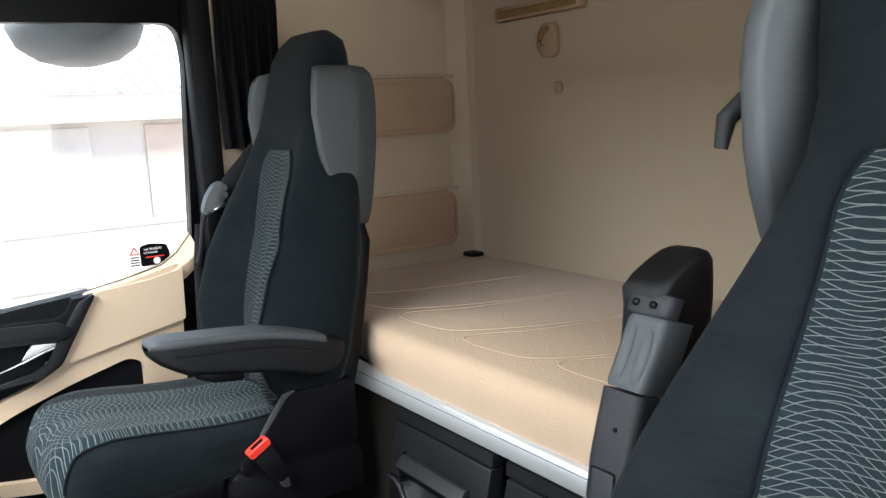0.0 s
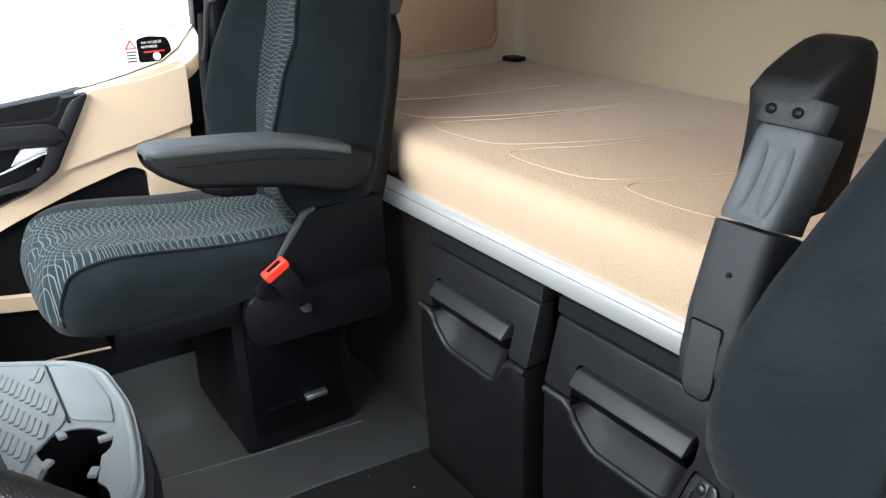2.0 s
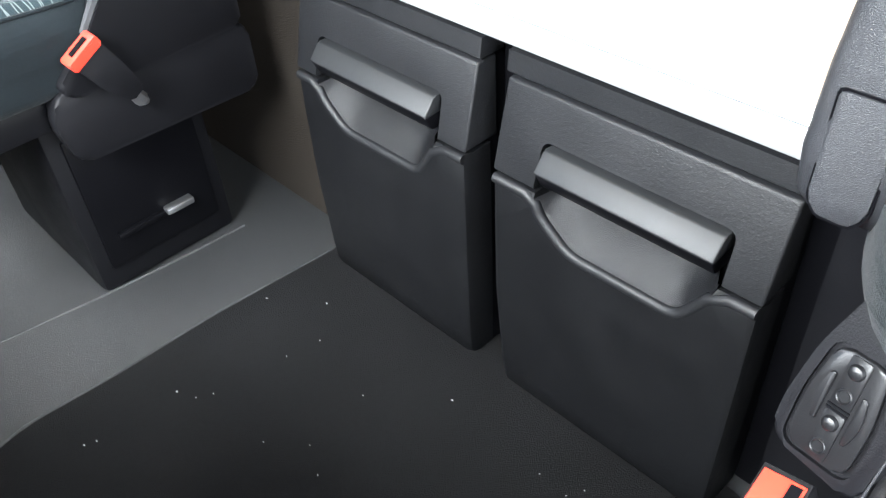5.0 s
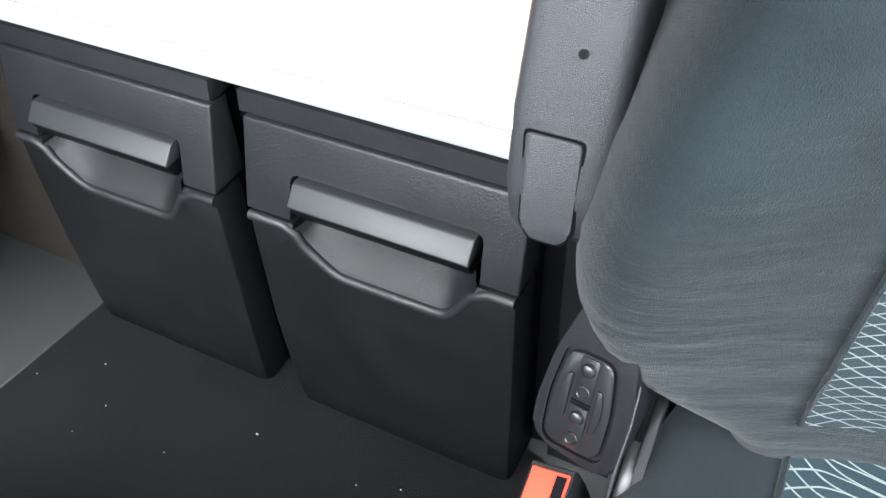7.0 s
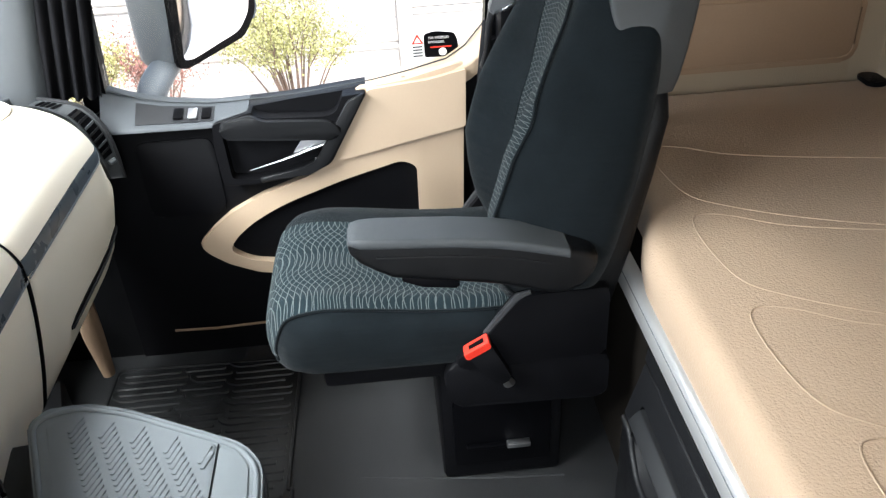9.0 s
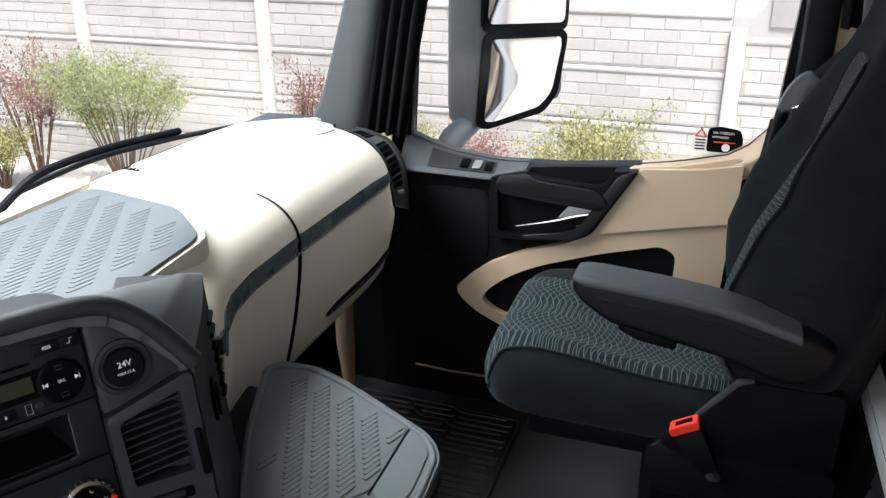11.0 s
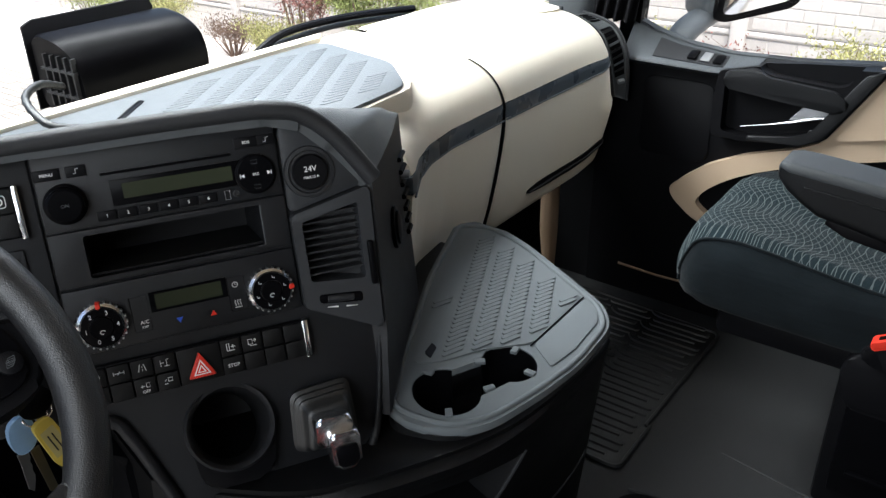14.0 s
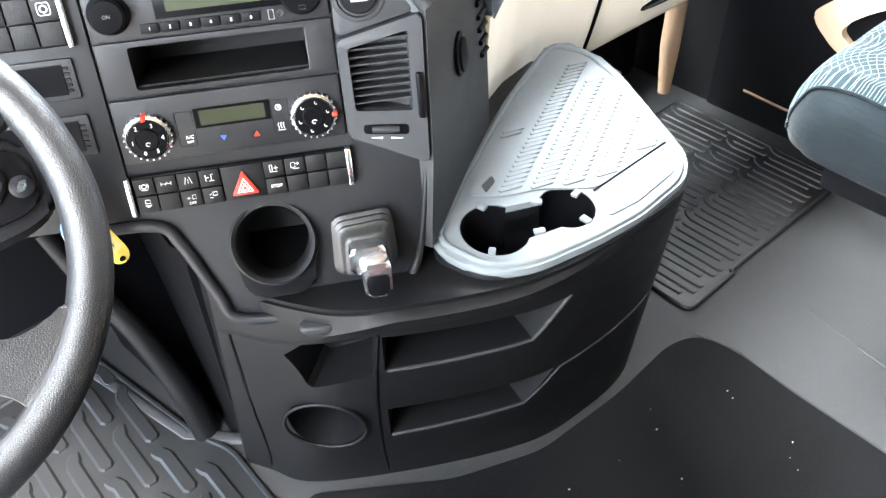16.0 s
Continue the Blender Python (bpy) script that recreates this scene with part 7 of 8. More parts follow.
# room for the cup wells and the channel between them
for body in (lc, shoulder):
    for c, r in ((C1, 0.0474), (C2, 0.0404)):
        carve(body, tilted(turned([(r, 0.383), (r, 0.60)], 36, Matrix.Translation((c[0], c[1], 0)))))
    carve(body, tilted(slab(CHANNEL, 0.383, 0.60, "z")))
part("catch", slab(rounded([(-0.352, 0.790), (-0.318, 0.764), (-0.306, 0.780), (-0.338, 0.806)], 0.010, 4), 0.446, 0.457, "z", 0.004, 3), CHARCOAL, low, "small grey catch under the panel", sharp=60)
flank = thing("footwell_divider", (-0.38, 1.1, 0), "black plastic divider and foot guard beside the driver footwell", "divider")
part("flank_panel", slab([(-0.396, 0.995), (-0.385, 1.04), (-0.36, 1.50), (-0.30, 1.50), (-0.30, 1.00)], 0.0, 0.46, "z", 0.01), BLACK, flank)
ridge = smooth([(-0.425, 1.085, 0.005), (-0.432, 1.105, 0.10), (-0.452, 1.145, 0.22), (-0.485, 1.20, 0.34), (-0.505, 1.25, 0.42)], 5)
part("foot_guard", bar(ridge, [0.026 - 0.010 * i / 20 for i in range(21)], 12, flat=0.8), SOFT_BLACK, flank, "rounded ridge of the foot guard", sharp=70)
part("guard_panel", loft(bmesh.new(), [[Vector((p.x + 0.004, p.y + 0.012, p.z)), Vector((-0.375, p.y + 0.05, p.z)), Vector((-0.375, p.y + 0.30, p.z)), Vector((p.x - 0.02, p.y + 0.30, p.z))] for p in ridge]), GLOSS_BLACK, flank, "black panel behind the ridge", sharp=50)
part("foot_trim", bar([(-0.375, 1.015, 0.004), (-0.425, 1.070, 0.004), (-0.455, 1.10, 0.004), (-0.52, 1.36, 0.004)], 0.012, 8, flat=0.5), FLOOR, flank, "grained rubber edging")
single("console_core", cube(-0.30, 0.30, 1.10, 1.50, 0.0, 0.76, 0.02), BLACK, "black bulk of the console under the dashboard", "panel")
single("dash_left", slab([(-0.36, 1.10), (-0.60, 1.24), (-1.10, 1.34), (-1.10, 1.56), (-0.30, 1.56)], 0.50, 0.86, "z", 0.02), BLACK, "black instrument side of the dashboard", "dashboard")

# ---- steering wheel, keys ----
WH = Matrix.Translation((-0.750, 0.769, 0.836)) @ pose(0, 0, 0, 42)
wheel = thing("steering_wheel", (-0.750, 0.769, 0.836), "black leather steering wheel with button clusters on its spokes", "steering wheel")
R = 0.211
part("rim", bar([WH @ Vector((R * math.cos(a), R * math.sin(a), 0)) for a in (2 * math.pi * i / 72 for i in range(72))], 0.0175, 16, closed=True), LEATHER, wheel, "grained black leather rim", sharp=60)
part("hub", turned([(0.06, -0.055), (0.092, -0.045), (0.098, -0.03), (0.085, -0.018), (0.04, -0.012)], 36, WH), SOFT_BLACK, wheel, "black hub cover")
for side in (1, -1):
    def mir(pts):
        return [(side * a, b) for a, b in pts][::side]
    sp = part("spoke", slab(rounded(mir([(0.06, -0.050), (0.17, -0.046), (0.196, -0.036), (0.199, 0.0), (0.190, 0.028), (0.150, 0.048), (0.06, 0.050)]), 0.016), -0.036, -0.010, "z", 0.006, 3, WH), BLACK, wheel, "spoke with buttons")
    # leather webs that flow from the rim into the spoke
    web = [WH @ Vector((side * x, y, z)) for x, y, z in ((0.120, 0.0403, -0.022), (0.155, 0.0396, -0.016), (0.182, 0.0439, -0.008), (0.196, 0.0583, -0.002), (0.196, 0.072, 0.0))]
    part("spoke_web", bar(smooth(web, 5), [0.008 + 0.006 * min(i / 14, 1) for i in range(21)], 12), LEATHER, wheel, "grained leather web")
    part("button_plate", slab(rounded(mir([(0.110, -0.036), (0.168, -0.036), (0.186, -0.028), (0.188, 0.004), (0.178, 0.022), (0.140, 0.034), (0.110, 0.034)]), 0.010), -0.012, -0.006, "z", 0.002, 2, WH), GLOSS_BLACK, sp)
    c = WH @ Matrix.Translation((side * 0.146, 0.001, -0.006))
    rose = part("button_ring", turned([(0.0225, 0), (0.0225, 0.003), (0.0200, 0.005)], 28, c), BLACK, sp, "round cluster of control buttons")
    for a in (45, 135, 225, 315):
        part("gap", cube(0.006, 0.0222, -0.0006, 0.0006, 0.0035, 0.0056, m=c @ pose(0, 0, 0, 0, 0, a - 25)), SOFT_BLACK, rose)
    words = (("OFF", -0.001, -0.001), ("SET", 0.0145, -0.0055), ("RES", -0.004, -0.0165)) if side > 0 else (("OK", 0.0, 0.0),)
    for w, dx, dy in words:
        lettering("print", w, 0.0050, SLATE, rose, c @ Matrix.Translation((dx, dy, 0.0056)) @ pose(0, 0, 0, -90))
    for dx, dy in ((0.0130, 0.001), (-0.002, -0.010)) if side > 0 else ():
        part("print", bar([c @ Vector((dx + 0.002 * math.cos(a), dy + 0.002 * math.sin(a), 0.0056)) for a in (2 * math.pi * i / 12 for i in range(12))], 0.0003, 5, closed=True), SLATE, rose)
    btn = part("page_button", turned([(0.0095, 0), (0.0095, 0.003), (0.008, 0.004)], 20, WH @ Matrix.Translation((side * 0.1755, -0.015, -0.006))), BLACK, sp)
    for k in range(3):
        q = WH @ Matrix.Translation((side * 0.1755 - 0.0015 + k * 0.0015, -0.0165 + k * 0.0015, -0.0021))
        part("print", bar([q @ Vector(p) for p in ((-0.003, -0.002, 0), (0.002, -0.002, 0), (0.003, 0.002, 0), (-0.002, 0.002, 0))], 0.0003, 5, closed=True), SLATE, btn)
for side in (1, -1):
    web = [(0.040, -0.070), (0.085, -0.105), (0.112, -0.121), (0.136, -0.120), (0.160, -0.112), (0.172, -0.128), (0.150, -0.158), (0.120, -0.182), (0.100, -0.184), (0.097, -0.172), (0.093, -0.161), (0.084, -0.150), (0.066, -0.136), (0.020, -0.105)]
    part("spoke", slab(rounded([(side * a, b) for a, b in web][::side], 0.010, 4), -0.013, 0.009, "z", 0.008, 4, WH), LEATHER, wheel, "broad lower leather spoke", sharp=60)
col = single("steering_column", bar([WH @ Vector((0, 0, -0.05)), WH @ Vector((0, 0, -0.20)), Vector((-0.745, 1.22, 0.46))], [0.065, 0.07, 0.08], 14), BLACK, "black steering column cover", "steering column")
single("column_stalk", bar([WH @ Vector((-0.06, 0, -0.09)), WH @ Vector((-0.13, 0.01, -0.085)), WH @ Vector((-0.19, 0.02, -0.075))], [0.010, 0.010, 0.014], 10), BLACK, "black steering column stalk with a pale end", "stalk")

# keys in the ignition
KX, KY, KZ = -0.502, 0.936, 0.646
ign = thing("key_bunch", (KX, KY, KZ), "keys with yellow and blue tags hanging from the ignition", "keys")
for r, dx in ((0.013, -0.002), (0.010, 0.006)):
    part("ring", bar([(KX + dx + r * math.cos(a), KY - 0.004 + 0.004 * math.sin(a), KZ + r * 0.8 * math.sin(a)) for a in (2 * math.pi * i / 24 for i in range(24))], 0.0012, 6, closed=True), CHROME, ign)
tag_m = Matrix.Translation((KX - 0.003, KY - 0.012, KZ - 0.004)) @ pose(0, 0, 0, 0, -16, 0)
tag = part("tag", slab(rounded([(-0.0105, 0.0), (0.0105, 0.0), (0.0125, -0.060), (0.006, -0.073), (-0.006, -0.073), (-0.0125, -0.060)], 0.007), -0.003, 0.003, "y", 0.001, 2, tag_m), PAPER_YELLOW, ign, "yellow plastic key tag")
part("tag_paper", slab(rounded([(-0.0078, -0.012), (0.0078, -0.012), (0.0088, -0.052), (-0.0088, -0.052)], 0.002), -0.0034, -0.0030, "y", 0, 2, tag_m), BRASS_PAPER, tag, "paper slip")
for x in (-0.003, 0.002):
    part("print", cube(x - 0.0007, x + 0.0007, -0.0038, -0.0034, -0.044, -0.020, m=tag_m), CHARCOAL, tag)
part("eyelet", turned([(0.0038, 0.0), (0.0038, 0.0068)], 14, tag_m @ Matrix.Translation((0.0, 0.0034, -0.066)) @ pose(0, 0, 0, 90)), GLOSS_BLACK, tag)
head = part("key_head", slab(rounded([(-0.010, 0.002), (0.010, 0.004), (0.016, -0.018), (0.010, -0.040), (-0.008, -0.042), (-0.014, -0.020)], 0.010), -0.004, 0.003, "y", 0.0015, 3, Matrix.Translation((KX - 0.019, KY, KZ + 0.002))), PAPER_BLUE, ign, "pale blue key head")
part("key_blade", slab([(-0.0055, 0.0), (0.0060, 0.0), (0.0060, -0.010), (0.0045, -0.014), (0.0055, -0.020), (0.0045, -0.026), (0.0055, -0.033), (0.0040, -0.040), (0.0, -0.052), (-0.0045, -0.046), (-0.0045, -0.010)], -0.001, 0.001, "y", 0, 2, Matrix.Translation((KX - 0.023, KY, KZ - 0.038))), STEEL, head)
part("key_blade", slab([(-0.005, 0), (0.005, 0), (0.005, -0.060), (0.001, -0.066), (-0.004, -0.062)], -0.001, 0.001, "y", 0, 2, Matrix.Translation((KX - 0.008, KY + 0.006, KZ - 0.045)) @ pose(0, 0, 0, 0, -6, 0)), BRASS, ign, "brass key")
part("lock", turned([(0.018, 0), (0.018, 0.03), (0.015, 0.032)], 20, Matrix.Translation((KX, KY + 0.02, KZ + 0.016)) @ pose(0, 0, 0, 90)), GLOSS_BLACK, ign)

# ---- carpets and rubber mats ----
carpet_pts = [(-0.385, -0.03), (0.378, -0.03), (0.400, 0.25), (0.402, 0.42), (0.412, 0.55), (0.395, 0.625), (0.33, 0.648), (0.17, 0.640), (-0.02, 0.652), (-0.17, 0.715), (-0.37, 0.862), (-0.40, 0.80)]
single("carpet", slab(rounded(carpet_pts, 0.03, 4), 0.0, 0.006, "z", 0.002), CARPET, "black carpet on the cab floor before the bunk", "carpet")
single("floor_welt", bar([(0.384, 0.0, 0.003), (0.406, 0.25, 0.003), (0.408, 0.42, 0.003), (0.418, 0.55, 0.003), (0.40, 0.632, 0.003)], 0.004, 6), FLOOR, "raised rubber welt along the carpet", "trim", kind="structure")
single("floor_step", bar([(0.562, 0.08, 0.0), (0.570, 0.20, 0.0), (0.585, 0.34, 0.0), (0.612, 0.52, 0.0)], [0.0032, 0.0032, 0.0032, 0.001], 6), FLOOR, "rubber floor seam before the seat", "trim", kind="structure")


def flat_bar(path, w, z, h, slope=0.35):
    """A raised bar with sloping sides and a flat top that follows a path on a mat."""
    rings, k = [], len(path)
    for i, p in enumerate(path):
        a, b = Vector(path[max(i - 1, 0)]), Vector(path[min(i + 1, k - 1)])
        d = (b - a).normalized()
        n = Vector((-d.y, d.x))
        e = 0.55 if i in (0, k - 1) else 1.0
        q = Vector(p)
        rings.append([Vector((c.x, c.y, zz)) for c, zz in ((q + n * w * e, z), (q + n * w * e * (1 - slope), z + h), (q - n * w * e * (1 - slope), z + h), (q - n * w * e, z))])
    return loft(bmesh.new(), rings)


def rubber_mat(pts, bars, label, w, h):
    """A moulded mat: sheet, raised edge and rows of flat bars."""
    t = thing("floor_mat", (pts[0][0], pts[0][1], 0), label, "floor mat", "rubber mats")
    part("sheet", slab(rounded(pts, 0.025, 4), 0.0, 0.006, "z", 0.002), RUBBER, t)
    mx, my = sum(q[0] for q in pts) / len(pts), sum(q[1] for q in pts) / len(pts)
    part("border", bar([(x, y, 0.006) for x, y in rounded([(p[0] * 0.985 + 0.015 * mx, p[1] * 0.985 + 0.015 * my) for p in pts], 0.025, 4)], 0.005, 6, closed=True), RUBBER, t)
    for path in bars:
        part("rib", flat_bar(path, w, 0.0055, h), RUBBER, t, sharp=25)


# passenger side: long straight bars, every third one hooked over into the next row
bars = []
for i in range(25):
    x = 0.462 + i * 0.0236
    y, k = 0.694 + 0.02 * (i % 3 == 0), i % 3
    while y < 1.10:
        y1 = min(y + (0.150, 0.105, 0.190)[(i * 2 + k) % 3], 1.145)
        if (i + k) % 3 == 0 and y1 - y > 0.06:
            bars.append([(x, y), (x, y1 - 0.030), (x + 0.006, y1 - 0.014), (x + 0.017, y1 - 0.004), (x + 0.026, y1)])
        else:
            bars.append([(x, y), (x, y + 0.006), (x, y1 - 0.006), (x, y1)])
        y = y1 + 0.009
        k += 1
rubber_mat([(0.433, 0.671), (0.590, 0.671), (0.592, 0.680), (1.04, 0.674), (1.06, 1.16), (0.44, 1.16)], bars, "black ribbed rubber mat in the passenger footwell", 0.0098, 0.0042)
# driver's side: broader staggered bars with slanting ends
bars = []
for i in range(14):
    x = -1.02 + i * 0.043
    y, k = 0.690 + 0.055 * (i % 2), i
    while y < 1.33:
        y1 = min(y + (0.115, 0.150)[k % 2], 1.36)
        lean = 0.014 if k % 2 else -0.014
        if (x < -0.50 or y1 < 1.045) and y1 - y > 0.05:
            bars.append([(x, y), (x, y + 0.008), (x, y1 - 0.024), (x + lean * 0.4, y1 - 0.012), (x + lean, y1)])
        y = y1 + 0.020
        k += 1
rubber_mat([(-1.05, 0.66), (-0.415, 0.66), (-0.410, 1.02), (-0.44, 1.09), (-0.50, 1.40), (-1.05, 1.40)], bars, "black ribbed rubber mat in the driver's footwell", 0.0145, 0.0055)
# crumbs and lint on the carpet
rnd = random.Random(4)
bm = bmesh.new()
for i in range(30):
    x, y = rnd.uniform(-0.33, 0.37), rnd.uniform(0.06, 0.60)
    s = rnd.uniform(0.0003, 0.0008)
    block(bm, x - s * 2, x + s * 2, y - s, y + s, 0.0062, 0.0062 + s, m=None)
single("lint", bm, WHITE, "specks of pale lint scattered on the carpet", "lint", kind="stuff")

# ---- outside ----
G = -1.30
ground = tagged(part("ground", cube(-60, 90, -80, 90, G - 0.3, G - 0.012), PAVING), "grey paved yard", "ground", kind="structure")


def paving(x0, x1, y0, y1):
    """Block paving in running bond, every stone a little uneven, as one sheet of small stones."""
    vs, fs = [], []
    r = random.Random(9)
    ny = int((y1 - y0) / 0.205)
    nx = int((x1 - x0) / 0.105)
    for i in range(nx):
        for j in range(ny):
            a, b = x0 + i * 0.105, y0 + j * 0.205 + (0.10 if i % 2 else 0)
            h = G + r.uniform(-0.003, 0.003)
            k = len(vs)
            vs += [(a, b, G - 0.02), (a + 0.098, b, G - 0.02), (a + 0.098, b + 0.197, G - 0.02), (a, b + 0.197, G - 0.02)]
            vs += [(a + 0.006, b + 0.006, h), (a + 0.092, b + 0.006, h), (a + 0.092, b + 0.191, h), (a + 0.006, b + 0.191, h)]
            fs += [(k + 4, k + 5, k + 6, k + 7)] + [(k + q, k + (q + 1) % 4, k + 4 + (q + 1) % 4, k + 4 + q) for q in range(4)]
    me = bpy.data.meshes.new("paving_stones")
    me.from_pydata(vs, [], fs)
    me.materials.append(PAVING)
    return tagged(new("paving_stones", me), "grey block paving stones in running bond", "paving", kind="stuff")


paving(0.8, 3.9, 2.0, 13.0)
kerb_at = 3.95
kerb = thing("kerb", (4.0, 4, G), "pale concrete kerb along the gravel bed", "kerb", kind="structure")
for i in range(22):
    part("kerb_stone", cube(kerb_at, kerb_at + 0.08, -8 + i * 1.0 + 0.005, -8 + i * 1.0 + 0.995, G - 0.1, G + 0.10, 0.01), POSTS, kerb)
tagged(part("gravel_bed", cube(4.03, 5.98, -8, 15, G - 0.1, G + 0.06), GRAVEL), "white gravel bed before the fence", "gravel", kind="structure")
vs, fs = [], []
r = random.Random(3)
for i in range(5200):
    x, y, s = r.uniform(4.05, 5.95), r.uniform(-2, 12), r.uniform(0.012, 0.035)
    k = len(vs)
    z = G + 0.06
    vs += [(x - s, y, z), (x, y - s * 0.8, z), (x + s, y, z), (x, y + s, z), (x + r.uniform(-0.3, 0.3) * s, y, z + s * 0.9)]
    fs += [(k, k + 1, k + 4), (k + 1, k + 2, k + 4), (k + 2, k + 3, k + 4), (k + 3, k, k + 4)]
me = bpy.data.meshes.new("gravel")
me.from_pydata(vs, [], fs)
me.materials.append(GRAVEL)
tagged(new("gravel", me), "loose white gravel stones", "gravel", kind="stuff")

# concrete panel fence, brick relief
FX, BAY, BASE = 6.0, 2.05, -1.25
fence = thing("fence", (FX, 4, BASE), "pale concrete panel fence with brick relief", "fence")
post_y = [0.20 + BAY * k for k in range(-4, 8)]
for y in post_y:
    part("post", cube(FX - 0.07, FX + 0.05, y - 0.06, y + 0.06, BASE - 0.1, BASE + (1.86 if y > 0.3 else 1.68), 0.012), POSTS, fence)
vs, fs = [], []
brick_objs = []
r = random.Random(5)
for bi, y in enumerate(post_y[:-1]):
    for p in range(4):
        z0 = BASE + p * 0.45 - (0.0 if y > 0.1 else 0.18)
        part("fence_panel", cube(FX - 0.012, FX + 0.03, y + 0.055, y + BAY - 0.055, z0 + 0.004, z0 + 0.446, 0.004), CONCRETE, fence)
        part("panel_ledge", cube(FX - 0.030, FX + 0.0, y + 0.058, y + BAY - 0.058, z0 + 0.402, z0 + 0.442, 0.012), CONCRETE, fence)
        for c in range(4):
            zz = z0 + 0.018 + c * 0.095
            off = 0.0 if c % 2 else -0.12
            k = 0
            x = y + 0.065 + off
            while x < y + BAY - 0.07:
                l = 0.245 + (0.02 if (k + c) % 3 else -0.015)
                a, b = max(x, y + 0.065), min(x + l - 0.007, y + BAY - 0.065)
                if b - a > 0.03:
                    near = 3 <= bi <= 5 and p < 4 and r.random() < 0.78
                    if near and len(brick_objs) < 300:
                        brick_objs.append((a, b, zz))
                    else:
                        q = len(vs)
                        f0, f1, e = FX - 0.011, FX - 0.018 - r.uniform(0, 0.002), 0.004
                        vs += [(f0, a, zz), (f0, b, zz), (f0, b, zz + 0.088), (f0, a, zz + 0.088), (f1, a + e, zz + e), (f1, b - e, zz + e), (f1, b - e, zz + 0.088 - e), (f1, a + e, zz + 0.088 - e)]
                        fs += [(q + 4, q + 7, q + 6, q + 5)] + [(q + j, q + 4 + j, q + 4 + (j + 1) % 4, q + (j + 1) % 4) for j in range(4)]
                x += l
                k += 1
me = bpy.data.meshes.new("brick_relief")
me.from_pydata(vs, [], fs)
me.materials.append(CONCRETE)
ob = new("brick_relief", me)
ob["kind"] = "stuff"
ob.parent = fence
ob.matrix_parent_inverse = world_of(fence).inverted()


def bush(y, x, w, h, mat_leaf, n, seed, label, twiggy=0.0):
    rnd = random.Random(seed)
    t = thing("bush", (x, y, G + 0.06), label, "bush", "garden bushes")
    bm = bmesh.new()
    stems = []
    for i in range(22):
        a = rnd.uniform(0, 2 * math.pi)
        reach = rnd.uniform(0.3, 1.0) * w * 0.5
        tip = Vector((x + 0.55 * reach * math.cos(a), y + reach * math.sin(a), G + h * rnd.uniform(0.65, 1.0 + twiggy)))
        mid = Vector((x, y, G + 0.05)).lerp(tip, 0.5) + Vector((rnd.gauss(0, 0.05), rnd.gauss(0, 0.05), 0.1 * h))
        tube(bm, [(x + 0.03 * math.cos(a), y + 0.03 * math.sin(a), G + 0.03), tuple(mid), tuple(tip)], [0.010, 0.006, 0.002], 5)
        stems.append((mid, tip))
        for j in range(3):
            b0 = mid.lerp(tip, rnd.uniform(0.2, 0.9))
            b1 = b0 + Vector((rnd.gauss(0, 0.12), rnd.gauss(0, 0.16), rnd.uniform(0.05, 0.2)))
            tube(bm, [tuple(b0), tuple(b1)], [0.003, 0.0012], 4)
            stems.append((b0, b1))
    part("branches", bm, TWIG, t, "thin brown branches")
    bm = bmesh.new()
    for s0, s1 in stems:
        for j in range(int(2.6 * n / len(stems))):
            p = s0.lerp(s1, rnd.uniform(0.0, 1.08))
            for q in range(2):
                c = p + Vector((rnd.gauss(0, 0.045), rnd.gauss(0, 0.055), rnd.gauss(0, 0.045)))
                s = rnd.uniform(0.008, 0.017)
                m = Matrix.Translation(c) @ Euler((rnd.uniform(0, 6), rnd.uniform(0, 6), rnd.uniform(0, 6))).to_matrix().to_4x4()
                bm.faces.new([bm.verts.new(m @ Vector(k)) for k in ((-s, 0, 0), (0, -s * 0.5, 0.15 * s), (s, 0, 0), (0, s * 0.5, 0.15 * s))])
    part("leaves", bm, mat_leaf, t, "", 80)["kind"] = "stuff"
    return t


bush(5.55, 5.35, 1.55, 1.36, GREEN, 3200, 11, "bushy green shrub in the gravel bed before the fence")
bush(6.55, 5.30, 1.15, 1.40, WINE, 1100, 12, "sparse red-leaved shrub in the gravel bed", 0.15)
bush(6.75, 5.05, 0.9, 0.62, YELLOW, 1300, 13, "low yellow-green shrub in the gravel bed")
bush(1.10, 5.45, 1.3, 1.10, YELLOW, 1700, 14, "yellow-green shrub before the fence")
bush(2.70, 5.45, 0.9, 0.95, YELLOW, 1500, 15, "yellow-green shrub before the fence")
bush(2.15, 5.5, 0.7, 0.85, WINE, 600, 16, "low red-leaved shrub before the fence", 0.1)
bush(3.55, 5.5, 0.7, 1.3, WINE, 500, 17, "thin red-leaved shrub before the fence", 0.1)
bush(9.2, 5.45, 1.3, 0.7, YELLOW, 1400, 18, "low olive shrub before the fence")
bush(10.6, 5.4, 1.2, 0.75, GREEN, 1300, 19, "low green shrub before the fence")
bush(7.9, 5.45, 0.7, 0.45, TWIG, 500, 20, "dry brown shrub before the fence")

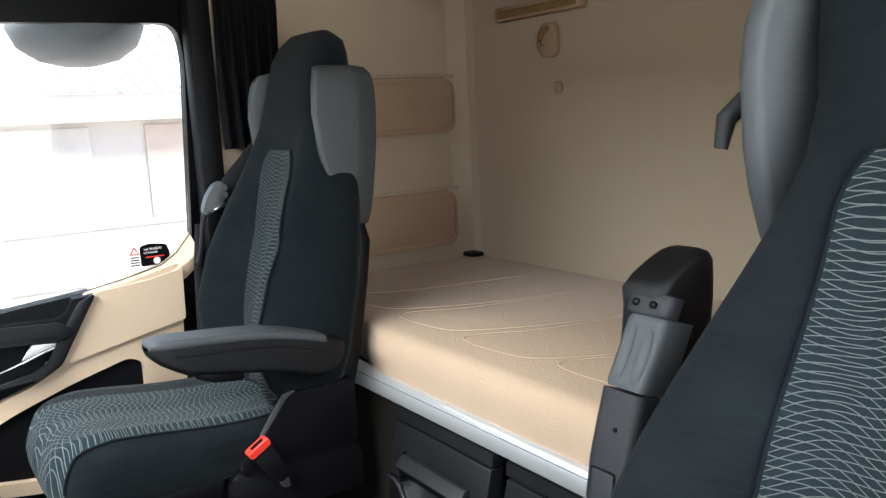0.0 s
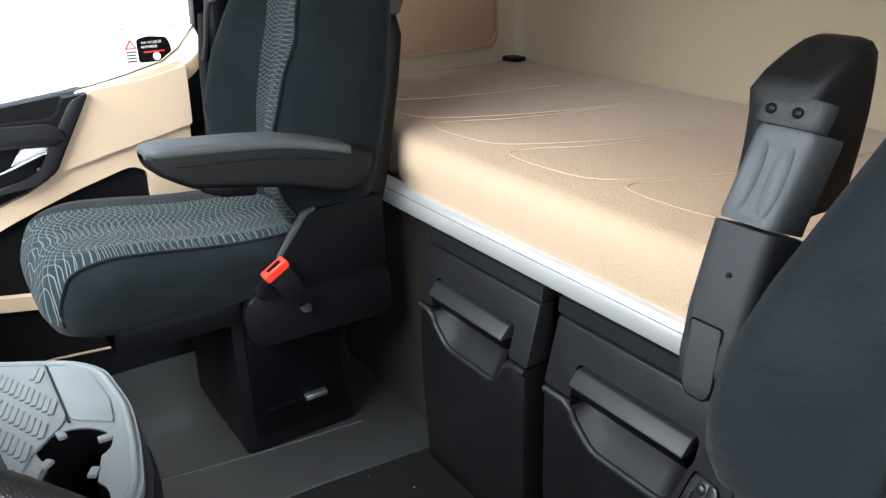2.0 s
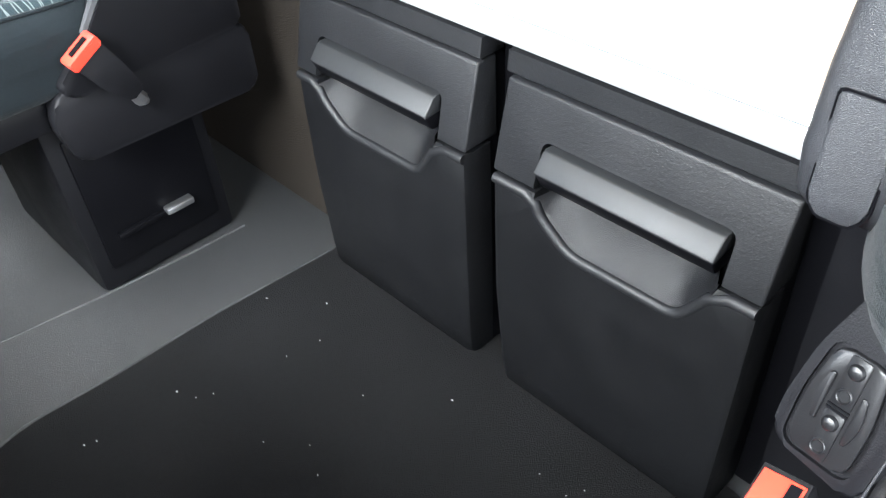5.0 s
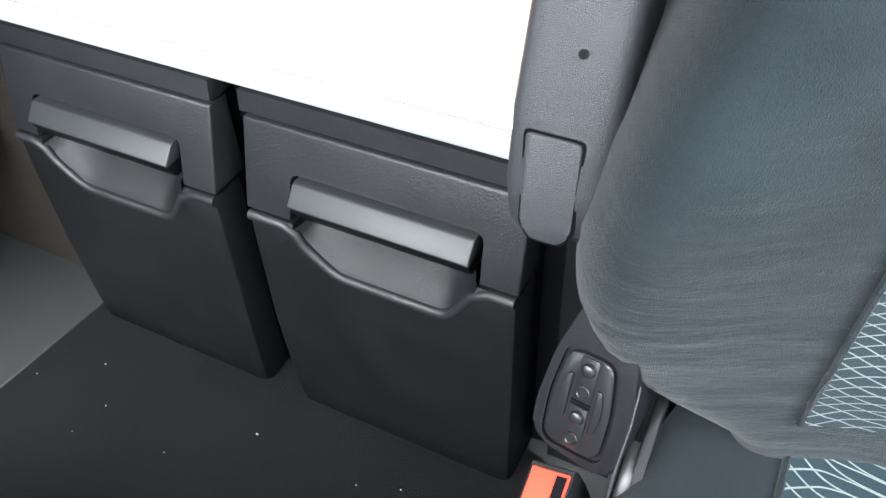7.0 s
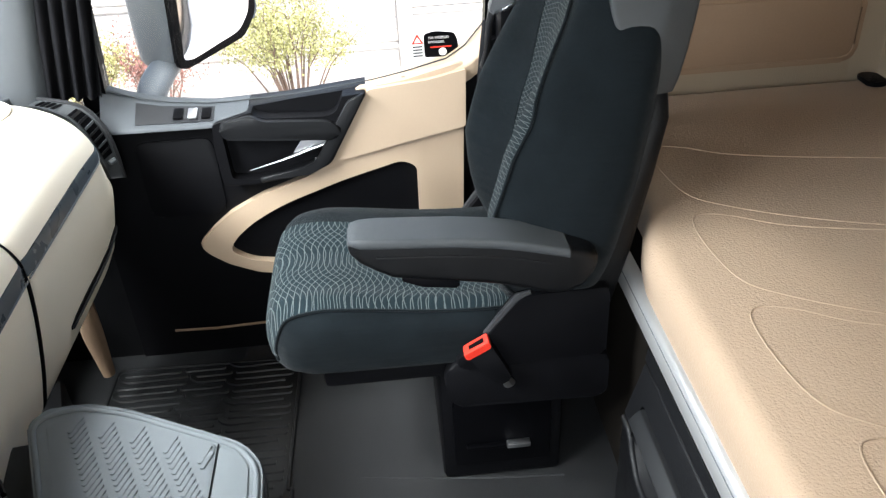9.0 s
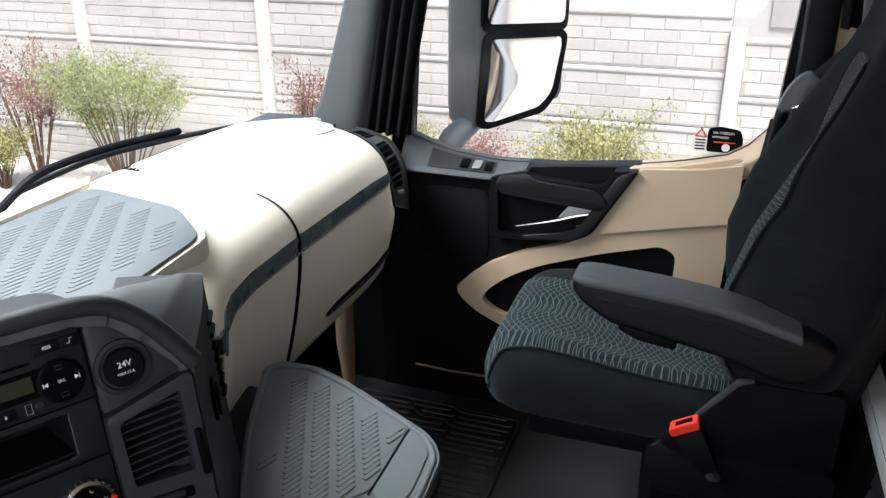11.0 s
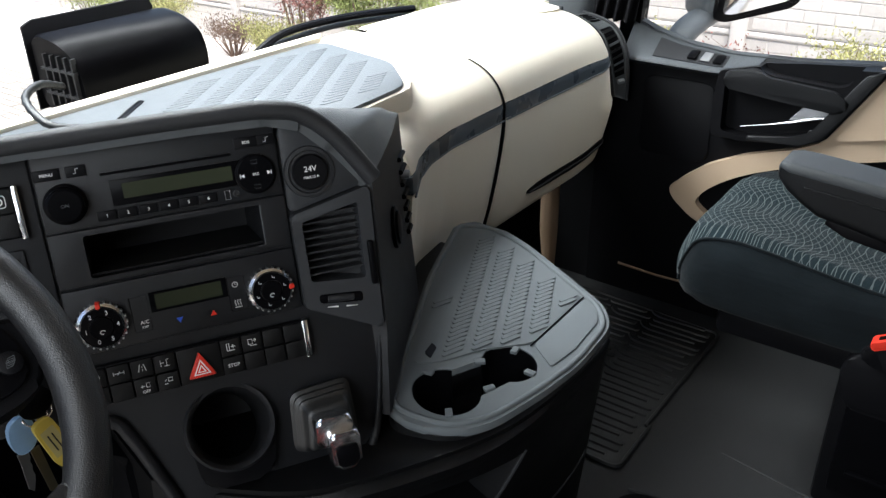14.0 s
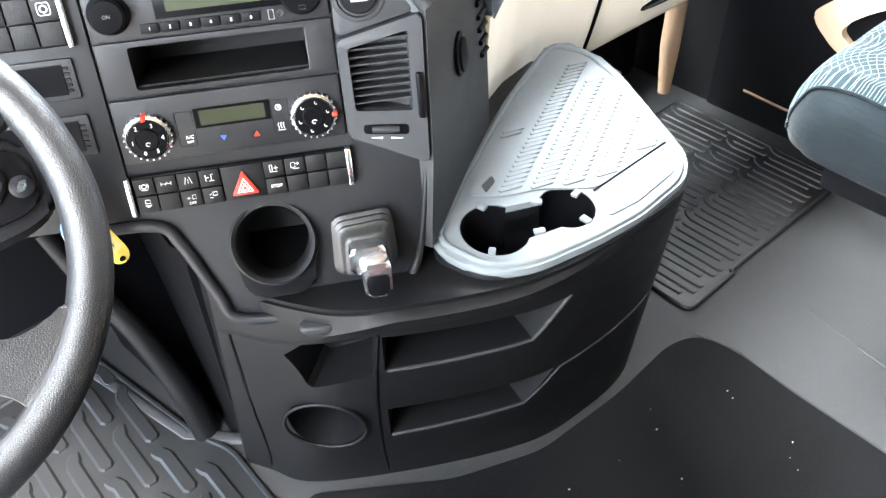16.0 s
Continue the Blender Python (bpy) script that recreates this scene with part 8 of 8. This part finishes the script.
# beyond the fence: low buildings and pale vehicles
def shed(x, y0, y1, eave, top, label):
    """A long low building: pale wall, deep fascia, ribbed sheet roof, open bays."""
    t = thing("shed", (x, (y0 + y1) / 2, G), label, "building", "far buildings")
    part("wall", cube(x + 0.6, x + 5.0, y0, y1, G, eave), POSTS, t, "pale plastered wall")
    part("fascia", cube(x + 0.2, x + 0.62, y0 - 0.2, y1 + 0.2, eave, eave + 0.55, 0.02), ROOFING, t, "white fascia board")
    roof = part("roof", slab([(x, eave + 0.50), (x + 5.4, eave + 0.50), (x + 5.4, top), (x + 3.2, top)], y0 - 0.4, y1 + 0.4, "y"), POSTS, t, "pale ribbed sheet roof")
    for i in range(int((y1 - y0) / 0.4)):
        y = y0 + i * 0.4
        part("roof_rib", bar([(x, y, eave + 0.52), (x + 3.2, y, top + 0.02)], 0.05, 5), POSTS, roof)
    for a, b, mt in ((0.58, 0.90, CONCRETE), (0.30, 0.42, BARN), (0.08, 0.2, BARN)):
        part("bay", cube(x + 0.55, x + 0.602, y0 + (y1 - y0) * a, y0 + (y1 - y0) * b, G + 0.6, eave - 0.1, 0.01), mt, t)
    return t


shed(15.0, -6.2, 0.2, 1.30, 3.4, "long pale shed with a ribbed roof beyond the fence")
kerb_m = thing("kerb_mirror", (1.30, 0.36, 1.40), "grey domed kerb mirror above the passenger window", "mirror")
part("shell", turned([(0.165, 0.075), (0.172, 0.05), (0.150, 0.0), (0.10, -0.035), (0.04, -0.05)], 36, Matrix.Translation((1.31, 0.36, 1.338)) @ pose(0, 0, 0, 0, 0, 0), 1.0), SLATE, kerb_m, "grey rounded mirror shell", sharp=60)
part("arm", bar([(1.18, 0.36, 1.50), (1.28, 0.36, 1.46), (1.31, 0.36, 1.40)], 0.02, 8), BLACK, kerb_m)
# fence bricks picked apart, last
brick_me = {}
for a, b, zz in brick_objs:
    l = round(b - a, 2)
    if l not in brick_me:
        bm = bmesh.new()
        e = 0.0035
        v = [bm.verts.new(c) for c in ((0, 0, 0), (0, l, 0), (0, l, 0.088), (0, 0, 0.088), (-0.0065, e, e), (-0.0065, l - e, e), (-0.0065, l - e, 0.088 - e), (-0.0065, e, 0.088 - e))]
        bm.faces.new((v[4], v[7], v[6], v[5]))
        for j in range(4):
            bm.faces.new((v[j], v[4 + j], v[4 + (j + 1) % 4], v[(j + 1) % 4]))
        me = bpy.data.meshes.new("brick")
        bm.to_mesh(me)
        bm.free()
        me.materials.append(CONCRETE)
        brick_me[l] = me
    ob = new("brick", brick_me[l])
    ob.parent = fence
    ob.matrix_parent_inverse = world_of(fence).inverted()
    ob.matrix_basis = Matrix.Translation((FX - 0.0115, a, zz))
